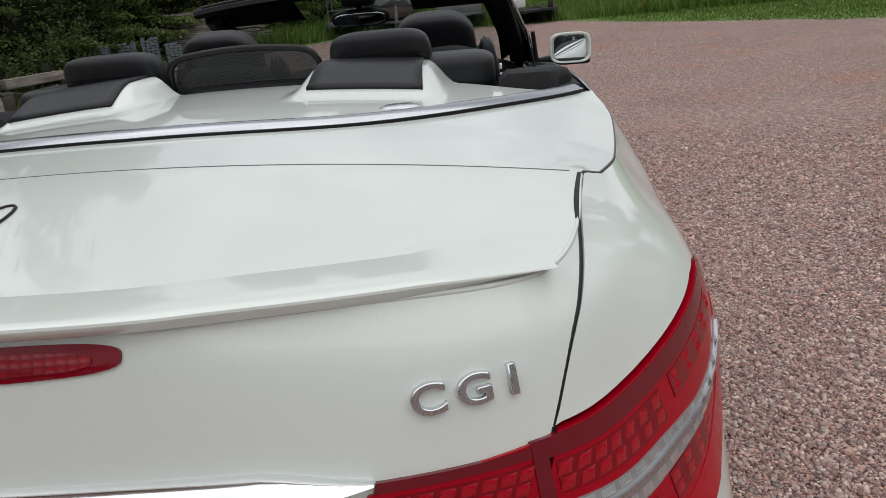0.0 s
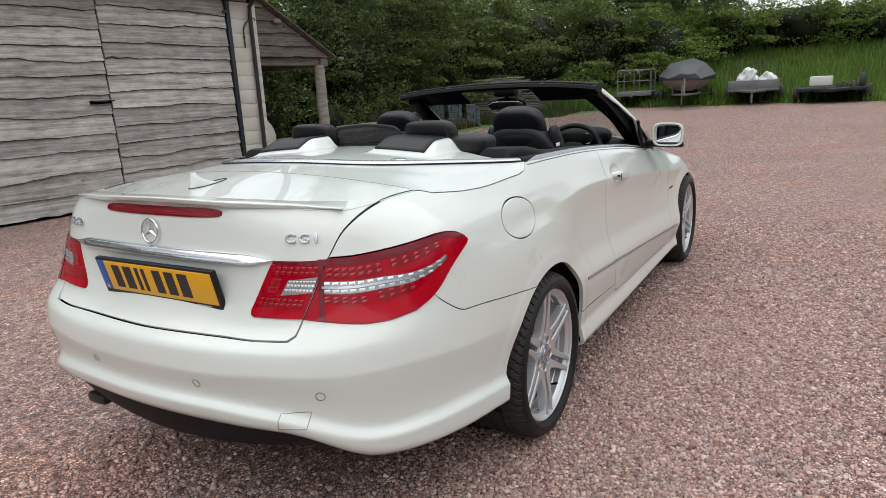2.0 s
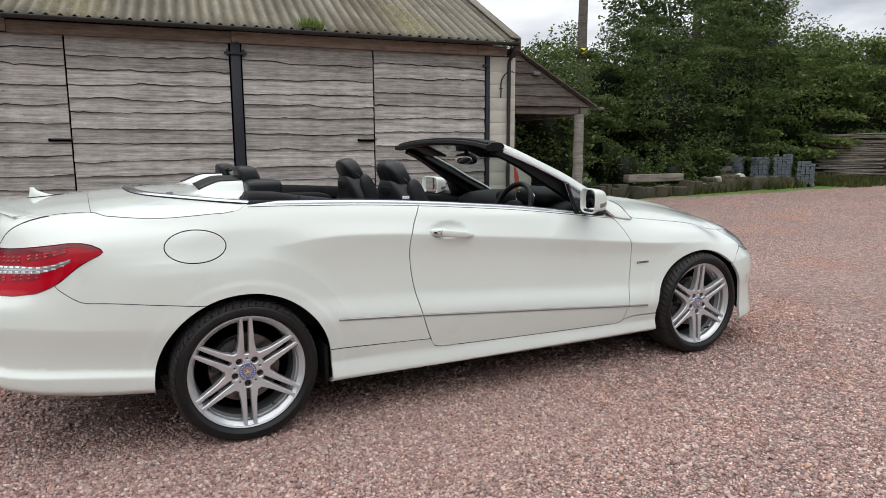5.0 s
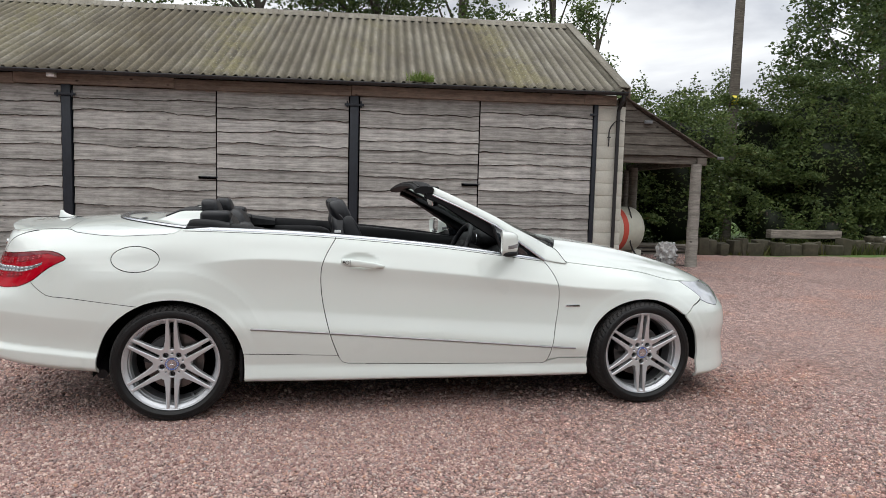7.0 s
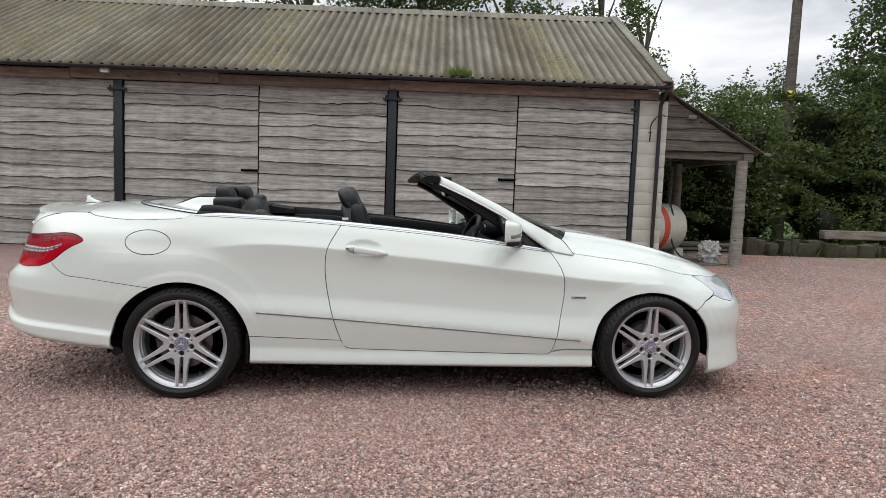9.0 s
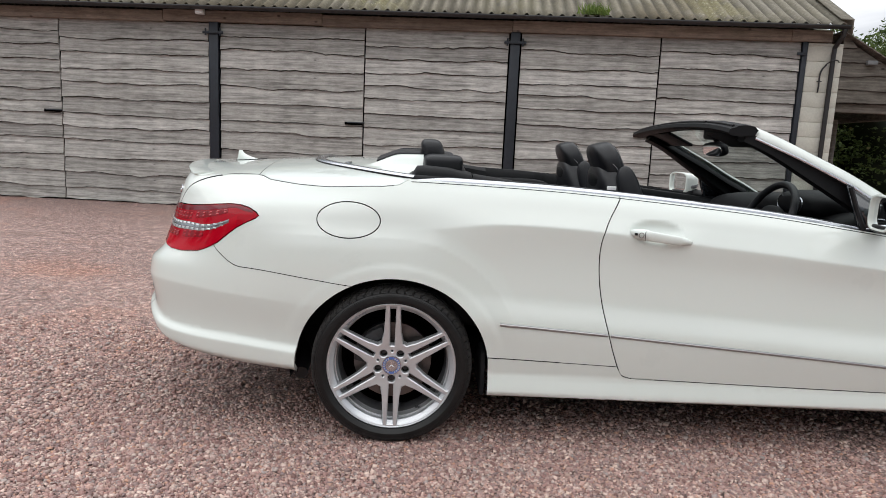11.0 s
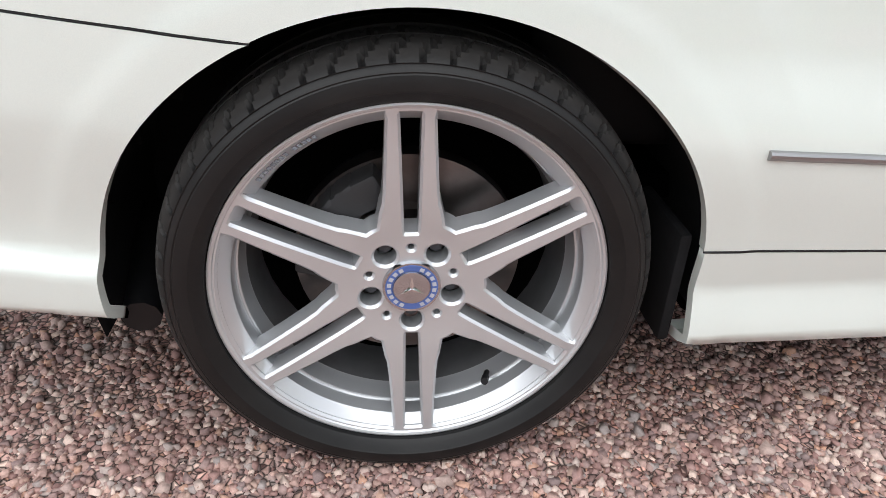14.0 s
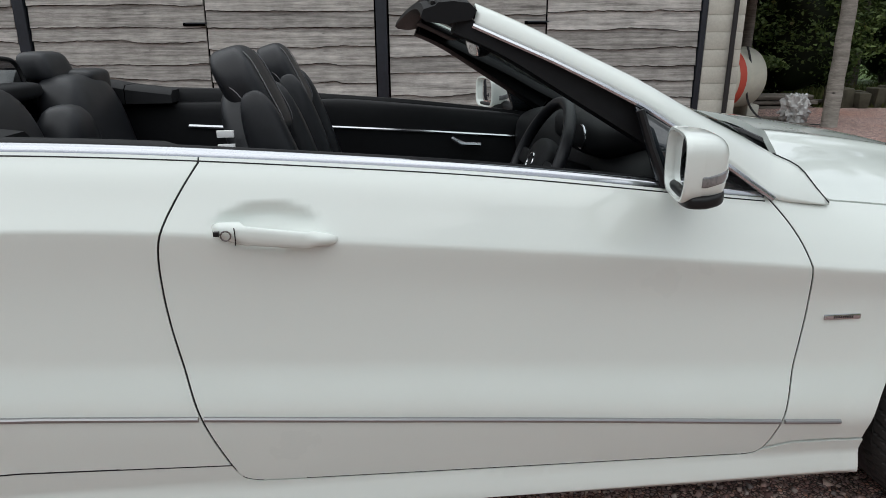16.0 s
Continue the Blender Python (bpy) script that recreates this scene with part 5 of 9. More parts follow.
# plan curve of the widest line, from the rear centre round the right side to the nose
PLAN = [(-1.118, 0), (-1.105, -0.25), (-1.065, -0.50), (-0.965, -0.70), (-0.80, -0.80), (-0.60, -0.85), (-0.35, -0.878), (0, -0.89), (0.45, -0.892), (1.1, -0.893),
        (1.8, -0.892), (2.4, -0.893), (2.76, -0.89), (3.05, -0.882), (3.28, -0.830), (3.46, -0.665), (3.565, -0.38), (3.605, 0)]
_p = np.array(PLAN, float)
_t = np.concatenate([[0], np.cumsum(np.hypot(*np.diff(_p, axis=0).T))])
_mir = np.concatenate([(_p[:0:-1] * (1, -1)), _p]), np.concatenate([-_t[:0:-1], _t])
_far = np.concatenate([_mir[0], (_p[-2:-5:-1] * (1, -1))]), np.concatenate([_mir[1], 2 * _t[-1] - _t[-2:-5:-1]])
PLAN_S = Natural(_far[1], _far[0])
S_END = _t[-1]
# stations along the plan curve, and for each feature line its height and its inset there
ST = dict(zip("ABCDEFGHIJKLMNOP", np.interp([0, 1, 2, 3.3, 5, 6, 7, 8, 9.3, 10.45, 11.1, 12, 13, 14.3, 16, 17], range(18), _t)))
SK = np.array(list(ST.values()))
#            A     B     C     D     E     F     G     H     I     J     K     L     M     N     O     P
LZ = [[0.430, 0.430, 0.428, 0.342, 0.300, 0.278, 0.212, 0.190, 0.181, 0.175, 0.175, 0.18, 0.15, 0.16, 0.17, 0.17],
      [0.455, 0.455, 0.450, 0.366, 0.323, 0.300, 0.239, 0.218, 0.210, 0.205, 0.205, 0.21, 0.18, 0.19, 0.20, 0.20],
      [0.490, 0.490, 0.478, 0.412, 0.385, 0.357, 0.32, 0.300, 0.285, 0.270, 0.265, 0.28, 0.26, 0.27, 0.27, 0.27],
      [0.513, 0.513, 0.502, 0.438, 0.412, 0.388, 0.39, 0.365, 0.340, 0.315, 0.310, 0.34, 0.36, 0.37, 0.37, 0.37],
      [0.590, 0.590, 0.604, 0.605, 0.578, 0.556, 0.52, 0.500, 0.450, 0.390, 0.370, 0.42, 0.46, 0.47, 0.47, 0.47],
      [0.655, 0.655, 0.660, 0.665, 0.645, 0.640, 0.63, 0.620, 0.570, 0.520, 0.510, 0.54, 0.56, 0.56, 0.56, 0.56],
      [0.700, 0.700, 0.715, 0.745, 0.750, 0.760, 0.77, 0.770, 0.720, 0.660, 0.650, 0.65, 0.63, 0.62, 0.62, 0.62],
      [0.760, 0.760, 0.780, 0.830, 0.850, 0.857, 0.852, 0.890, 0.829, 0.755, 0.720, 0.705, 0.67, 0.66, 0.66, 0.66],
      [0.890, 0.890, 0.890, 0.900, 0.915, 0.925, 0.94, 0.937, 0.888, 0.810, 0.772, 0.765, 0.70, 0.69, 0.69, 0.69],
      [1.000, 0.998, 0.985, 0.970, 0.975, 0.972, 1.000, 0.994, 0.945, 0.850, 0.815, 0.79, 0.728, 0.715, 0.706, 0.70],
      [1.048, 1.043, 1.026, 1.014, 1.028, 1.012, 1.044, 1.035, 0.980, 0.893, 0.850, 0.81, 0.750, 0.735, 0.725, 0.72]]
LD = [[0.030, 0.030, 0.030, 0.035, 0.035, 0.040, 0.08, 0.095, 0.095, 0.095, 0.095, 0.08, 0.04, 0.05, 0.06, 0.06],
      [0.008, 0.008, 0.006, 0.006, 0.008, 0.012, 0.02, 0.020, 0.020, 0.020, 0.020, 0.02, 0.01, 0.01, 0.01, 0.01],
      [0.000, 0.000, 0.000, 0.000, 0.004, 0.010, 0.03, 0.036, 0.036, 0.034, 0.030, 0.02, 0.02, 0.02, 0.02, 0.02],
      [0.022, 0.022, 0.022, 0.023, 0.025, 0.027, 0.02, 0.026, 0.026, 0.022, 0.018, 0.01, 0.02, 0.03, 0.03, 0.03],
      [0.004, 0.004, 0.002, 0.002, 0.004, 0.009, 0.005, 0.012, 0.012, 0.008, 0.004, 0.0, 0.01, 0.02, 0.02, 0.02],
      [0.013, 0.013, 0.012, 0.011, 0.010, 0.012, 0.008, 0.038, 0.044, 0.046, 0.034, 0.010, 0.02, 0.03, 0.03, 0.03],
      [0.088, 0.085, 0.070, 0.055, 0.022, 0.022, 0.024, 0.047, 0.052, 0.058, 0.050, 0.028, 0.05, 0.07, 0.06, 0.06],
      [0.130, 0.122, 0.095, 0.090, 0.036, 0.046, 0.044, 0.042, 0.043, 0.047, 0.042, 0.040, 0.08, 0.10, 0.08, 0.08],
      [0.142, 0.136, 0.122, 0.116, 0.058, 0.072, 0.068, 0.069, 0.072, 0.080, 0.080, 0.085, 0.12, 0.14, 0.10, 0.10],
      [0.156, 0.152, 0.148, 0.140, 0.118, 0.115, 0.100, 0.100, 0.102, 0.108, 0.125, 0.130, 0.16, 0.18, 0.12, 0.12],
      [0.176, 0.174, 0.172, 0.172, 0.195, 0.150, 0.132, 0.132, 0.134, 0.140, 0.170, 0.175, 0.19, 0.20, 0.16, 0.14]]


def make_skin():
    """Inset of the skin from the plan curve, tabled over s and height."""
    ss, zz = np.linspace(0, S_END, 620), np.linspace(0.10, 1.10, 400)
    zl = np.array([pchip(SK, r, ss) for r in LZ])
    dl = np.array([pchip(SK, r, ss) for r in LD])
    D = np.array([pchip(zl[:, i], dl[:, i], zz) for i in range(len(ss))])
    # the folded lines: the ridge low on the bumpers and the shoulder crease along the doors
    hard = pchip([SK[0], SK[5], SK[6], SK[7], SK[11], SK[15]], [0, 0.45, 0.6, 1, 1, 0], ss)
    shelf = pchip([SK[0], SK[3], SK[4], SK[5], SK[6], SK[15]], [0.75, 0.9, 0.9, 0.6, 0, 0], ss)
    for i in range(len(ss)):
        a, b = zl[2, i], zl[7, i]
        lo, mid, hi = pchip(zl[:3, i], dl[:3, i], zz), pchip(zl[2:8, i], dl[2:8, i], zz), pchip(zl[7:, i], dl[7:, i], zz)
        fold = np.where(zz < a, lo, np.where(zz < b, mid, D[i] * (1 - hard[i]) + hi * hard[i]))
        D[i] = np.where(zz < b, np.where(zz < 0.5 * (a + b), fold, D[i] * (1 - hard[i]) + fold * hard[i]), fold)
        # soft fold half way up the rear bumper
        c = zl[4, i]
        two = np.where(zz < c, pchip(zl[2:5, i], dl[2:5, i], zz), pchip(zl[4:8, i], dl[4:8, i], zz))
        D[i] = np.where((zz > a) & (zz < b), D[i] * (1 - shelf[i]) + two * shelf[i], D[i])
    k = np.exp(-0.5 * (np.arange(-3, 4) / 1.3) ** 2)
    k /= k.sum()
    for ax, wide in ((0, 4), (1, 1)):  # along the car, then up it
        for _ in range(wide):
            pad = np.pad(D, [(3, 3) if a == ax else (0, 0) for a in (0, 1)], "edge")
            D = sum(w * np.take(pad, np.arange(D.shape[ax]) + j, axis=ax) for j, w in enumerate(k))
    return ss, zz, D, zl


SKIN_S, SKIN_Z, SKIN_D, SKIN_L = make_skin()
WHEELS = ((0.0, 0.315), (2.76, 0.318))


def skin_d(s, z):
    i = np.clip((np.abs(s) / S_END) * (len(SKIN_S) - 1), 0, len(SKIN_S) - 1.001)
    j = np.clip((z - 0.10) / 1.0 * (len(SKIN_Z) - 1), 0, len(SKIN_Z) - 1.001)
    a, b = i.astype(int), j.astype(int)
    u, v = i - a, j - b
    D = SKIN_D
    return (D[a, b] * (1 - u) * (1 - v) + D[a + 1, b] * u * (1 - v) + D[a, b + 1] * (1 - u) * v + D[a + 1, b + 1] * u * v)


def skin(s, z, out=0.0):
    """Places on the car's skin for arrays of s and z; out: metres proud of it."""
    s, z = np.asarray(s, float), np.asarray(z, float)
    p, q = PLAN_S(s - 1e-3), PLAN_S(s + 1e-3)
    t = q - p
    t /= np.linalg.norm(t, axis=-1, keepdims=True)
    n = np.stack([-t[..., 1], t[..., 0]], -1)  # inward: to the left of the way s runs
    c = (p + q) / 2
    d = skin_d(s, z)
    for wx, wz in WHEELS:  # flared lips round the wheel arches
        r = np.hypot((c[..., 0] - wx) * 0.92, z - wz)
        e = np.clip((0.416 - r) / 0.030, 0, 1)
        d = d - 0.0028 * e * e * (3 - 2 * e) * (np.abs(c[..., 1]) > 0.6)
    # haunch over the rear wheel, ending in a soft edge that sweeps down before it
    x = c[..., 0]
    r = np.where(x > 0, np.hypot(x, z - 0.316), z - 0.316)
    e = np.clip((0.560 - r) / 0.055, 0, 1)
    fade = np.clip((z - 0.42) / 0.16, 0, 1) * np.clip((x + 0.62) / 0.30, 0, 1)
    d = d - 0.0040 * e ** 1.5 * fade * (np.abs(c[..., 1]) > 0.6)
    q = np.clip(1 - ((c[..., 0] - 1.0) / 0.118) ** 2 - ((z - 0.880) / 0.047) ** 2, 0, 1)  # hollow behind the door handle
    d = d + 0.016 * q * q * (3 - 2 * q) * (np.abs(c[..., 1]) > 0.6)
    d = d - out
    return np.concatenate([c + n * d[..., None], z[..., None]], -1)


def skin_n(s, z):
    s, z = np.asarray(s, float), np.asarray(z, float)
    h = 0.004
    a = skin(s + h, z) - skin(s - h, z)
    b = skin(s, z + h) - skin(s, z - h)
    n = np.cross(a, b)
    return n / np.linalg.norm(n, axis=-1, keepdims=True)


_S = np.linspace(0, S_END, 1500)


def sx(x, z):
    """The s at which the right side has that x at height z."""
    P = skin(_S, np.full(len(_S), z))
    k = np.argmin(P[:, 0])
    return float(np.interp(x, P[k:, 0], _S[k:]))


def sy(y, z):
    """The s at which the rear has that y (to the right: minus) at height z."""
    P = skin(_S, np.full(len(_S), z))
    k = np.argmin(P[:, 1])
    v = float(np.interp(abs(y), -P[:k, 1], _S[:k]))
    return v if y <= 0 else -v


def sz(kind, a, z):
    return (sx(a, z) if kind == "x" else sy(a, z), z)


# ---- body panels, trimmed out of the skin with open shut lines between them ----
from mathutils.geometry import delaunay_2d_cdt


def dense(pts, step=0.016, closed=True):
    out, n = [], len(pts)
    for i in range(n if closed else n - 1):
        a, b = np.array(pts[i], float), np.array(pts[(i + 1) % n], float)
        k = max(1, int(np.linalg.norm(b - a) / step + 0.5))
        out += [tuple(a + (b - a) * j / k) for j in range(k)]
    if not closed:
        out.append(tuple(pts[-1]))
    return out


def inside(poly, q):
    x, y = q[:, 0][:, None], q[:, 1][:, None]
    a, b = poly, np.roll(poly, -1, axis=0)
    with np.errstate(divide="ignore", invalid="ignore"):
        cross = ((a[:, 1] > y) != (b[:, 1] > y)) & (x < (b[:, 0] - a[:, 0]) * (y - a[:, 1]) / (b[:, 1] - a[:, 1]) + a[:, 0])
    return cross.sum(1) % 2 == 1


def shrink(poly, d):
    """Moves a closed line inward by d."""
    p = np.array(poly, float)
    e = np.roll(p, -1, axis=0) - p
    n = np.stack([-e[:, 1], e[:, 0]], -1) / (np.linalg.norm(e, axis=1, keepdims=True) + 1e-12)
    m = n + np.roll(n, 1, axis=0)
    m /= np.linalg.norm(m, axis=1, keepdims=True) + 1e-9
    area = 0.5 * np.sum(p[:, 0] * np.roll(p[:, 1], -1) - np.roll(p[:, 0], -1) * p[:, 1])
    return p + m * d * (1 if area > 0 else -1)


def trim(outline, holes=(), step=0.022, lines=()):
    """Triangles that fill a flat outline with holes: places, triangles, and the rings of border places."""
    rings = [np.array(dense(outline)), *[np.array(dense(h)) for h in holes]]
    for i, r in enumerate(rings):  # the outline runs anticlockwise, holes clockwise
        area = np.sum(r[:, 0] * np.roll(r[:, 1], -1) - np.roll(r[:, 0], -1) * r[:, 1])
        if (area > 0) != (i == 0):
            rings[i] = r[::-1]
    lo, hi = rings[0].min(0), rings[0].max(0)
    gx, gy = np.meshgrid(np.arange(lo[0], hi[0], step), np.arange(lo[1], hi[1], step * 0.87))
    gx[1::2] += step / 2
    g = np.stack([gx.ravel(), gy.ravel()], -1)
    g = g[inside(rings[0], g)]
    for h in rings[1:]:
        g = g[~inside(h, g)]
    border = np.concatenate(rings)
    near = np.concatenate([np.sqrt(((c[:, None] - border[None]) ** 2).sum(-1)).min(1) for c in np.array_split(g, max(1, len(g) // 500))]) if len(g) else np.zeros(0)
    g = g[near > step * 0.45]
    folds = []
    for ln in lines:  # folded lines that the triangles must follow
        q = np.array(dense(ln, 0.018, False))
        ok = inside(rings[0], q)
        for h in rings[1:]:
            ok &= ~inside(h, q)
        ok &= np.sqrt(((q[:, None] - border[None]) ** 2).sum(-1)).min(1) > 0.004
        folds.append((q, ok))
    if folds:
        fp = np.concatenate([q[ok] for q, ok in folds])
        far = np.concatenate([np.sqrt(((c[:, None] - fp[None]) ** 2).sum(-1)).min(1) for c in np.array_split(g, max(1, len(g) // 500))])
        g = g[far > step * 0.4]
    pts, edges, k = [tuple(p) for p in border], [], 0
    for r in rings:
        n = len(r)
        edges += [(k + i, k + (i + 1) % n) for i in range(n)]
        k += n
    for q, ok in folds:
        last = None
        for p, good in zip(q, ok):
            if good:
                pts.append(tuple(p))
                if last is not None:
                    edges.append((last, len(pts) - 1))
                last = len(pts) - 1
            else:
                last = None
    pts += [tuple(p) for p in g]
    v, _, f, ov, _, _ = delaunay_2d_cdt([Vector(p) for p in pts], edges, [], 0, 1e-6)
    v = np.array([tuple(p) for p in v])
    f = np.array([list(t) for t in f if len(t) == 3])
    c = v[f].mean(1)
    keep = inside(rings[0], c)
    for h in rings[1:]:
        keep &= ~inside(h, c)
    f = f[keep]
    back = {}
    for i, o in enumerate(ov):
        for j in o:
            back[j] = i
    loops, k = [], 0
    for r in rings:
        loops.append([back[k + i] for i in range(len(r)) if k + i in back])
        k += len(r)
    return v, f, loops


def shell(name, P, N, tri, loops, mat, parent, label="", flange=0.016, mirror=False, join=False, bevel=0.0):
    """A thin panel from places, normals and triangles, its edges turned in by the flange."""
    n = len(P)
    V, NN, F = [P], [N], [tri]
    k = n
    for lp in loops:
        a, nn = P[lp], N[lp]
        m = len(lp)
        e = np.roll(a, -1, axis=0) - np.roll(a, 1, axis=0)
        side = np.cross(e, nn)
        side /= np.linalg.norm(side, axis=1, keepdims=True) + 1e-9
        i = np.arange(m)
        j = (i + 1) % m
        if bevel:
            V += [a, a + (side - nn) * bevel]
            NN += [(side + nn) * 0.7071, (side + nn) * 0.7071]
            F += [np.stack([k + i, k + m + j, k + j], -1), np.stack([k + i, k + m + i, k + m + j], -1)]
            k += 2 * m
            a = V[-1]
        V += [a, a - nn * flange]
        NN += [side, side]
        F += [np.stack([k + i, k + m + j, k + j], -1), np.stack([k + i, k + m + i, k + m + j], -1)]
        k += 2 * m
    V, NN, F = np.concatenate(V), np.concatenate(NN), np.concatenate(F)
    if join:
        flip = np.array([1, -1, 1])
        F = np.concatenate([F, F[:, ::-1] + len(V)])
        V, NN = np.concatenate([V, V * flip]), np.concatenate([NN, NN * flip])
    obs = []
    for y in (1, -1) if mirror else (1,):
        flip = np.array([1, y, 1])
        ob = mesh_np(name, V * flip, F if y > 0 else F[:, ::-1], mat, parent, smooth=True)
        ob.data.normals_split_custom_set_from_vertices((NN * flip).tolist())
        if label:
            tagged(ob, label)
        obs.append(ob)
    return obs


def orient(P, N, f):
    """Turns triangles to face along the normals."""
    g = np.cross(P[f[:, 1]] - P[f[:, 0]], P[f[:, 2]] - P[f[:, 0]])
    bad = (g * N[f[:, 0]]).sum(1) < 0
    f = f.copy()
    f[bad] = f[bad][:, ::-1]
    return f


def skin_panel(name, outline, mat, parent, label="", holes=(), gap=0.0022, out=0.0, step=0.022, flange=0.016, lines=(), **kw):
    v, f, loops = trim(shrink(dense(outline), gap), [shrink(dense(h), -gap) for h in holes], step, lines)
    P, N = skin(v[:, 0], v[:, 1], out), skin_n(v[:, 0], v[:, 1])
    return shell(name, P, N, orient(P, N, f), loops, mat, parent, label, flange, **kw)


def top_panel(name, line, T, mat, parent, label="", holes=(), gap=0.0022, step=0.025, flange=0.016, **kw):
    """A panel over the plan, whose height is T(x, y), drawn to the heights that its outline has."""
    L = np.array(dense(line))
    v, f, loops = trim(shrink(L[:, :2], gap), holes, step)

    def z(q):
        base = T(q[:, 0], q[:, 1])
        res = L[:, 2] - T(L[:, 0], L[:, 1])
        out = np.zeros(len(q))
        for i in range(0, len(q), 400):
            d = np.sqrt(((q[i:i + 400, None] - L[None, :, :2]) ** 2).sum(-1))
            w = 1 / (d * d + 1e-5) ** 1.5
            out[i:i + 400] = (w * res).sum(1) / w.sum(1) * np.exp(-d.min(1) / 0.10)
        return base + out

    h = 0.004
    zz = z(v)
    nx = (z(v + (h, 0)) - z(v - (h, 0))) / (2 * h)
    ny = (z(v + (0, h)) - z(v - (0, h))) / (2 * h)
    N = np.stack([-nx, -ny, np.ones(len(v))], -1)
    N /= np.linalg.norm(N, axis=1, keepdims=True)
    P = np.concatenate([v, zz[:, None]], -1)
    return shell(name, P, N, orient(P, N, f), loops, mat, parent, label, flange, **kw)


def z_top(s):
    return float(np.interp(abs(s), SKIN_S, SKIN_L[-1]))


def z_low(s):
    return float(np.interp(abs(s), SKIN_S, SKIN_L[0]))


def top_line(s0, s1, n=40, drop=0.0):
    return [(float(s), z_top(s) - drop) for s in np.linspace(s0, s1, n)]


def low_line(s0, s1, n=40):
    return [(float(s), z_low(s)) for s in np.linspace(s0, s1, n)]


def on_side(rows):
    return [sz("x", x, z) for x, z in rows]


def on_rear(rows):
    return [sz("y", y, z) for y, z in rows]


def arch(wx, a0, a1, rx=0.375, rz=0.353, n=40):
    """Part of a wheel arch's edge, angles from the front over the top to the rear."""
    wz = 0.315
    return on_side([(wx + rx * math.cos(radians(a)), wz + rz * math.sin(radians(a))) for a in np.linspace(a0, a1, n)])


def flipped(line):
    return [(-s, z) for s, z in line][::-1]


# shut lines on the right side
DOOR_REAR = on_side(smooth([(0.868, 1.000), (0.825, 0.93), (0.795, 0.86), (0.787, 0.78), (0.793, 0.69), (0.820, 0.55), (0.855, 0.43), (0.885, 0.352)], 6)
                    + smooth([(0.890, 0.342), (0.905, 0.314), (0.95, 0.298)], 4))
DOOR_FOOT = on_side(smooth([(0.95, 0.298), (1.5, 0.283), (2.07, 0.272)], 6)[1:])
DOOR_FRONT = on_side(smooth([(2.07, 0.272), (2.12, 0.281), (2.138, 0.312)], 4)[1:] + smooth([(2.142, 0.325), (2.170, 0.45), (2.192, 0.56), (2.202, 0.66), (2.190, 0.75), (2.160, 0.825), (2.118, 0.884)], 6))
S_DR, S_DF = DOOR_REAR[0][0], DOOR_FRONT[-1][0]
GAP_LINE = smooth(on_side([(-0.562, 1.0275)]) + on_rear([(-0.640, 1.020), (-0.633, 1.003), (-0.622, 0.976), (-0.608, 0.943), (-0.593, 0.897)]), 5)
LAMP_TOP = smooth(on_rear([(-0.593, 0.897), (-0.655, 0.897)]) + on_side([(-0.72, 0.910), (-0.645, 0.919)]), 5)[1:] + on_side([(-0.600, 0.918), (-0.565, 0.910), (-0.535, 0.894), (-0.526, 0.882)])
LAMP_LOW = on_side(smooth([(-0.537, 0.872), (-0.617, 0.828), (-0.70, 0.762), (-0.77, 0.731)], 5)) + on_rear([(-0.74, 0.723), (-0.70, 0.725), (-0.626, 0.735), (-0.549, 0.741)])
LAMP_GAP = [LAMP_LOW[-1], *on_rear([(-0.565, 0.79), (-0.580, 0.85)]), GAP_LINE[-1]]
K_SEAM = min(range(len(LAMP_LOW)), key=lambda i: abs(LAMP_LOW[i][1] - 0.762))
SEAM = [LAMP_LOW[K_SEAM]] + on_side(smooth([(-0.690, 0.743), (-0.632, 0.699), (-0.612, 0.689), (-0.57, 0.683), (-0.40, 0.664), (-0.160, 0.634)], 5))
S_ARCH_R, S_ARCH_F = sx(-0.377, 0.27), sx(0.377, 0.27)
SILL_LINE = on_side([(0.373, 0.367), (0.65, 0.357), (0.886, 0.348)])
FLAP = on_side([(-0.182 + 0.121 * math.cos(a), 0.882 + 0.067 * math.sin(a)) for a in np.linspace(0, math.tau, 48, endpoint=False)])


RIDGE = [[(float(s), float(np.interp(abs(s), SKIN_S, SKIN_L[2])) + d) for s in np.linspace(-S_ARCH_R * 1.05, S_ARCH_R * 1.05, 260)] for d in (-0.012, -0.004, 0.0, 0.004, 0.012, 0.022)]
SHELF = [[(float(s), float(np.interp(abs(s), SKIN_S, SKIN_L[4])) + d) for s in np.linspace(-S_ARCH_R * 1.1, S_ARCH_R * 1.1, 240)] for d in (-0.010, -0.003, 0.003, 0.010)]
CREASE = [[(float(s), float(np.interp(s, SKIN_S, SKIN_L[7])) + d) for s in np.linspace(sx(-0.55, 0.85), sx(2.6, 0.69), 190)] for d in (-0.016, -0.0055, 0.0, 0.0055, 0.016)]


def seal(line, closed=False, r=0.0024, deep=0.0036):
    """Dark tube lying in a shut line: the gap's shade put in as colour."""
    pts = [tuple(p) for p in skin(*[np.array(c) for c in zip(*dense(line, 0.012, closed))], -deep)]
    for sgn in (1, -1):
        bm = bmesh.new()
        tube(bm, [(x, y * sgn, z) for x, y, z in pts], r, 6, closed=closed)
        part("shut_shade", bm, BLACK, CAR, "dark tube in a shut line, shade put in as colour", 60)


def cover_dip(x):
    return np.interp(x, [-0.575, -0.53, -0.35, -0.06, 0.0, 0.045], [0.0, 0.011, 0.011, 0.030, 0.025, 0.0])


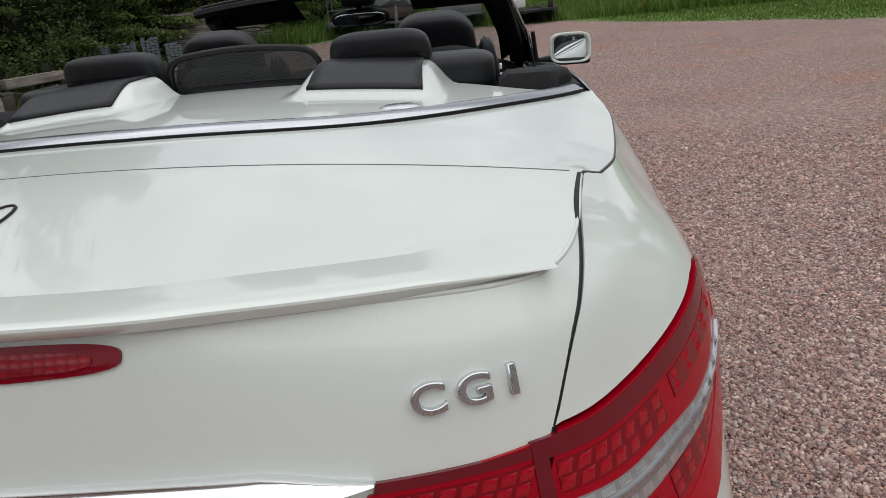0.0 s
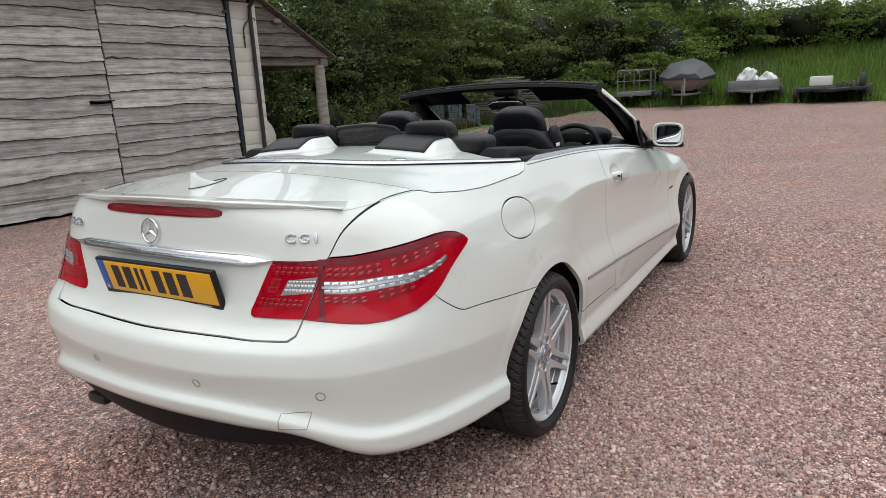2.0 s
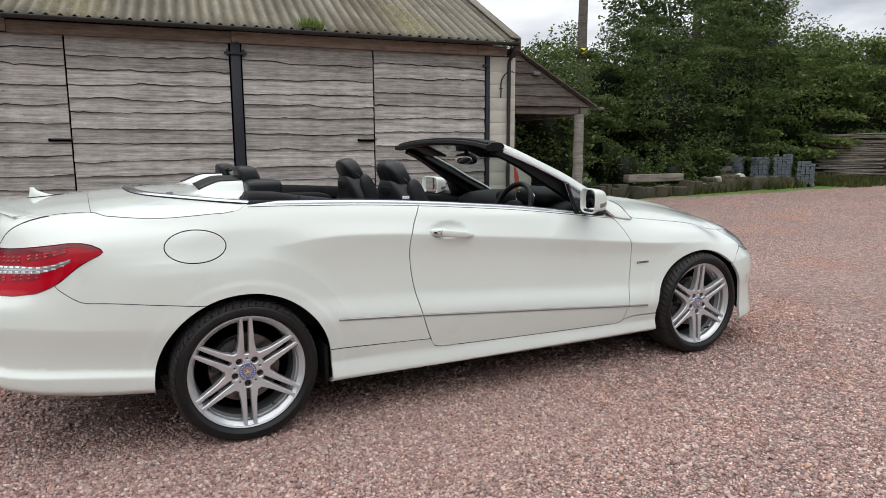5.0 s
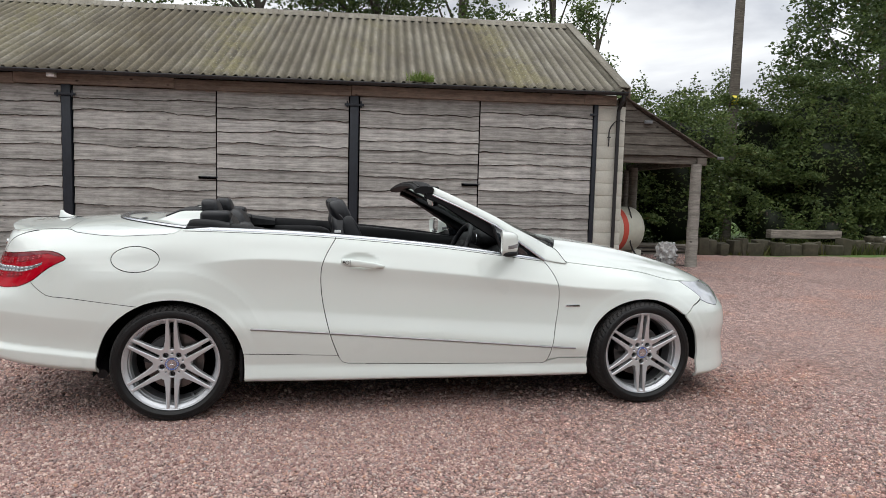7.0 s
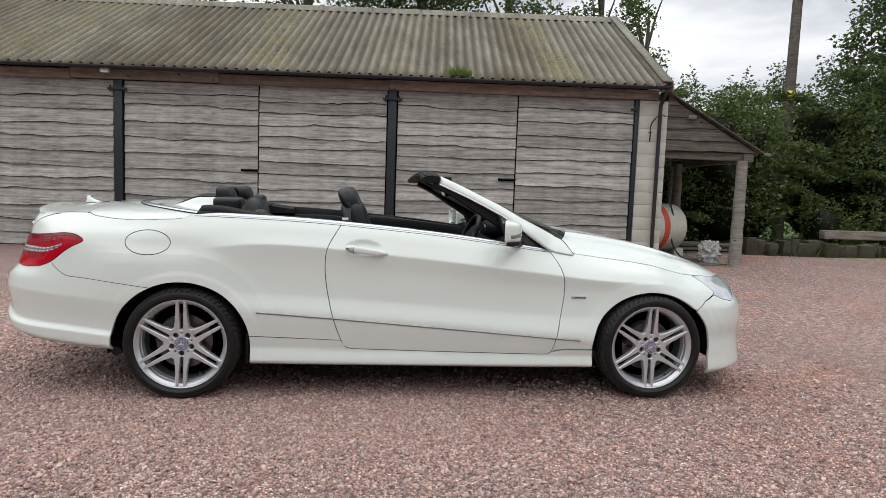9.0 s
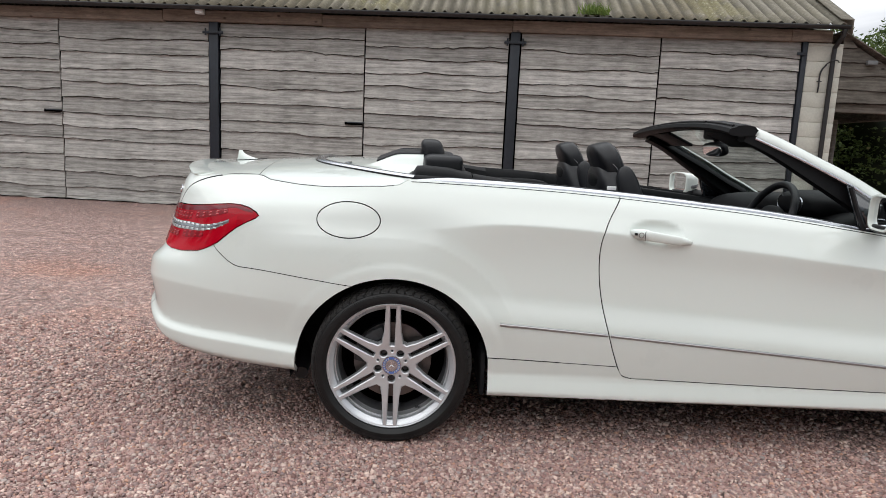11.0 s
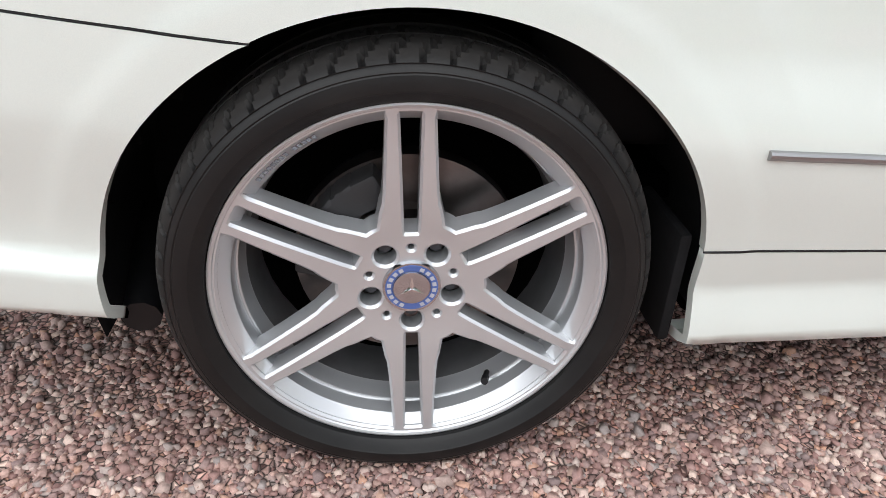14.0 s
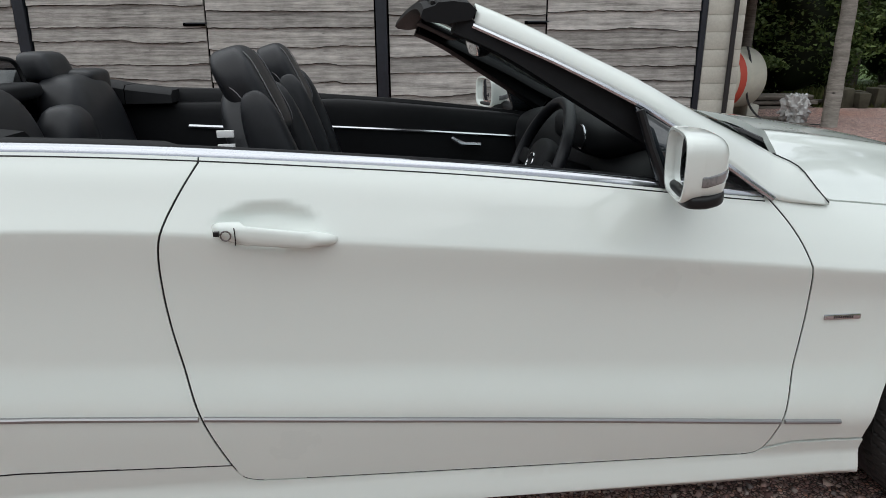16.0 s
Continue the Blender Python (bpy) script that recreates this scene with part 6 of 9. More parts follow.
def tonneau_edge(s0, s1, n=70):
    """The line between quarter panel and roof cover: it drops over the shoulder at the cover's rear corner."""
    out = []
    for s in np.linspace(s0, s1, n):
        x = float(PLAN_S(np.array(s))[0])
        out.append((float(s), z_top(s) - float(cover_dip(x))))
    return out


def make_panels():
    for ln in (DOOR_REAR, DOOR_FRONT):
        seal(ln, r=0.0021)
    seal(SEAM, r=0.0016, deep=0.0026)
    seal(GAP_LINE, r=0.0034, deep=0.003)
    seal(SILL_LINE, r=0.0018, deep=0.0008)
    seal(FLAP, True, 0.0022)
    seal(LAMP_GAP, r=0.0030, deep=0.001)
    seal(DOOR_FOOT, r=0.002)
    # rear quarter
    line = tonneau_edge(S_DR, GAP_LINE[0][0], 120) + GAP_LINE[1:] + LAMP_TOP + LAMP_LOW[:K_SEAM] + SEAM + arch(0, 115.3, 8.5)[1:] + SILL_LINE[:-1] + DOOR_REAR[:-5][::-1]
    skin_panel("quarter_panel", line, WHITE, CAR, holes=[FLAP], mirror=True, lines=CREASE, step=0.013)
    skin_panel("fuel_flap", FLAP, WHITE, CAR, "oval white fuel filler flap", step=0.02)
    skin_panel("flap_panel", FLAP, WHITE, CAR, step=0.02)[0].scale = (1, -1, 1)
    # doors
    line = top_line(S_DF, S_DR, 60) + DOOR_REAR + DOOR_FOOT + DOOR_FRONT
    skin_panel("door", line, WHITE, CAR, mirror=True, step=0.014, lines=CREASE)
    # sill
    s_f = sx(2.388, 0.27)
    line = SILL_LINE + DOOR_REAR[-5:] + DOOR_FOOT + DOOR_FRONT[:5] + on_side([(2.20, 0.302), (2.384, 0.300)]) + low_line(s_f, S_ARCH_F, 60) + on_side([(0.377, 0.28)])
    skin_panel("sill", line, WHITE, CAR, mirror=True)
    # front wing
    seam = on_side([(3.035, 0.552), (3.10, 0.606), (3.165, 0.637)])
    lamp = on_side([(3.185, 0.652), (3.13, 0.704), (3.085, 0.738)])
    s_m = sx(3.07, 0.75)
    line = DOOR_FRONT[5:] + top_line(S_DF, s_m, 60)[1:] + lamp[::-1] + seam[::-1] + arch(2.755, 43, 177, 0.376, 0.338)[1:] + on_side([(2.379, 0.305), (2.20, 0.306)])
    skin_panel("front_wing", line, WHITE, CAR, mirror=True, lines=CREASE, step=0.015)
    # front bumper, its two halves in one mesh
    s_b = sx(3.128, 0.25)
    lamp_low = on_side([(3.175, 0.638), (3.24, 0.612), (3.31, 0.597)]) + [(sx(3.36, 0.61), 0.61), (sx(3.39, 0.66), 0.66)]
    line = seam[:1] + seam[1:2] + lamp_low + [(sx(3.39, 0.70), z_top(sx(3.39, 0.70)))] + top_line(sx(3.39, 0.70) + 0.02, S_END, 20) + low_line(S_END, s_b, 40) + arch(2.755, -8, 43, 0.376, 0.338)[:-1]
    skin_panel("front_bumper", line, WHITE, CAR, join=True)
    # headlights
    line = lamp + top_line(s_m, sx(3.39, 0.70), 20)[1:] + lamp_low[::-1] + seam[2:]
    skin_panel("headlight", line, HEADLENS, CAR, "clear headlight lens", mirror=True, out=0.002)
    # rear bumper
    side = SEAM[::-1] + LAMP_LOW[K_SEAM + 1:] + on_rear([(-0.543, 0.702), (-0.528, 0.690), (-0.42, 0.685), (-0.25, 0.682)])
    top = side + [(0.0, 0.680)] + flipped(side)
    right_arch = arch(0, 188, 115.3)
    low = low_line(-S_ARCH_R, S_ARCH_R, 120)
    line = top + flipped(right_arch)[1:-1] + low + right_arch[:-1]
    skin_panel("rear_bumper", line, WHITE, CAR, "white rear bumper with parking sensors", gap=0.0012, step=0.014, lines=RIDGE + SHELF)
    # boot lid: its rear face
    lens_in = on_rear([(-0.392, 0.735), (-0.380, 0.741), (-0.378, 0.757), (-0.438, 0.882), (-0.52, 0.892)])
    gap = GAP_LINE[::-1]
    face = on_rear([(0.0, 0.6815), (-0.25, 0.6835), (-0.42, 0.6865), (-0.522, 0.692), (-0.539, 0.704), (-0.546, 0.741)])
    inner = LAMP_GAP[1:-1]
    right = face[1:] + inner + gap
    line = [face[0]] + right + top_line(right[-1][0], 0.0, 40)[1:]
    line += flipped(right + top_line(right[-1][0], 0.0, 40)[1:])[1:]
    boot = skin_panel("boot_lid", line, WHITE, CAR, "white boot lid with a small spoiler lip", gap=0.001)[0]
    return boot, lens_in


def deck_z(x, y):
    zc = pchip([-1.0, -0.946, -0.80, -0.57, -0.35, -0.17, 0.10, 0.4], [1.040, 1.048, 1.058, 1.078, 1.093, 1.099, 1.102, 1.10], x)
    k = np.interp(x, [-0.95, -0.56, -0.35, 0.1], [0.10, 0.110, 0.128, 0.108])
    return zc - k * y * y


def hood_z(x, y):
    zc = pchip([2.0, 2.25, 2.42, 2.8, 3.15, 3.33, 3.44, 3.5], [1.02, 1.0, 0.985, 0.926, 0.843, 0.788, 0.736, 0.70], x)
    k = np.interp(x, [2.2, 2.45, 2.76, 3.05, 3.3, 3.45], [0.175, 0.20, 0.19, 0.19, 0.13, 0.03])
    bulge = 0.012 * np.exp(-((np.abs(y) - 0.36 + 0.05 * (x - 2.4)) / 0.05) ** 2) * np.clip((3.35 - x) / 0.4, 0, 1)
    return zc - k * y * y + bulge


def rim(s0, s1, n=40):
    s = np.linspace(s0, s1, n)
    return [tuple(p) for p in skin(s, np.array([z_top(a) for a in s]))]


def mirror_line(line):
    return [(x, -y, z) for x, y, z in line][::-1]


BAND = smooth([(-0.415, 0.0), (-0.405, -0.16), (-0.368, -0.33), (-0.300, -0.44), (-0.205, -0.54), (-0.100, -0.63), (-0.02, -0.69), (0.055, -0.738)], 8)


def make_tops():
    sE = GAP_LINE[0][0]
    r = rim(0.0, sE, 60)
    front = [(-0.560 - 0.018 * (1 - (y / 0.65) ** 2), y, float(deck_z(np.array(-0.57), np.array(y)))) for y in np.linspace(-0.645, 0.645, 40)]
    line = r + front + mirror_line(r)[:-1]
    top_panel("boot_top", line, deck_z, WHITE, CAR, gap=0.0003)
    bm = bmesh.new()
    tube(bm, [(x, y, z - 0.0020) for x, y, z in mirror_line(r)[:-1] + r], 0.0028, 8)
    part("boot_edge", bm, WHITE, CAR, "rounded white edge of the boot lid", 80)
    # tonneau cover panel behind the chrome band
    sB = sx(0.05, 1.02)
    edge = tonneau_edge(sE, sB, 60)
    side = [tuple(p) for p in skin(np.array([a for a, _ in edge]), np.array([b for _, b in edge]))]
    lines = [front]
    for sgn in (1, -1):
        lines.append([(x, y * sgn, z) for x, y, z in side[:-6]])
    # dark tubes put the shade of the deck's shut lines into colour
    for ln in lines:
        bm = bmesh.new()
        tube(bm, [(x, y, z - 0.0008) for x, y, z in ln], 0.0017, 6)
        part("shut_shade", bm, JOINT, CAR, "dark tube in a shut line, shade put in as colour", 60)
    band = [(x, y, float(deck_z(np.array(x), np.array(y)))) for x, y in BAND]
    bh = band[::-1][1:]
    line = side + bh + mirror_line(bh)[1:] + mirror_line(side) + front[::-1][1:-1]
    top_panel("tonneau_cover", line, deck_z, WHITE, CAR, "white folding roof cover panel", gap=0.0010)
    # raised deck with two humps behind the rear headrests
    def hump_z(x, y):
        z = deck_z(x, y)
        u = np.clip((x + 0.170) / 0.17, 0, 1)
        h = 0.048 * u * u * (3 - 2 * u)
        v = np.clip((0.165 - np.abs(np.abs(y) - 0.31)) / 0.060, 0, 1)
        return z + h * v * v * (3 - 2 * v)

    def deck_front(y):
        k = min(1.0, max(0.0, (abs(y) - 0.44) / 0.2))
        return 0.095 - 0.055 * k * k * (3 - 2 * k)

    bx = [(x, y, float(deck_z(np.array(x), np.array(y)))) for x, y in [(x + 0.026, y * 0.965) for x, y in BAND]]
    fr = [(deck_front(y), y, float(hump_z(np.array(deck_front(y)), np.array(y)))) for y in np.linspace(0.66, -0.66, 110)]
    line = [p for p in bx if p[0] < 0.02]
    line = mirror_line(line)[:-1] + line + [(0.038, -0.695, 1.037)] + fr[::-1] + [(0.038, 0.695, 1.037)]
    top_panel("rear_deck", line, hump_z, WHITE, CAR, "white rear deck with twin headrest humps", step=0.016, flange=0.06)
    for y in (-0.31, 0.31):
        n = 12
        bm = bmesh.new()
        rows = []
        for i in range(n + 1):
            x = -0.112 + (0.092 + 0.112) * i / n
            w = 0.112 - 0.014 * i / n
            z = hump_z(np.full(9, x), y + np.linspace(-w, w, 9)) + 0.006
            rows.append([bm.verts.new((x, yy, zz)) for yy, zz in zip(y + np.linspace(-w, w, 9), z)])
        for a, b in zip(rows[:-1], rows[1:]):
            for k in range(8):
                bm.faces.new((a[k], a[k + 1], b[k + 1], b[k]))
        ob = part("hump_pad", bm, LEATHER, CAR, "black leather pad behind the headrest")
        ob.modifiers.new("thickness", "SOLIDIFY").thickness = 0.010
    # bonnet
    s0, s1 = sx(2.29, 0.86), S_END
    r = rim(s0, s1, 80)
    rear = [(2.18 + 0.21 * (1 - (y / 0.69) ** 2), y, float(hood_z(np.array(2.18 + 0.21 * (1 - (y / 0.69) ** 2)), np.array(y)))) for y in np.linspace(0.69, -0.69, 40)]
    line = r + mirror_line(r)[1:] + rear
    top_panel("bonnet", line, hood_z, WHITE, CAR, "white bonnet with two soft ridges", step=0.03, flange=0.02)
    # spoiler lip: its rear edge runs straighter than the rim of the boot
    bm = bmesh.new()
    ys = np.linspace(0.606, -0.606, 81)
    xs = -pchip([0.0, 0.10, 0.18, 0.26, 0.34, 0.43, 0.52, 0.61], [0.984, 0.982, 0.976, 0.965, 0.946, 0.920, 0.884, 0.838], np.abs(ys))
    prof = [(-0.085, -0.003), (-0.060, 0.0008), (-0.030, 0.0052), (-0.010, 0.0080), (-0.004, 0.0080), (-0.0005, 0.0066), (0.0, 0.0044), (-0.006, -0.0046), (-0.014, -0.0095), (-0.030, -0.0160), (-0.05, -0.030)]
    rows = []
    for i, (x, y) in enumerate(zip(xs, ys)):
        a, b = max(0, i - 1), min(len(xs) - 1, i + 1)
        o = Vector((ys[b] - ys[a], -(xs[b] - xs[a]), 0)).normalized()
        k = min(1.0, 0.30 + (0.606 - abs(y)) / 0.16)
        base = float(deck_z(np.array(max(x, -0.955)), np.array(y)))
        rows.append([])
        for u, h in prof:
            q = Vector((x, y, 0)) + o * u
            rise = float(deck_z(np.array(max(q.x, -0.955)), np.array(q.y))) if u < -0.009 and h > -0.004 else base
            rows[-1].append(bm.verts.new((q.x, q.y, rise + h * k)))
    for a, b in zip(rows[:-1], rows[1:]):
        for k in range(len(prof) - 1):
            bm.faces.new((a[k], a[k + 1], b[k + 1], b[k]))
    bm.faces.new(rows[0])
    bm.faces.new(rows[-1][::-1])
    bmesh.ops.recalc_face_normals(bm, faces=bm.faces[:])
    part("spoiler", bm, WHITE, CAR, "slim white spoiler lip", 28)


BOOT, LENS_IN = make_panels()
make_tops()


def core():
    """Dark shell that puts the gaps' shade behind the panels; wheel housings and underside."""
    bm = bmesh.new()
    s = np.linspace(-S_END, S_END, 220)
    rows = []
    for v in np.linspace(0, 1, 26):
        lo, hi = np.interp(np.abs(s), SKIN_S, SKIN_L[0]), np.interp(np.abs(s), SKIN_S, SKIN_L[-1]) - 0.004 - 2.0 * cover_dip(PLAN_S(np.abs(s))[:, 0])
        rows.append([bm.verts.new(p) for p in skin(s, lo + (hi - lo) * v, -0.0145)])
    for a, b in zip(rows[:-1], rows[1:]):
        for k in range(len(s) - 1):
            c = (a[k].co + a[k + 1].co + b[k].co) / 3
            if not any(((c.x - wx) / 0.40) ** 2 + ((c.z - 0.315) / 0.36) ** 2 < 1 and abs(c.y) > 0.5 for wx in (0.0, 2.755)):
                bm.faces.new((a[k], a[k + 1], b[k + 1], b[k]))
    part("inner_shell", bm, DARK, CAR, "near-black sheet behind the shut lines, shade as colour")
    for wx in (0.0, 2.755):
        for sgn in (-1, 1):
            bm = bmesh.new()
            for y0, y1 in ((0.54, 0.845),):
                a = [bm.verts.new((wx + 0.40 * math.cos(t), sgn * y0, 0.315 + 0.362 * math.sin(t))) for t in np.linspace(-0.17, math.pi + 0.17, 34)]
                b = [bm.verts.new((wx + 0.40 * math.cos(t), sgn * y1, 0.315 + 0.362 * math.sin(t))) for t in np.linspace(-0.17, math.pi + 0.17, 34)]
                for k in range(33):
                    bm.faces.new((a[k], a[k + 1], b[k + 1], b[k]))
                bm.faces.new(a)
            part("wheel_housing", bm, LINER, CAR, "black wheel arch liner")
    for x0, x1 in ((-0.405, -0.335), (2.36, 2.43)):
        for sgn in (-1, 1):
            bm = bmesh.new()
            tube(bm, [((x0 + x1) / 2 - 0.02, sgn * 0.60, 0.30), ((x0 + x1) / 2, sgn * 0.70, 0.275), ((x0 + x1) / 2 + 0.012, sgn * 0.815, 0.262)], [0.035, 0.032, 0.026], 10)
            part("liner_tab", bm, BLACK, CAR, "rounded black foot of the arch liner", 60)
    for sgn in (-1, 1):
        bm = bmesh.new()
        box(bm, (0.350, min(sgn * 0.56, sgn * 0.846), 0.205), (0.368, max(sgn * 0.56, sgn * 0.846), 0.380), 0.006, None)
        part("liner_end", bm, LINER, CAR, "black end of the arch liner")
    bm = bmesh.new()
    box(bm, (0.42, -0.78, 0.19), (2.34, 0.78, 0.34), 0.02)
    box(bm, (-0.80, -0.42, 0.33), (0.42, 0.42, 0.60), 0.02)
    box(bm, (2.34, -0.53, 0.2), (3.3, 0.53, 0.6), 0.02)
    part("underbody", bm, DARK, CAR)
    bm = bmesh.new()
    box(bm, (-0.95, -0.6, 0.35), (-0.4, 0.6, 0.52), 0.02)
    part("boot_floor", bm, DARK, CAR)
    # dark sheet added under the deck so that its gaps read black
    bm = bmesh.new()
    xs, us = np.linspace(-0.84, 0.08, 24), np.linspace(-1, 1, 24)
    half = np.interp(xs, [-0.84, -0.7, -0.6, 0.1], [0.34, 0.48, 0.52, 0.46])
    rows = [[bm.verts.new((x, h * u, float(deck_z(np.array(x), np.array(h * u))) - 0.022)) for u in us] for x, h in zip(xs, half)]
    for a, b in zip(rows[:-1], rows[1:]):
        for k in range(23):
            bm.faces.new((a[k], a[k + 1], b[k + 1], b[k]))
    part("deck_dark_sheet", bm, DARK, CAR, "dark sheet added below the deck panels to blacken the gaps")


core()


# ---- wheels ----
BOLT = plain("dark_bolt_steel", (0.07, 0.07, 0.075), 0.4, 0.8)


def make_wheel():
    """A wheel lying in x and y, its outer face towards z."""
    wheel = new("wheel")
    bm = bmesh.new()
    prof = [(0.236, -0.100), (0.250, -0.114), (0.285, -0.121), (0.304, -0.114), (0.313, -0.100), (0.3165, -0.075), (0.3180, -0.034), (0.311, -0.032), (0.311, -0.024), (0.3185, -0.022),
            (0.3185, 0.022), (0.311, 0.024), (0.311, 0.032), (0.3182, 0.034), (0.3180, 0.050), (0.3174, 0.062), (0.3172, 0.064), (0.3148, 0.0645), (0.3148, 0.0665), (0.3168, 0.067), (0.3155, 0.078), (0.3130, 0.089), (0.3095, 0.098), (0.3055, 0.1050), (0.3015, 0.1098),
            (0.2985, 0.1125), (0.2970, 0.1120), (0.2955, 0.1142), (0.2900, 0.1175), (0.2885, 0.1170), (0.2870, 0.1185), (0.2780, 0.1205), (0.2700, 0.1200), (0.2680, 0.1180), (0.2600, 0.1130), (0.2545, 0.1060), (0.2538, 0.0960), (0.236, 0.055)]
    seg, n = 480, len(prof)
    vs = lathe(bm, prof, seg)
    # slanted cuts across the shoulder
    for i, (r, z) in enumerate(prof):
        if 0.067 <= z <= 0.1105 and r > 0.3:
            for k in range(0, seg, 8):
                v = vs[((k + int((z - 0.067) / 0.0075)) % seg) * n + i]
                f = (r - (0.0085 if z < 0.099 else 0.006 if z < 0.106 else 0.002)) / r
                v.co.x, v.co.y, v.co.z = v.co.x * f, v.co.y * f, v.co.z - (0.004 if z > 0.09 else 0)
        if 0.034 <= z <= 0.0625:
            for k in range(4, seg, 8):
                v = vs[((k - int((z - 0.034) / 0.008)) % seg) * n + i]
                f = (r - 0.006) / r
                v.co.x, v.co.y = v.co.x * f, v.co.y * f
    part("tyre", bm, RUBBER, wheel, "black low-profile tyre", 30)
    # rim: narrow bright lip, sloping band between the spokes, stepped well behind them
    bm = bmesh.new()
    lathe(bm, [(0.2495, 0.0945), (0.2530, 0.0980), (0.2525, 0.1008), (0.2500, 0.1015), (0.2472, 0.1000), (0.2455, 0.0968), (0.2440, 0.0950), (0.2300, 0.0825), (0.2275, 0.0785), (0.2268, 0.0560),
               (0.2250, 0.0535), (0.2228, 0.0530), (0.2215, 0.0490), (0.2200, 0.0300), (0.2170, 0.0240)], 120)
    part("rim", bm, ALLOY, wheel, "silver twin-spoke alloy rim", 28)
    bm = bmesh.new()
    lathe(bm, [(0.2170, 0.0240), (0.2140, 0.010), (0.2110, -0.095)], 96)
    part("barrel", bm, BARREL, wheel, "darker grey inside of the rim", 30)
    # spoked face
    circle = lambda r, cx=0.0, cy=0.0, k=96: [(cx + r * math.cos(a), cy + r * math.sin(a)) for a in np.linspace(0, math.tau, k, endpoint=False)]
    holes = []
    half = lambda r: float(np.interp(r, [0.100, 0.125, 0.17, 0.232], [0.0380, 0.0310, 0.0285, 0.0256]))
    for i in range(6):
        a = radians(90 + 60 * i)
        u, w = np.array([math.cos(a), math.sin(a)]), np.array([-math.sin(a), math.cos(a)])
        holes.append([tuple(u * r + w * h) for r, h in ((0.0750, -0.0085), (0.0775, -0.0112), (0.083, -0.0120), (0.150, -0.0134), (0.238, -0.0155), (0.2415, -0.0130), (0.2422, 0.0), (0.2415, 0.0130), (0.238, 0.0155), (0.150, 0.0134), (0.083, 0.0120), (0.0775, 0.0112), (0.0750, 0.0085))])
        b = radians(120 + 60 * i)
        ro = 0.2440
        th = math.asin(0.0256 / ro)
        a0, a1 = a + th, a + radians(60) - th
        arc = [(ro * math.cos(t), ro * math.sin(t)) for t in np.linspace(a0 + 0.010, a1 - 0.010, 20)]
        tip = [(0.0945 * math.cos(b + d), 0.0945 * math.sin(b + d)) for d in (0.10, 0.0, -0.10)]
        e0 = [tuple(u * r + w * half(r)) for r in (0.112, 0.122, 0.14, 0.18, 0.232)]
        u2, w2 = np.array([math.cos(a + radians(60)), math.sin(a + radians(60))]), np.array([-math.sin(a + radians(60)), math.cos(a + radians(60))])
        e1 = [tuple(u2 * r - w2 * half(r)) for r in (0.232, 0.18, 0.14, 0.122, 0.112)]
        holes.append(e0 + arc + e1 + tip[::-1] if np.dot(e1[-1], tip[-1]) > np.dot(e1[-1], tip[0]) else e0 + arc + e1 + tip)
    for i in range(5):
        a = radians(126 + 72 * i)
        holes.append(circle(0.0178, 0.056 * math.cos(a), 0.056 * math.sin(a), 24))
        holes.append(circle(0.0078, 0.057 * math.cos(a + radians(36)), 0.057 * math.sin(a + radians(36)), 12))
    v, f, loops = trim(circle(0.2462, k=160), holes, 0.008)
    r = np.hypot(v[:, 0], v[:, 1])

    def zr(r):
        return pchip([0, 0.04, 0.07, 0.10, 0.13, 0.17, 0.21, 0.235, 0.247], [0.079, 0.079, 0.0805, 0.0850, 0.0885, 0.0925, 0.0955, 0.0968, 0.0975], r)

    zz = zr(r)
    slope = (zr(r + 1e-3) - zr(r - 1e-3)) / 2e-3
    ux, uy = v[:, 0] / (r + 1e-9), v[:, 1] / (r + 1e-9)
    N = np.stack([-slope * ux, -slope * uy, np.ones(len(v))], -1)
    N /= np.linalg.norm(N, axis=1, keepdims=True)
    P = np.stack([v[:, 0], v[:, 1], zz], -1)
    shell("spokes", P, N, orient(P, N, f), loops, ALLOY, wheel, flange=0.030, bevel=0.0034)
    bm = bmesh.new()
    lathe(bm, [(0.0, 0.086), (0.024, 0.0862), (0.0245, 0.0850)], 32)
    cap = part("hub_cap", bm, SATIN, wheel, "silver hub cap with a blue ring")
    bm = bmesh.new()
    lathe(bm, [(0.0250, 0.0845), (0.034, 0.0850), (0.0345, 0.0840)], 48)
    part("cap_ring", bm, plain("blue_enamel", (0.10, 0.17, 0.46), 0.3, 0.2), cap, "blue enamel ring")
    bm = bmesh.new()
    for k in range(20):
        if k not in (4, 5, 14, 15):
            t = math.tau * (k + 0.5) / 20
            box(bm, (-0.0026, -0.0028, 0), (0.0026, 0.0028, 0.0006), 0, Matrix.Translation((0.0296 * math.cos(t), 0.0296 * math.sin(t), 0.0848)) @ Matrix.Rotation(t, 4, "Z"))
    part("ring_bars", bm, plain("pale_enamel", (0.55, 0.58, 0.62), 0.4, 0.3), cap, "small pale bars on the ring")
    bm = bmesh.new()
    lathe(bm, [(0.0345, 0.0845), (0.0375, 0.0850), (0.0385, 0.078)], 32)
    part("cap_rim", bm, SATIN, cap)
    bm = bmesh.new()
    star_points(bm, 0.021, 0.0868)
    part("cap_emblem", bm, CHROME, cap)
    for i in range(5):
        a = radians(126 + 72 * i)
        bm = bmesh.new()
        c = Vector((0.056 * math.cos(a), 0.056 * math.sin(a), 0))
        cyl(bm, c + Vector((0, 0, 0.045)), c + Vector((0, 0, 0.056)), 0.0085, seg=6)
        part("wheel_bolt", bm, BOLT, wheel, "recessed dark wheel bolt")
    bm = bmesh.new()
    lathe(bm, [(0.04, 0.028), (0.085, 0.028), (0.088, 0.012), (0.155, 0.012), (0.157, -0.012), (0.04, -0.012)], 64)
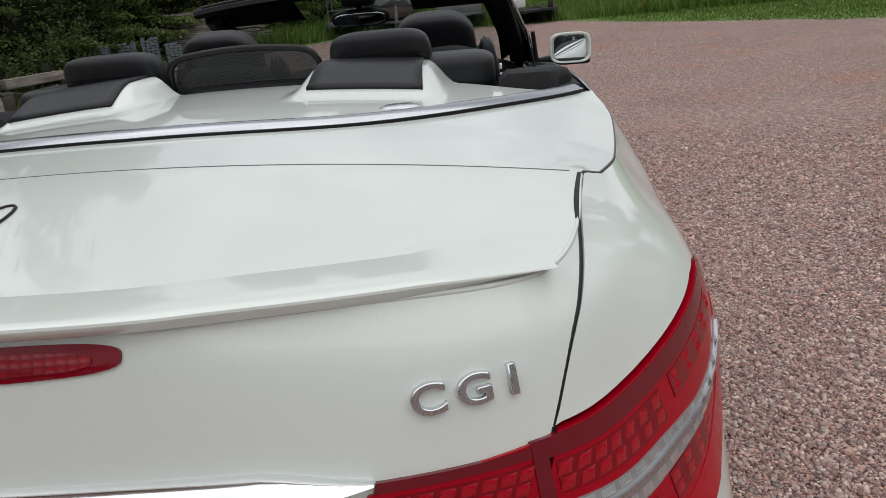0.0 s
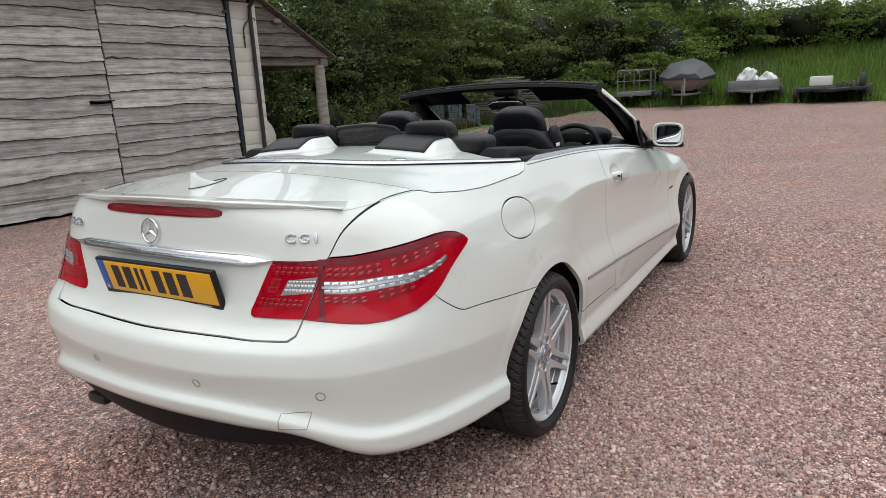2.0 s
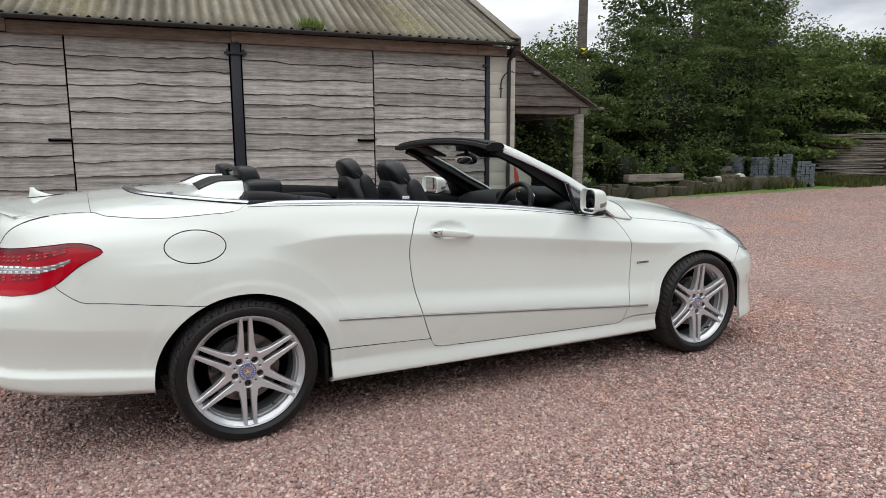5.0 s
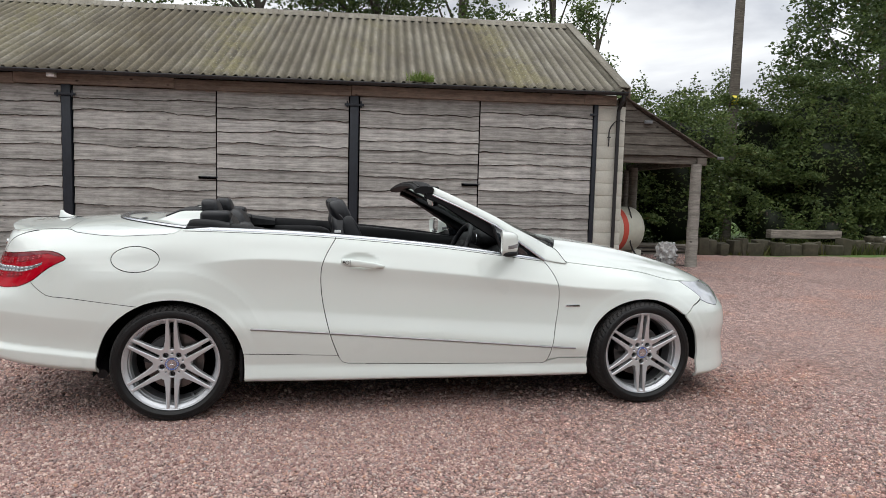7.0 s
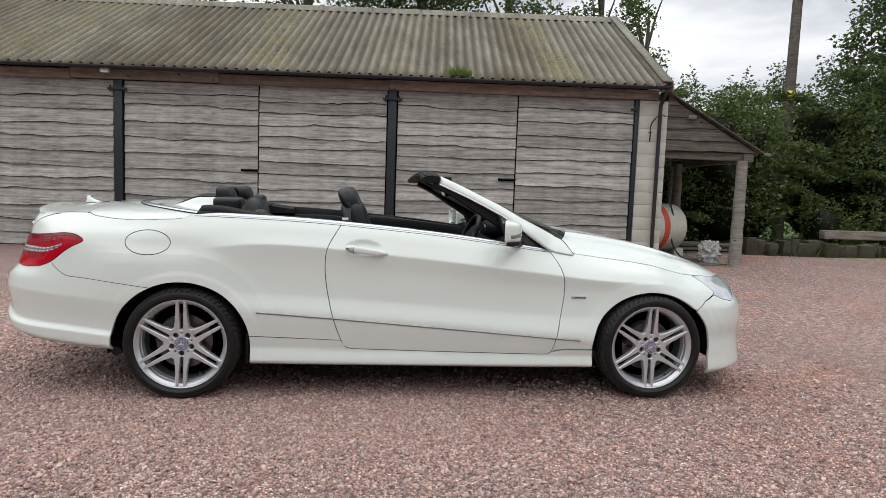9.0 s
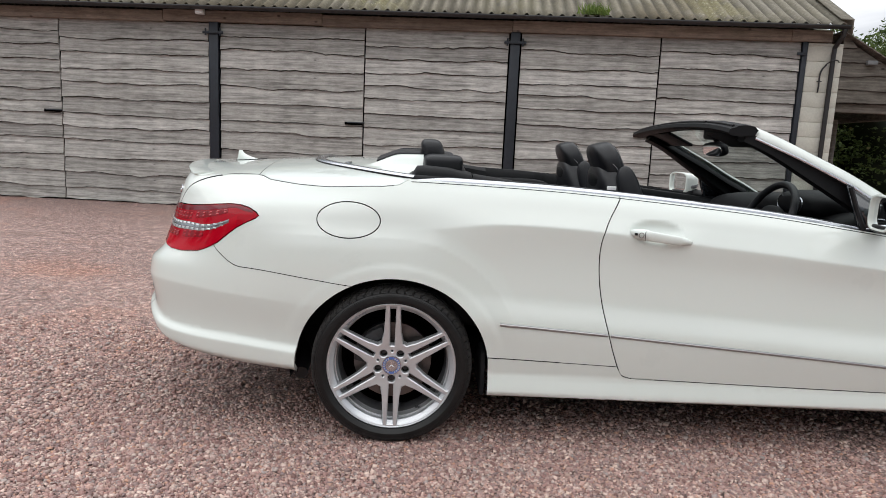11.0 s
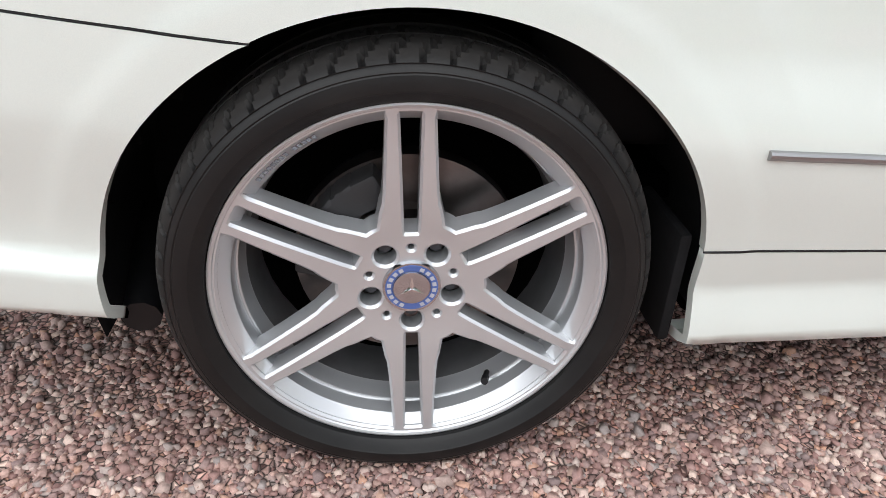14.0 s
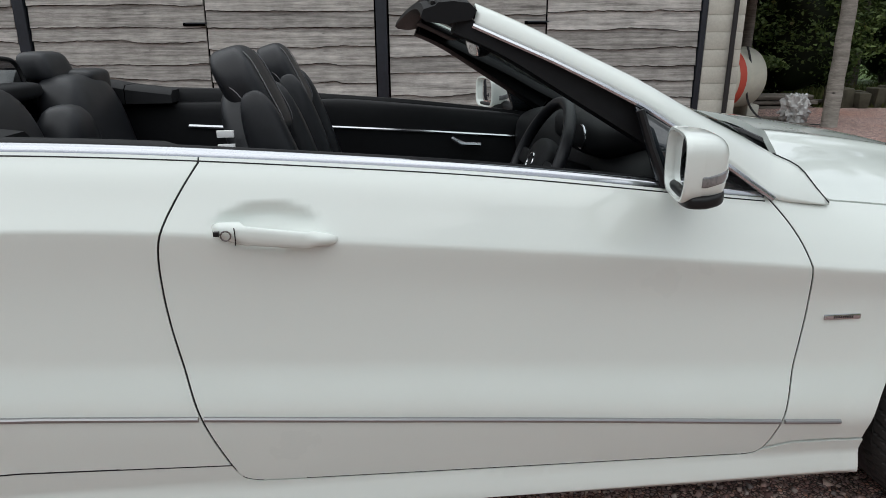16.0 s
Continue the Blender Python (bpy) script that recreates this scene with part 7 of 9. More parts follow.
    part("brake_disc", bm, STEEL, wheel, "bare steel brake disc", 30)
    bm = bmesh.new()
    for k in range(5):
        t = radians(118 + 12 * k)
        box(bm, (-0.022, -0.030, -0.04), (0.022, 0.030, 0.052), 0.006, Matrix.Translation((0.128 * math.cos(t), 0.128 * math.sin(t), 0)) @ Matrix.Rotation(t, 4, "Z"))
    part("brake_caliper", bm, plain("caliper_grey", (0.035, 0.035, 0.037), 0.6, 0.3), wheel, "dark grey brake caliper")
    # near-black disc added for the shade inside the wheel
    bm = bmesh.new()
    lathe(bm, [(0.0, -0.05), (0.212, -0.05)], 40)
    part("inner_dark_disc", bm, DARK, wheel)
    bm = bmesh.new()
    a = radians(-58)
    cyl(bm, (0.213 * math.cos(a), 0.213 * math.sin(a), 0.052), (0.197 * math.cos(a), 0.197 * math.sin(a), 0.083), 0.0042, seg=10)
    cyl(bm, (0.203 * math.cos(a), 0.203 * math.sin(a), 0.072), (0.194 * math.cos(a), 0.194 * math.sin(a), 0.089), 0.0055, seg=10)
    part("valve", bm, BLACK, wheel, "black rubber tyre valve")
    bm = bmesh.new()
    for k in range(14):
        t = radians(117 + 1.55 * k)
        if k in (5,):
            continue
        box(bm, (-0.0035, -0.0022, 0), (0.0035, 0.0022, 0.0012), 0, Matrix.Translation((0.2370 * math.cos(t), 0.2370 * math.sin(t), 0.0890)) @ Matrix.Rotation(t, 4, "Z") @ Matrix.Rotation(radians(-41), 4, "Y"))
    part("rim_mark", bm, SATIN, wheel, "small raised bars on the rim")
    return wheel


def star_points(bm, r, z, thick=0.0012):
    """Three tapered points from the middle."""
    for i in range(3):
        a = radians(90 + 120 * i)
        u, w = Vector((math.cos(a), math.sin(a), 0)), Vector((-math.sin(a), math.cos(a), 0))
        c = Vector((0, 0, z))
        p = [c + u * r, c + w * r * 0.16 + u * r * 0.09, c - w * r * 0.16 + u * r * 0.09, c - u * r * 0.12]
        top = bm.verts.new(c + Vector((0, 0, thick)) + u * 0.0)
        q = [bm.verts.new(x) for x in p]
        bm.faces.new((top, q[0], q[1]))
        bm.faces.new((top, q[2], q[0]))
        bm.faces.new((top, q[1], q[3]))
        bm.faces.new((top, q[3], q[2]))


def place_wheels():
    right = Matrix(((1, 0, 0, 0), (0, 0, -1, 0), (0, 1, 0, 0), (0, 0, 0, 1)))
    left = Matrix(((-1, 0, 0, 0), (0, 0, 1, 0), (0, 1, 0, 0), (0, 0, 0, 1)))
    w = make_wheel()
    w.matrix_world = Matrix.Translation((0, -0.764, 0.316)) @ right
    w.parent = CAR
    copy_thing(w, Matrix.Translation((2.76, -0.766, 0.317)) @ right @ Matrix.Rotation(radians(-1), 4, "Z")).parent = CAR
    copy_thing(w, Matrix.Translation((0, 0.764, 0.316)) @ left).parent = CAR
    copy_thing(w, Matrix.Translation((2.76, 0.766, 0.317)) @ left).parent = CAR


place_wheels()


# ---- trim on the skin ----
def frame_on(s, z, out=0.0):
    """A pose on the skin: x along the car's flank, y up it, z outwards."""
    p, n = skin(np.array(s), np.array(z), out), Vector(skin_n(np.array(s), np.array(z)))
    up = (Vector((0, 0, 1)) - n * n.z).normalized()
    x = up.cross(n)
    return Matrix(((x.x, up.x, n.x, p[0]), (x.y, up.y, n.y, p[1]), (x.z, up.z, n.z, p[2]), (0, 0, 0, 1)))


def skin_sweep(bm, line, prof, closed_prof=True, taper=0):
    """Sweeps a profile of (height, proud) along a line of (s, z) on the skin."""
    rows = []
    for i, (s, z) in enumerate(line):
        m = frame_on(s, z)
        k = min(1.0, (i + 0.3) / taper, (len(line) - 0.7 - i) / taper) if taper else 1.0
        rows.append([bm.verts.new(m @ Vector((0, a * k, b * (0.4 + 0.6 * k)))) for a, b in prof])
    n = len(prof)
    for a, b in zip(rows[:-1], rows[1:]):
        for k in range(n if closed_prof else n - 1):
            bm.faces.new((a[k], a[(k + 1) % n], b[(k + 1) % n], b[k]))
    bm.faces.new(rows[0])
    bm.faces.new(rows[-1][::-1])


def side_trim():
    def zs(x):
        return float(np.interp(x, [0.41, 0.85, 1.5, 2.13, 2.30], [0.507, 0.477, 0.426, 0.376, 0.364]))

    prof = [(-0.0068, -0.001), (-0.0064, 0.0030), (-0.003, 0.0062), (0.0012, 0.0068), (0.0045, 0.0045), (0.0056, -0.001)]
    for a, b in ((0.412, 0.834), (0.846, 2.148), (2.158, 2.300)):
        for sgn in (1, -1):
            bm = bmesh.new()
            skin_sweep(bm, [(sx(x, zs(x)) * 1.0, zs(x)) for x in np.linspace(a, b, 24)], prof)
            if sgn < 0:
                bmesh.ops.scale(bm, vec=(1, -1, 1), verts=bm.verts[:])
            part("side_strip", bm, STRIP, CAR, "thin grey metal side moulding")
    # wing badge, with unreadable small writing
    s, z = sx(2.29, 0.615), 0.615
    bm = bmesh.new()
    box(bm, (-0.045, -0.0065, 0.0), (0.045, 0.0065, 0.004), 0.002)
    bmesh.ops.transform(bm, matrix=frame_on(s, z), verts=bm.verts[:])
    badge = part("wing_badge", bm, SATIN, CAR, "small metal wing badge")
    bm = bmesh.new()
    for k in range(9):
        box(bm, (-0.022 + k * 0.0055, -0.0028, 0.004), (-0.0185 + k * 0.0055, 0.0028, 0.0046))
    bmesh.ops.transform(bm, matrix=frame_on(s, z), verts=bm.verts[:])
    part("badge_bars", bm, INK, badge)
    # chrome band: across the deck behind the seats, then along the belt line to the windscreen
    pts = [(x + 0.012, y * 0.980, float(deck_z(np.array(x + 0.012), np.array(y * 0.98))) + 0.002) for x, y in BAND]
    belt = [tuple(p) for p in skin(np.linspace(sx(0.050, 1.02), S_DF - 0.01, 60), np.array([z_top(s) - 0.001 for s in np.linspace(sx(0.050, 1.02), S_DF - 0.01, 60)]), -0.0005)]
    ss = np.linspace(sx(0.050, 1.02), S_DF - 0.01, 60)
    under = [tuple(p) for p in skin(ss, np.array([z_top(s) - 0.0112 for s in ss]), 0.0006)]

    def strip(bm, line, prof, ease=0):
        """Sweeps (outward, up) profiles along a line that runs with its outside on the right."""
        q = [Vector(p) for p in line]
        rows = []
        for i, p in enumerate(q):
            d = q[min(i + 1, len(q) - 1)] - q[max(i - 1, 0)]
            o = Vector((d.y, -d.x, 0)).normalized()
            k = min(1.0, (i + 0.15) / ease) if ease else 1.0
            rows.append([bm.verts.new(p + o * (a * k) + Vector((0, 0, b * k - 0.004 * (1 - k)))) for a, b in prof])
        n = len(prof)
        for a, b in zip(rows[:-1], rows[1:]):
            for k in range(n):
                bm.faces.new((a[k], b[k], b[(k + 1) % n], a[(k + 1) % n]))
        bm.faces.new(rows[0])
        bm.faces.new(rows[-1][::-1])
        bmesh.ops.recalc_face_normals(bm, faces=bm.faces[:])

    bm = bmesh.new()
    strip(bm, [(x, -y, z) for x, y, z in pts[::-1]][:-1] + pts, [(-0.022, -0.006), (-0.020, 0.006), (-0.012, 0.0105), (0.0, 0.0112), (0.014, 0.0080), (0.022, 0.0015), (0.023, -0.006)])
    part("chrome_band", bm, SATIN, CAR, "brushed bright band across the deck", 40)
    bm = bmesh.new()
    strip(bm, [(x, -y, z) for x, y, z in pts[::-1]][:-1] + pts, [(-0.0228, -0.006), (-0.0228, 0.0010), (0.0238, 0.0010), (0.0238, -0.006)])
    part("band_seal", bm, BLACK, CAR, "black rubber under the deck band", 40)
    for sgn in (1, -1):
        bm = bmesh.new()
        strip(bm, belt, [(-0.012, -0.009), (0.001, -0.008), (0.0035, -0.004), (0.0015, 0.006), (-0.004, 0.0115), (-0.012, 0.0125)], 4)
        bmesh.ops.scale(bm, vec=(1, sgn, 1), verts=bm.verts[:])
        bmesh.ops.recalc_face_normals(bm, faces=bm.faces[:])
        part("belt_strip", bm, SATIN, CAR, "bright moulding along the belt line", 40)
        # thin black tube draws the shadow line below the moulding
        bm = bmesh.new()
        tube(bm, [(x, y * sgn, z) for x, y, z in under], 0.0015, 6)
        part("belt_shade_line", bm, BLACK, CAR, "thin dark line below the belt moulding, shade as colour")


def rear_trim():
    # chrome bar over the number plate
    bm = bmesh.new()
    line = [(s, 0.890) for s in np.linspace(sy(0.445, 0.89), sy(-0.445, 0.89), 50)]
    skin_sweep(bm, line, [(-0.019, 0.0), (-0.019, 0.010), (-0.010, 0.024), (0.006, 0.021), (0.016, 0.008), (0.017, 0.0)], taper=5)
    part("chrome_bar", bm, CHROME, BOOT, "chrome handle bar above the plate", 50)
    # third brake light
    a = [(0.262 * (abs(math.cos(t)) ** 0.35) * (1 if math.cos(t) > 0 else -1), 1.0110 + 0.0135 * math.copysign(abs(math.sin(t)) ** 0.6, math.sin(t))) for t in np.linspace(0, math.tau, 60, endpoint=False)]
    outline = [sz("y", y, z) for y, z in a]
    skin_panel("brake_light", outline, REDBRAKE, BOOT, "long red high brake light", out=0.003, gap=0.0, flange=0.006, step=0.01)
    a = [(0.240 * (abs(math.cos(t)) ** 0.35) * (1 if math.cos(t) > 0 else -1), 1.0105 + 0.0085 * math.copysign(abs(math.sin(t)) ** 0.6, math.sin(t))) for t in np.linspace(0, math.tau, 60, endpoint=False)]
    skin_panel("light_strip", [sz("y", y, z) for y, z in a], REDMID, BOOT, "row of small red light cells", out=0.0038, gap=0.0, flange=0.002, step=0.01)
    # emblem
    m = frame_on(sy(0.026, 0.949), 0.949)
    bm = bmesh.new()
    tube(bm, [(0.0365 * math.cos(t), 0.0365 * math.sin(t), 0.008) for t in np.linspace(0, math.tau, 48, endpoint=False)], 0.0038, 10, closed=True)
    star_points(bm, 0.036, 0.006, 0.006)
    bmesh.ops.transform(bm, matrix=m, verts=bm.verts[:])
    part("emblem", bm, CHROME, BOOT, "round chrome emblem with three points", 50)
    # number plate in its black holder; its characters are plain bars
    m = Matrix.Translation((-0.998, 0.0, 0.796)) @ Matrix(((0, -0.21, -0.978, 0), (-1, 0, 0, 0), (0, 0.978, -0.21, 0), (0, 0, 0, 1)))
    bm = bmesh.new()
    box(bm, (-0.270, -0.070, -0.010), (0.270, 0.066, 0.008), 0.005, m)
    holder = part("number_plate", bm, BLACK, BOOT, "yellow number plate in a black holder")
    for name, lo, hi, mat in (("plate_face", (-0.226, -0.0425, 0.004), (0.260, 0.0585, 0.0105), YELLOW), ("plate_band", (-0.260, -0.0425, 0.004), (-0.228, 0.0585, 0.0105), BLUE)):
        bm = bmesh.new()
        box(bm, lo, hi, 0.002, m)
        part(name, bm, mat, holder)
    x = -0.190
    for i, w in enumerate((0.042, 0.046, 0.018, 0.018, 0, 0.042, 0.046, 0.05)):
        if w:
            bm = bmesh.new()
            box(bm, (x, -0.0285, 0.0105), (x + w * 0.86, 0.0475, 0.0115), 0, m)
            part("plate_bar", bm, INK, holder, "plain black bar")
        x += w + 0.012 if w else 0.022
    pale = plain("pale_print", (0.42, 0.42, 0.42), 0.5)
    for lo, hi in (((-0.135, -0.056, 0.008), (0.075, -0.0515, 0.0088)), ((0.165, -0.0525, 0.008), (0.225, -0.0485, 0.0088)), ((0.165, -0.0605, 0.008), (0.215, -0.0565, 0.0088)), ((-0.250, -0.0375, 0.0105), (-0.238, -0.026, 0.0112))):
        bm = bmesh.new()
        box(bm, lo, hi, 0, m)
        part("print_bar", bm, pale, holder)
    # chrome lettering
    for text, y, z, size in (("CGI", -0.522, 0.951, 0.036), ("E250", 0.470, 0.951, 0.036)):
        adv = 0.0
        widths = {"C": 0.0365, "G": 0.0365, "I": 0.025, "E": 0.034, "2": 0.030, "5": 0.030, "0": 0.034}
        total = sum(widths[c] for c in text)
        for c in text:
            cu = bpy.data.curves.new("letter", "FONT")
            cu.body, cu.size, cu.extrude, cu.bevel_depth, cu.align_x = c, size, 0.0030, 0.0012, "CENTER"
            tmp = bpy.data.objects.new("letter", cu)
            scene.collection.objects.link(tmp)
            me = bpy.data.meshes.new_from_object(tmp.evaluated_get(bpy.context.evaluated_depsgraph_get()))
            bpy.data.objects.remove(tmp)
            w = widths[c]
            yy = y + total / 2 - adv - w / 2
            adv += w
            me.transform(frame_on(sy(yy, z), z, 0.002) @ Matrix.Translation((0, -0.014, 0)) @ Matrix.Diagonal((1.2, 0.98, 1, 1)))
            me.materials.clear()
            me.materials.append(LETTER)
            ob = new("letter", me)
            ob.parent = BOOT
            tagged(ob, "chrome letter")
    # parking sensors and the towing-eye cover
    for y, z in ((-0.233, 0.55), (-0.615, 0.548), (0.233, 0.55), (0.615, 0.548)):
        bm = bmesh.new()
        tube(bm, [(0.0125 * math.cos(t), 0.0125 * math.sin(t), 0.0005) for t in np.linspace(0, math.tau, 28, endpoint=False)], 0.0010, 6, closed=True)
        bmesh.ops.transform(bm, matrix=frame_on(sy(y, z), z), verts=bm.verts[:])
        part("parking_sensor", bm, JOINT, CAR, "round parking sensor in the bumper")
    q = on_rear([(-0.500, 0.452), (-0.580, 0.458), (-0.583, 0.500), (-0.503, 0.492)])
    bm = bmesh.new()
    pts = [tuple(p) for p in skin(*[np.array(c) for c in zip(*dense(q, 0.008))], 0.0002)]
    tube(bm, pts, 0.0009, 5, closed=True)
    part("tow_cover", bm, JOINT, CAR, "square towing-eye cover")
    # black lower valance and an exhaust trim
    bm = bmesh.new()
    S = np.linspace(sy(0.63, 0.42), sy(-0.63, 0.42), 60)
    rows = []
    for dz, din in ((0.012, 0.012), (-0.015, 0.020), (-0.06, 0.030), (-0.105, 0.055), (-0.125, 0.20)):
        P = skin(S, np.array([z_low(s) for s in S]) + 0.0, -din)
        rows.append([bm.verts.new((p[0], p[1], p[2] + (dz if dz > 0 else dz * max(0.0, 1 - (p[1] / 0.655) ** 2) ** 0.6))) for p in P])
    for a, b in zip(rows[:-1], rows[1:]):
        for k in range(len(S) - 1):
            bm.faces.new((a[k], a[k + 1], b[k + 1], b[k]))
    ob = part("rear_valance", bm, SOFT, CAR, "matt black lower rear valance")
    for y in (0.47,):
        bm = bmesh.new()
        box(bm, (-0.99, y - 0.05, 0.292), (-0.90, y + 0.05, 0.332), 0.014)
        part("exhaust_trim", bm, GUTTER, CAR, "dark steel exhaust outlet")
    # antenna fin
    bm = bmesh.new()
    rows = []
    for i in range(9):
        t = i / 8
        z = 0.048 * t
        x0, x1 = -0.835 - 0.01 * t ** 2 + 0.02 * t, -0.690 - 0.115 * (1 - (1 - t) ** 2)
        w = 0.0235 * (1 - 0.82 * t ** 1.5)
        rows.append([bm.verts.new(((x0 + x1) / 2 + (x1 - x0) / 2 * math.cos(a), w * math.sin(a), float(deck_z(np.array(-0.76), np.array(0.0))) - 0.004 + z)) for a in np.linspace(0, math.tau, 16, endpoint=False)])
    for a, b in zip(rows[:-1], rows[1:]):
        for k in range(16):
            bm.faces.new((a[k], a[(k + 1) % 16], b[(k + 1) % 16], b[k]))
    bm.faces.new(rows[-1])
    fin = part("antenna_fin", bm, WHITE, CAR, "small white shark-fin aerial", 60)
    bm = bmesh.new()
    tube(bm, [(-0.762 + 0.0755 * math.cos(a), 0.0225 * math.sin(a), float(deck_z(np.array(-0.762 + 0.0755 * math.cos(a)), np.array(0.0))) + 0.001) for a in np.linspace(0, math.tau, 30, endpoint=False)], 0.0018, 6, closed=True)
    part("fin_seal", bm, BLACK, fin)
    # oval vent on the rear deck
    bm = bmesh.new()
    lathe(bm, [(0.0, 0.004), (0.75, 0.003), (1.0, 0.0)], 32, Matrix.Translation((-0.236, -0.393, float(deck_z(np.array(-0.236), np.array(-0.393))) + 0.004)) @ Matrix.Rotation(radians(-7), 4, "Y") @ Matrix.Diagonal((0.017, 0.036, 1, 1)))
    part("lock_cover", bm, SATIN, CAR, "small oval metal plate on the deck")


side_trim()
rear_trim()


def tail_lamp(sgn):
    """Outer lamp in the wing and inner lamp in the boot lid."""
    def panel(name, line, mat, out, parent, label="", step=0.018):
        if sgn < 0:
            line = flipped(line)
        return skin_panel(name, line, mat, parent, label, out=out, gap=0.0, flange=0.014, step=step)[0]

    line = LAMP_TOP + LAMP_LOW + LAMP_GAP[1:]
    line = list(shrink(dense(line), 0.0012))
    outer = panel("tail_light", line, RED, 0.004, CAR, "large red wrap-round tail light")
    A, B = LAMP_GAP[-1], LAMP_GAP[0]
    tip = LAMP_TOP[-1]
    s0 = (A[0] + B[0]) / 2
    L = tip[0] - s0

    def along(u, v):
        """u: 0 at the gap to 1 at the tip; v: 0 at the lower edge, 1 at the upper."""
        s = s0 + 0.006 + u * (L - 0.012)
        up = sorted([A] + LAMP_TOP)
        lo = sorted(LAMP_LOW)
        zu = float(np.interp(s, [p[0] for p in up], [p[1] for p in up]))
        zl = float(np.interp(s, [p[0] for p in lo], [p[1] for p in lo]))
        return (s, zl + (zu - zl) * v)

    def patch(name, us, lows, highs, mat, out, label=""):
        lo = [along(u, v) for u, v in zip(us, lows)]
        hi = [along(u, v) for u, v in zip(us, highs)]
        return panel(name, lo + hi[::-1], mat, out, outer, label, 0.012)

    u = np.linspace(0.02, 0.80, 16)
    mid = lambda q: float(np.interp(q, [0, 0.4, 0.8], [0.53, 0.55, 0.43]))
    half = lambda q: float(np.interp(q, [0, 0.4, 0.8], [0.10, 0.085, 0.055]))
    patch("clear_strip", u, [mid(q) - half(q) for q in u], [mid(q) + half(q) for q in u], GREYBED, 0.0052, "clear silvered strip lens")
    patch("strip_line", u, [mid(q) - 0.10 * half(q) for q in u], [mid(q) + 0.30 * half(q) for q in u], SATIN, 0.0085)

    def cells(name, mat, parent, where, us, v0, v1, wide, lean=0.0, label="", out=0.0056):
        """A row of small faceted light cells on the lens."""
        bm = bmesh.new()
        for q in us:
            lo, hi = where(q, v0 if not callable(v0) else v0(q)), where(q, v1 if not callable(v1) else v1(q))
            s_, z_ = (lo[0] + hi[0]) / 2, (lo[1] + hi[1]) / 2
            h = (hi[1] - lo[1]) / 2
            if h > 0.001:
                m4 = frame_on(s_ * sgn, z_, out)
                low = [bm.verts.new(m4 @ Vector((x + lean * y * sgn, y, -0.0006))) for x, y in ((-wide / 2, -h), (wide / 2, -h), (wide / 2, h), (-wide / 2, h))]
                tip = bm.verts.new(m4 @ Vector((0.15 * wide * sgn, -0.15 * h, 0.0017)))
                for k in range(4):
                    bm.faces.new((low[k], low[(k + 1) % 4], tip))
        tagged(part(name, bm, mat, parent), label, kind="stuff")

    row = np.linspace(0.05, 0.74, 13)
    for lo, hi in ((0.42, 0.94), (-0.94, -0.24)):
        cells("reflector_strip", SILVERED, outer, along, row, lambda q, k=lo: mid(q) + k * half(q), lambda q, k=hi: mid(q) + k * half(q), 0.0175, 0.0, "row of small silvered cells")
    u = np.linspace(0.0, 0.97, 16)
    patch("upper_band", u, [0.88 if q < 0.85 else 0.76 for q in u], np.full(16, 0.985), REDDARK, 0.0052, "dark red upper edge")
    # this stripe puts the shade of the lamp gap into the lens colour
    patch("joint_stripe", [0.0, 0.035], [0.02, 0.02], [0.98, 0.98], REDDARK, 0.0060, "dark red stripe for the shade of the lamp joint")
    patch("lower_band", np.linspace(0.02, 0.86, 16), np.full(16, 0.03), np.interp(np.linspace(0.02, 0.86, 16), [0, 0.5, 0.7, 0.86], [0.26, 0.24, 0.34, 0.55]), REDEDGE, 0.0048, "plain bright red lower band")
    for k, (u0, u1, v0, v1) in enumerate(((0.05, 0.42, 0.68, 0.85), (0.47, 0.78, 0.72, 0.86), (0.03, 0.30, 0.29, 0.41), (0.36, 0.58, 0.30, 0.45))):
        u = np.linspace(u0, u1, 8)
        patch("cell_bed", u, np.full(8, v0), np.full(8, v1), REDBED, 0.0050, "darker red cell panel")
        m = (v0 + v1) / 2
        for a0, a1 in ((v0 + 0.008, m - 0.004), (m + 0.004, v1 - 0.008)):
            cells("cell_panel", REDLED, outer, along, np.linspace(u0 + 0.02, u1 - 0.02, max(4, int((u1 - u0) / 0.052))), a0, a1, 0.0145, 0.35, "row of small red light cells", 0.0054)
    # inner lamp
    line = list(shrink(dense(smooth(LENS_IN[:3], 3) + LENS_IN[3:] + [(A[0] - 0.004, A[1] - 0.001)] + [(p[0] - 0.004, p[1]) for p in LAMP_GAP[::-1][1:]]), 0.002))
    inner = panel("tail_light_inner", line, RED, 0.004, BOOT, "red inner tail light on the boot lid")
    C = LENS_IN

    def at(uu, vv):
        zl, zu = 0.738, 0.893
        z = zl + (zu - zl) * vv
        sl = float(np.interp(z, [0.757, 0.882], [C[2][0], C[3][0]]))
        sr = float(np.interp(z, [0.741, 0.79, 0.85, 0.897], [LAMP_GAP[0][0], LAMP_GAP[1][0], LAMP_GAP[2][0], LAMP_GAP[3][0]])) - 0.004
        return (sl + (sr - sl) * uu, z)

    q = [at(a, b) for a, b in ((0.44, 0.40), (0.97, 0.46), (0.97, 0.72), (0.46, 0.66))]
    panel("clear_lens", q, GREYBED, 0.0052, inner, "clear reversing light lens", 0.012)
    for v0, v1 in ((0.46, 0.52), (0.54, 0.60), (0.62, 0.66)):
        cells("reflector_strip", SILVERED, inner, at, np.linspace(0.50, 0.94, 8), v0, v1, 0.0095, 0.0, "row of small silvered cells")
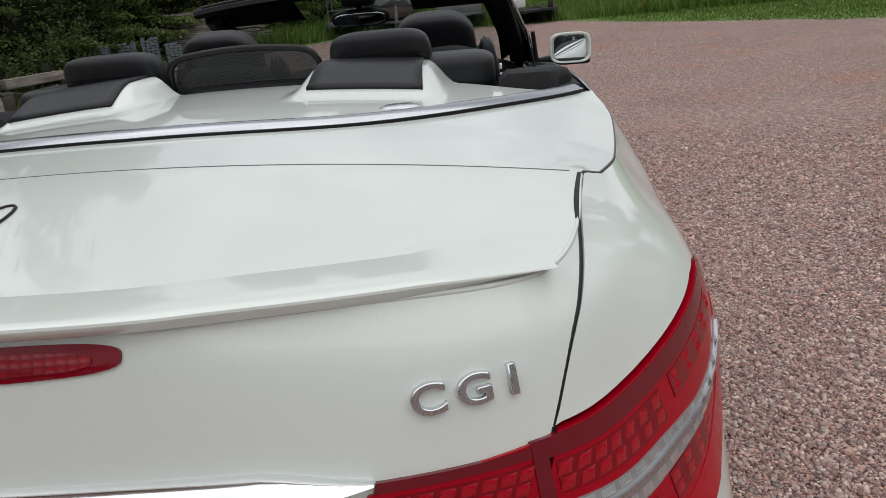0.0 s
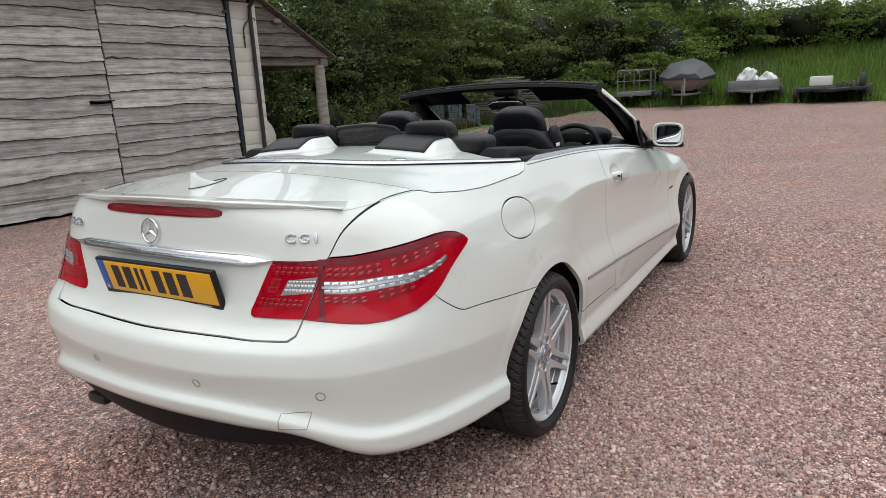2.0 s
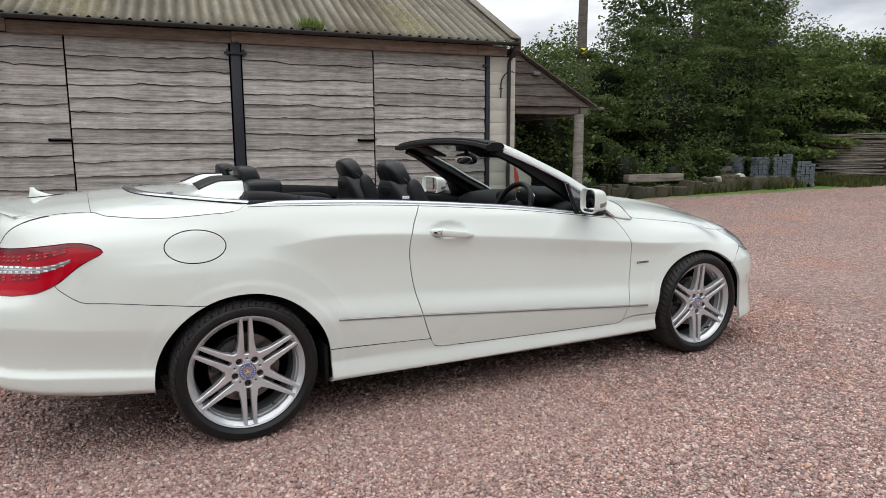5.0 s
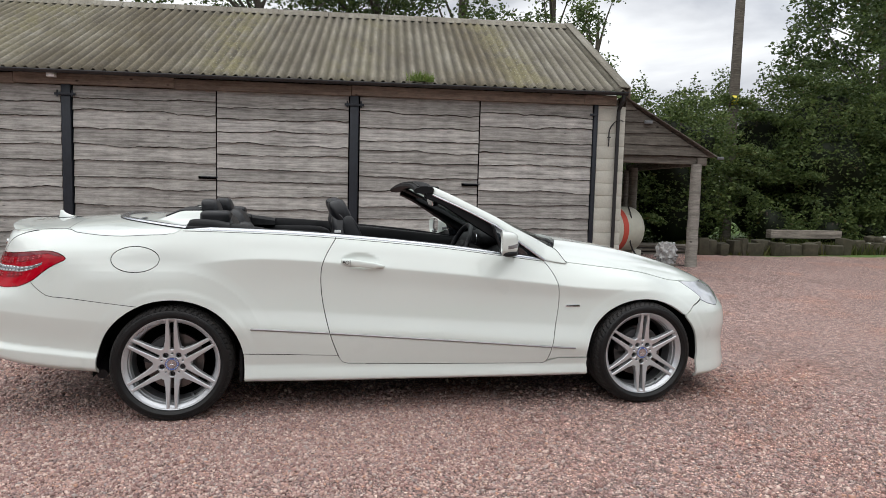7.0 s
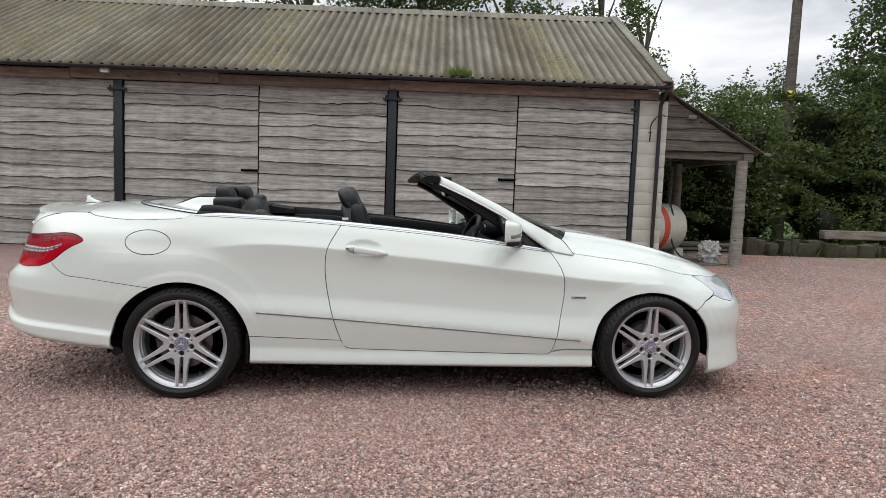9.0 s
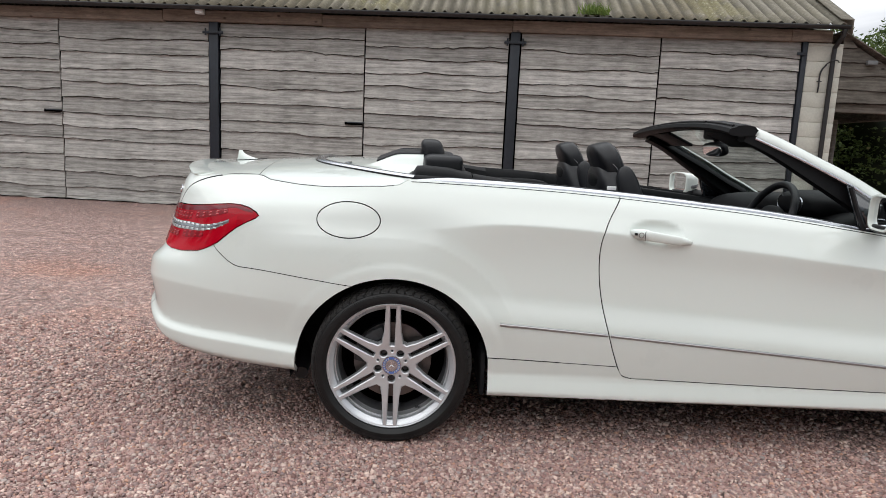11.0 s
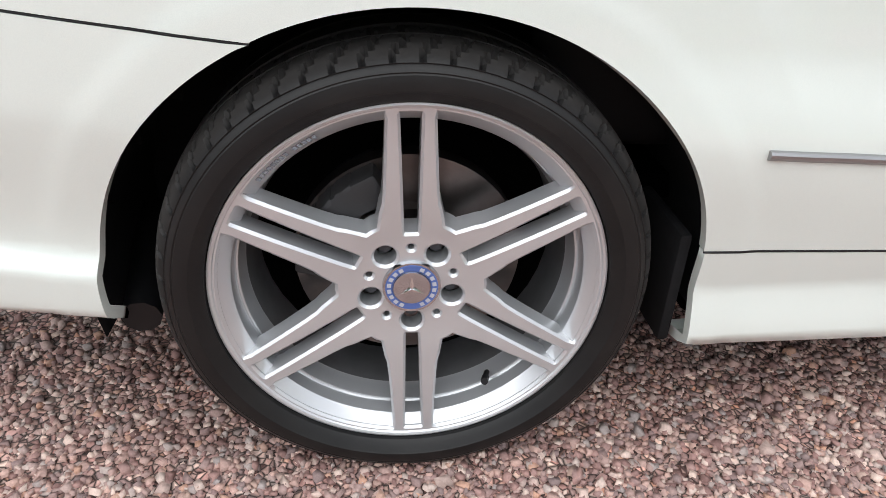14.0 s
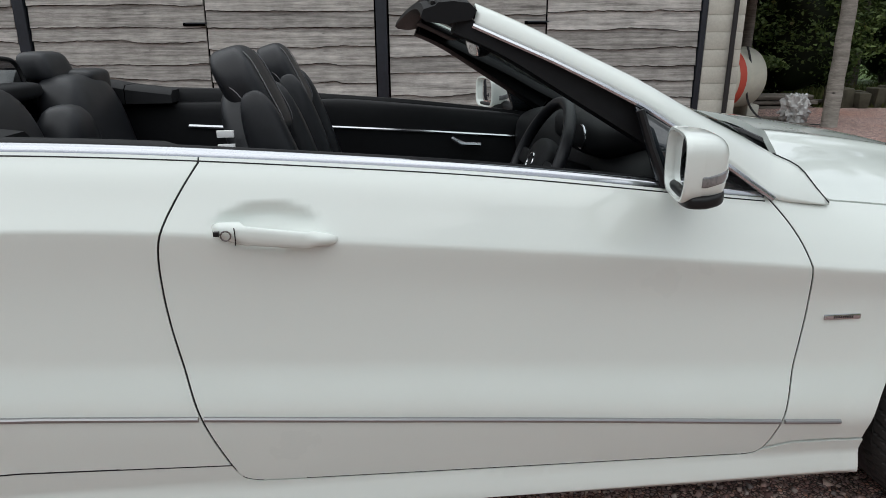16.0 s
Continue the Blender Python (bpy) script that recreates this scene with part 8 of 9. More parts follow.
    for u0, u1, v0, v1 in ((0.14, 0.90, 0.74, 0.90), (0.08, 0.90, 0.20, 0.36), (0.14, 0.36, 0.42, 0.70)):
        panel("cell_bed", [at(u0, v0), at(u1, v0), at(u1, v1), at(u0, v1)], REDBED, 0.0050, inner, "darker red cell panel", 0.012)
        m = (v0 + v1) / 2
        for a0, a1 in ((v0 + 0.008, m - 0.004), (m + 0.004, v1 - 0.008)):
            cells("cell_panel", REDLED, inner, at, np.linspace(u0 + 0.05, u1 - 0.05, max(3, int((u1 - u0) / 0.098))), a0, a1, 0.0135, 0.3, "row of small red light cells", 0.0054)
    panel("upper_band", [at(0.03, 0.93), at(0.99, 0.93), at(0.99, 0.985), at(0.05, 0.985)], REDDARK, 0.0050, inner, "dark red upper edge", 0.012)
    panel("lower_band", [at(0.05, 0.03), at(0.97, 0.03), at(0.97, 0.15), at(0.04, 0.15)], REDEDGE, 0.0050, inner, "plain bright red lower band", 0.012)


for _sgn in (1, -1):
    tail_lamp(_sgn)


def door_handle(sgn):
    bm = bmesh.new()
    rows = []
    n = 26
    for i in range(n + 1):
        t = i / n
        x = 0.898 + 0.245 * t
        z = 0.8795 - 0.030 * t
        arch_ = math.sin(math.pi * t) ** 0.5
        hgt = 0.020 * (0.35 + 0.65 * min(1, arch_ * 1.25)) * (1.15 if t < 0.25 else 1 - 0.25 * (t - 0.25))
        proud = 0.018 + 0.030 * min(1.0, arch_ * 1.15)
        dep = 0.016 if 0.25 < t < 0.8 else proud
        y0 = -0.842 - proud + 0.012
        rows.append([bm.verts.new((x, y0 + 0.5 * dep * (1 - math.cos(a)) * 0.9, z + hgt * math.sin(a))) for a in np.linspace(0, math.tau, 14, endpoint=False)])
    for a, b in zip(rows[:-1], rows[1:]):
        for k in range(14):
            bm.faces.new((a[k], a[(k + 1) % 14], b[(k + 1) % 14], b[k]))
    bm.faces.new(rows[0])
    bm.faces.new(rows[-1][::-1])
    if sgn < 0:
        bmesh.ops.scale(bm, vec=(1, -1, 1), verts=bm.verts[:])
    h = part("door_handle", bm, WHITE, CAR, "white pull handle on the door", 60)
    if sgn > 0:
        bm = bmesh.new()
        tube(bm, [(0.930 + 0.0095 * math.cos(t), -0.8795, 0.8745 + 0.0095 * math.sin(t)) for t in np.linspace(0, math.tau, 24, endpoint=False)], 0.0016, 6, closed=True)
        part("lock", bm, STEEL, h, "round key lock")
        bm = bmesh.new()
        box(bm, (0.906, -0.878, 0.873), (0.917, -0.868, 0.882), 0.001)
        part("sensor_pad", bm, BLACK, h)
        bm = bmesh.new()
        tube(bm, [(0.9465, -0.8795 + 0.005 * abs(math.cos(t)), 0.872 + 0.0175 * math.sin(t)) for t in np.linspace(-1.4, 1.4, 12)], 0.0012, 6)
        part("cap_joint", bm, BLACK, h)


for _sgn in (1, -1):
    door_handle(_sgn)


def wing_mirror(sgn):
    cx = 1.857 if sgn > 0 else 1.790

    def shape(q):
        k = max(0, (q.x + 0.03) / 0.09)
        q.z *= 1.0 - (0.30 if q.z > 0 else 0.04) * k ** 2
        q.y *= 1.0 - 0.16 * k ** 2
        q.x = max(q.x, -0.022) + 0.24 * q.y
        return q

    def loop(a, b, p=4.0, n=44):
        c = [(math.cos(t), math.sin(t)) for t in np.linspace(0, math.tau, n, endpoint=False)]
        return [(a * math.copysign(abs(u) ** (2 / p), u), b * math.copysign(abs(w) ** (2 / p), w)) for u, w in c]

    bm = bmesh.new()
    pillow(bm, (cx, -0.908, 1.000), (0.050, 0.090, 0.066), 4.0, 18, None, shape)
    # rim that stands back round the glass
    rows = []
    for dx, a, b in ((-0.010, 0.0900, 0.0695), (-0.034, 0.0920, 0.0715), (-0.042, 0.0920, 0.0715), (-0.047, 0.0895, 0.0690), (-0.047, 0.0835, 0.0635), (-0.042, 0.0810, 0.0610), (-0.022, 0.0795, 0.0600)):
        rows.append([bm.verts.new((cx + dx + 0.24 * y, -0.908 + y, 0.999 + z * 0.96)) for y, z in loop(a, b)])
    for a, b in zip(rows[:-1], rows[1:]):
        for k in range(len(a)):
            bm.faces.new((a[k], a[(k + 1) % len(a)], b[(k + 1) % len(a)], b[k]))
    bmesh.ops.recalc_face_normals(bm, faces=bm.faces[:])
    if sgn < 0:
        bmesh.ops.scale(bm, vec=(1, -1, 1), verts=bm.verts[:])
    ob = part("wing_mirror", bm, WHITE, CAR, "white wing mirror housing with an indicator strip", 60)
    y = -0.908 * sgn
    bm = bmesh.new()
    pillow(bm, (cx - 0.027, y, 1.003), (0.004, 0.079, 0.0595), 4.0, 8, None, lambda q: Vector((q.x + 0.24 * q.y * sgn, q.y, q.z)))
    part("mirror_glass", bm, MIRROR, ob, "mirror glass")
    bm = bmesh.new()
    pillow(bm, (cx + 0.004, y, 0.938), (0.046, 0.0905, 0.017), 4.0, 12, None, lambda q: Vector((q.x + 0.24 * q.y * sgn, q.y * (1 - 0.12 * max(0, q.x / 0.05)), q.z + 0.006 * max(0, q.x / 0.05))))
    part("mirror_base", bm, BLACK, ob, "black lower mirror cap")
    bm = bmesh.new()

    def band(q):
        k = max(0, (q.x + 0.03) / 0.09)
        q.y *= 1.0 - 0.16 * k ** 2
        q.z += 0.012 * max(0, q.x / 0.06)
        q.x = max(q.x, -0.012) + 0.24 * q.y
        return q

    pillow(bm, (cx, -0.908, 0.979), (0.0515, 0.0915, 0.0190), 4.2, 14, None, band)
    if sgn < 0:
        bmesh.ops.scale(bm, vec=(1, -1, 1), verts=bm.verts[:])
    part("indicator", bm, SMOKED, ob, "grey indicator strip")
    bm = bmesh.new()
    cyl(bm, (cx + 0.03, -0.85 * sgn, 0.948), (cx + 0.075, -0.765 * sgn, 0.930), 0.022, 0.026, 14)
    part("mirror_foot", bm, BLACK, ob)


for _sgn in (1, -1):
    wing_mirror(_sgn)


# ---- windscreen ----
PILLAR = smooth([(1.425, -0.600, 1.296), (1.50, -0.612, 1.268), (1.66, -0.640, 1.184), (1.91, -0.680, 1.042), (2.04, -0.688, 0.965), (2.15, -0.695, 0.895)], 5)


def windscreen():
    ws = new("windscreen")
    ws.parent = CAR
    tagged(ws, "raked windscreen in a white and black frame")
    for sgn in (1, -1):
        bm = bmesh.new()
        rows = []
        for i, p in enumerate(PILLAR):
            t = i / (len(PILLAR) - 1)
            w = 0.010 + 0.008 * t
            a, b = np.array(PILLAR[max(0, i - 1)]), np.array(PILLAR[min(len(PILLAR) - 1, i + 1)])
            d = Vector(b - a).normalized()
            side = Vector((0, 1, 0.25)).normalized()
            up = side.cross(d).normalized()
            up = up if up.z > 0 else -up
            rows.append([bm.verts.new((Vector(p) + up * (w * hh) + side * (0.018 * ss + 0.014))) for ss, hh in ((-1, -0.75), (-1.15, -0.1), (-0.9, 0.6), (-0.2, 1.0), (0.8, 0.95), (1.2, 0.3), (1.0, -0.6), (0.0, -0.8))])
        for a, b in zip(rows[:-1], rows[1:]):
            for k in range(8):
                bm.faces.new((a[k], a[(k + 1) % 8], b[(k + 1) % 8], b[k]))
        bm.faces.new(rows[0])
        bm.faces.new(rows[-1][::-1])
        bmesh.ops.scale(bm, vec=(1, sgn, 1), verts=bm.verts[:])
        part("pillar", bm, SOFT, ws, "black lined windscreen pillar", 60)
        bm = bmesh.new()
        rows = []
        for i, p in enumerate(PILLAR[:-6]):
            t = i / (len(PILLAR) - 7)
            a, b = np.array(PILLAR[max(0, i - 1)]), np.array(PILLAR[min(len(PILLAR) - 1, i + 1)])
            d = Vector(b - a).normalized()
            up = Vector((-d.z, 0, d.x)).normalized()
            up = up if up.z > 0 else -up
            w = 0.020 + 0.012 * t
            c = Vector(p) - up * (0.034 + 0.010 * t) + Vector((0, 0.018, 0))
            rows.append([bm.verts.new(c + up * w * hh + Vector((0, 0.034 * ss, 0))) for ss, hh in ((-1, -0.9), (-1, 1), (1, 1), (1, -0.5), (0, -1.1))])
        for a, b in zip(rows[:-1], rows[1:]):
            for k in range(5):
                bm.faces.new((a[k], a[(k + 1) % 5], b[(k + 1) % 5], b[k]))
        bm.faces.new(rows[0])
        bm.faces.new(rows[-1][::-1])
        bmesh.ops.scale(bm, vec=(1, sgn, 1), verts=bm.verts[:])
        part("pillar_trim", bm, SOFT, ws, "black inner pillar trim", 60)
        # foot of the pillar, running into the wing
        low = smooth([(1.45, -0.621, 1.266), (1.53, -0.640, 1.231), (1.62, -0.662, 1.192), (1.72, -0.684, 1.144), (1.82, -0.708, 1.094), (1.91, -0.731, 1.036), (1.99, -0.752, 0.978), (2.06, -0.758, 0.930), (2.13, -0.761, 0.884), (2.19, -0.7605, 0.871), (2.235, -0.759, 0.866), (2.272, -0.756, 0.862)], 4)
        high = smooth([(1.46, -0.588, 1.310), (1.55, -0.607, 1.273), (1.64, -0.625, 1.232), (1.73, -0.640, 1.190), (1.82, -0.655, 1.148), (1.90, -0.662, 1.106), (1.98, -0.666, 1.064), (2.08, -0.670, 1.016), (2.18, -0.685, 0.964), (2.215, -0.700, 0.946), (2.245, -0.727, 0.906), (2.274, -0.752, 0.866)], 4)
        bm = bmesh.new()
        rows = []
        for a, b in zip(low, high):
            a, b = Vector(a), Vector(b)
            rows.append([bm.verts.new(((a + (b - a) * v) + Vector((0.006, -0.014, 0.008)) * (4 * v * (1 - v)) * (1.0 if a.x < 2.0 else max(0.25, 1 - (a.x - 2.0) / 0.14)) * min(1.0, (b - a).length / 0.09)) * 1.0) for v in np.linspace(0, 1, 9)])
            e = min(1.0, (b - a).length / 0.08)
            rows[-1] += [bm.verts.new(b + Vector((0, 0.012, -0.003)) * e), bm.verts.new(b + Vector((-0.004, 0.020, -0.012)) * e)]
        for a, b in zip(rows[:-1], rows[1:]):
            for k in range(10):
                bm.faces.new((a[k], a[k + 1], b[k + 1], b[k]))
        bmesh.ops.scale(bm, vec=(1, sgn, 1), verts=bm.verts[:])
        bmesh.ops.recalc_face_normals(bm, faces=bm.faces[:])
        # dark tube for the shade in the line between foot and bonnet
        line = [(x, y * sgn, z) for x, y, z in high[-9:]]
        sb = bmesh.new()
        tube(sb, line, 0.0022, 6)
        part("shut_shade", sb, BLACK, ws, "dark tube in a shut line, shade put in as colour")
        ob = part("pillar_foot", bm, WHITE, ws, "white foot of the windscreen pillar", 80)
        ob.modifiers.new("thickness", "SOLIDIFY").thickness = 0.006
        bm = bmesh.new()
        rows = []
        for a, b in list(zip(low, high))[:34]:
            a, b = Vector(a), Vector(b)
            c, d = a + Vector((-0.004, 0.012, -0.004)), b + Vector((-0.030, 0.030, -0.022))
            e = d + Vector((-0.010, 0.050, -0.030))
            rows.append([bm.verts.new(p) for p in (c, (c + d) / 2 + Vector((-0.012, 0.004, -0.012)), d, e)])
        for a, b in zip(rows[:-1], rows[1:]):
            for k in range(3):
                bm.faces.new((a[k], a[k + 1], b[k + 1], b[k]))
        bmesh.ops.scale(bm, vec=(1, sgn, 1), verts=bm.verts[:])
        ob = part("pillar_liner", bm, SOFT, ws, "black lining inside the pillar", 60)
        ob.modifiers.new("thickness", "SOLIDIFY").thickness = 0.005
        # small fixed window with its frame, behind the mirror
        bm = bmesh.new()
        q = [(1.800, 1.090), (1.98, 0.984), (2.125, 0.887), (1.85, 0.925)]
        f = bm.faces.new([bm.verts.new((x, (-0.752 - 0.30 * max(0, z - 0.98) * -1) * sgn, z)) for x, z in q])
        ob = part("quarter_light", bm, plain("dark_tinted_pane", (0.02, 0.025, 0.03), 0.05, 0.0, 1.0), ws, "small dark triangular pane")
        ob.modifiers.new("thickness", "SOLIDIFY").thickness = 0.012
        bm = bmesh.new()
        tube(bm, [(x, y * sgn, z) for x, y, z in ((1.802, -0.738, 1.085), (1.832, -0.748, 1.0), (1.866, -0.760, 0.918))], 0.010, 8)
        part("pane_post", bm, BLACK, ws)
        bm = bmesh.new()
        tube(bm, [(x, y * sgn, z) for x, y, z in ((1.45, -0.623, 1.262), (1.53, -0.642, 1.227), (1.62, -0.664, 1.188), (1.72, -0.686, 1.140), (1.82, -0.711, 1.089), (1.91, -0.734, 1.031), (1.985, -0.756, 0.976), (2.06, -0.762, 0.926), (2.125, -0.765, 0.884))], 0.0065, 8)
        part("pane_trim", bm, SATIN, ws)
    # header rail
    bm = bmesh.new()
    rows = []
    for y in np.linspace(-0.628, 0.628, 33):
        k = 1 - (y / 0.645) ** 2
        x, z = 1.395 + 0.022 * k, 1.288 + 0.040 * k ** 0.8
        rows.append([bm.verts.new((x + a, y, z + b)) for a, b in ((-0.062, -0.012), (-0.056, 0.004), (-0.03, 0.012), (-0.024, 0.018), (0.01, 0.021), (0.045, 0.017), (0.062, 0.002), (0.05, -0.018), (-0.01, -0.026), (-0.05, -0.022))])
    for a, b in zip(rows[:-1], rows[1:]):
        for k in range(10):
            bm.faces.new((a[k], a[(k + 1) % 10], b[(k + 1) % 10], b[k]))
    bm.faces.new(rows[0])
    bm.faces.new(rows[-1][::-1])
    part("header_rail", bm, SOFT, ws, "black header rail with roof seal")
    bm = bmesh.new()
    for y0, y1 in ((-0.60, -0.32), (-0.29, 0.29), (0.32, 0.60)):
        pts = []
        for y in np.linspace(y0, y1, 12):
            k = 1 - (y / 0.645) ** 2
            pts.append((1.395 + 0.022 * k - 0.034, y, 1.288 + 0.040 * k ** 0.8 + 0.013))
        tube(bm, pts, 0.006, 8)
    part("roof_seal", bm, BLACK, ws, "rubber roof seal")
    for y in (-0.40, 0.40):
        bm = bmesh.new()
        m = Matrix.Translation((1.475, y, 1.262)) @ Matrix.Rotation(radians(24), 4, "Y")
        box(bm, (-0.075, -0.17, -0.008), (0.075, 0.17, 0.008), 0.007, m)
        part("sun_visor", bm, SOFT, ws, "black folded sun visor")
    # glass
    bm = bmesh.new()
    n, mrows = 24, 16
    rows = []
    for i in range(mrows + 1):
        t = i / mrows
        x0, y0, z0 = 1.425 + 0.73 * t, 0.60 + 0.14 * t, 1.290 - 0.405 * t
        bow, crown = 0.035 + 0.16 * t, 0.038 + 0.055 * t
        rows.append([bm.verts.new((x0 + bow * (1 - u * u), y0 * u, z0 + crown * (1 - u * u))) for u in np.linspace(-1, 1, n + 1)])
    for a, b in zip(rows[:-1], rows[1:]):
        for k in range(n):
            bm.faces.new((a[k], a[k + 1], b[k + 1], b[k]))
    ob = part("windscreen_pane", bm, GLASS, ws, "clear windscreen glass")
    ob.visible_shadow = False
    # rear-view mirror
    bm = bmesh.new()
    tilt = Matrix.Translation((1.565, 0.0, 1.215)) @ Matrix.Rotation(radians(-20), 4, "Y")
    pillow(bm, (0, 0, 0), (0.022, 0.125, 0.036), 3.2, 10, tilt)
    rv = part("rear_view_mirror", bm, SOFT, ws, "black interior mirror")
    bm = bmesh.new()
    pillow(bm, (-0.019, 0, 0), (0.005, 0.112, 0.028), 3.2, 8, tilt)
    part("mirror_glass", bm, MIRROR, rv)
    bm = bmesh.new()
    box(bm, (1.52, -0.07, 1.262), (1.60, 0.07, 1.318), 0.015)
    cyl(bm, (1.575, 0, 1.24), (1.56, 0, 1.275), 0.014)
    part("sensor_box", bm, SOFT, rv)
    # cowl panel and wipers at the foot of the glass
    bm = bmesh.new()
    rows = []
    for t in (0, 1):
        rows.append([bm.verts.new((2.10 + 0.19 * (1 - u * u) if t == 0 else 2.30 + 0.10 * (1 - u * u), 0.69 * u, (0.950 if t else 0.960) - 0.09 * u * u)) for u in np.linspace(-1, 1, 30)])
    for k in range(29):
        bm.faces.new((rows[0][k], rows[0][k + 1], rows[1][k + 1], rows[1][k]))
    ob = part("cowl_panel", bm, BLACK, CAR, "black cowl panel below the windscreen")
    bm = bmesh.new()
    tube(bm, [(2.36, -0.50, 0.925), (2.31, -0.30, 0.968), (2.22, 0.20, 1.01)], 0.008, 6)
    tube(bm, [(2.36, 0.10, 0.97), (2.34, 0.30, 0.97), (2.24, 0.60, 0.935)], 0.008, 6)
    part("wiper", bm, BLACK, CAR, "black wiper arms")


windscreen()


# ---- cabin ----
def seat(y, tag):
    st = new("front_seat")
    st.parent = CAR
    tagged(st, "black leather front seat with a tall headrest")
    lean = Matrix.Translation((1.085, y, 0.485)) @ Matrix.Rotation(radians(-17), 4, "Y")

    def wing(q):
        k = (q.z + 0.28) / 0.56
        q.y *= 1.0 - 0.22 * max(0, k) ** 2
        return q

    bm = bmesh.new()
    pillow(bm, (0, 0, 0.345), (0.065, 0.235, 0.330), 3.4, 16, lean, wing)
    part("backrest", bm, LEATHER, st, smooth=70)
    for s in (-1, 1):
        bm = bmesh.new()
        pillow(bm, (0.050, 0.168 * s, 0.325), (0.058, 0.055, 0.325), 2.8, 14, lean, wing)
        part("side_bolster", bm, LEATHER, st, smooth=70)
        bm = bmesh.new()
        tube(bm, [lean @ Vector((0.055 * math.sin(a) * 1.0 - 0.0, 0.186 * s * (1 - 0.12 * max(0, math.cos(a))), 0.36 + 0.315 * math.cos(a))) for a in np.linspace(0.15, 1.4, 12)], 0.0014, 5)
        part("seam", bm, STITCH, st)
    bm = bmesh.new()
    pillow(bm, (0.022, 0, 0.640), (0.056, 0.135, 0.122), 4.2, 16, lean, lambda q: Vector((q.x * (1 - 0.9 * abs(q.y)) - 0.15 * (q.z - 0.02), q.y * (1 - 0.55 * max(0.0, -q.z / 0.12) ** 2 * 0.6 - 0.25 * max(0.0, q.z / 0.12) ** 3), q.z)))
    hr = part("headrest", bm, LEATHER, st, smooth=70)
    for s in (-1, 1):
        bm = bmesh.new()
        tube(bm, [lean @ Vector((0.022 + 0.0565 * (1 - 0.9 * 0.085) - 0.15 * (z - 0.02) - 0.35 * max(0.0, abs(z) - 0.075), 0.085 * s * (1 - 0.10 * z / 0.12), 0.640 + z)) for z in np.linspace(-0.10, 0.10, 12)], 0.0014, 5)
        part("stitch_line", bm, STITCH, hr)
    bm = bmesh.new()
    pillow(bm, (-0.022, 0, 0.585), (0.036, 0.120, 0.060), 3.0, 10, lean)
    part("headrest_shell", bm, SOFT, hr, smooth=70)
    bm = bmesh.new()
    pillow(bm, (1.28, y, 0.50), (0.27, 0.24, 0.085), 3.2, 14)
    part("seat_cushion", bm, LEATHER, st, smooth=70)
    bm = bmesh.new()
    box(bm, (1.0, y - 0.18, 0.33), (1.5, y + 0.18, 0.44), 0.02)
    part("seat_base", bm, SOFT, st)
    if tag:
        for z0, h in ((1.022, 0.016), (0.965, 0.042)):
            bm = bmesh.new()
            box(bm, (0.868, -0.582, z0), (0.906, -0.574, z0 + h), 0.001)
            part("seat_tag", bm, plain("white_tag", (0.8, 0.8, 0.8), 0.6), st, "small white airbag tag")


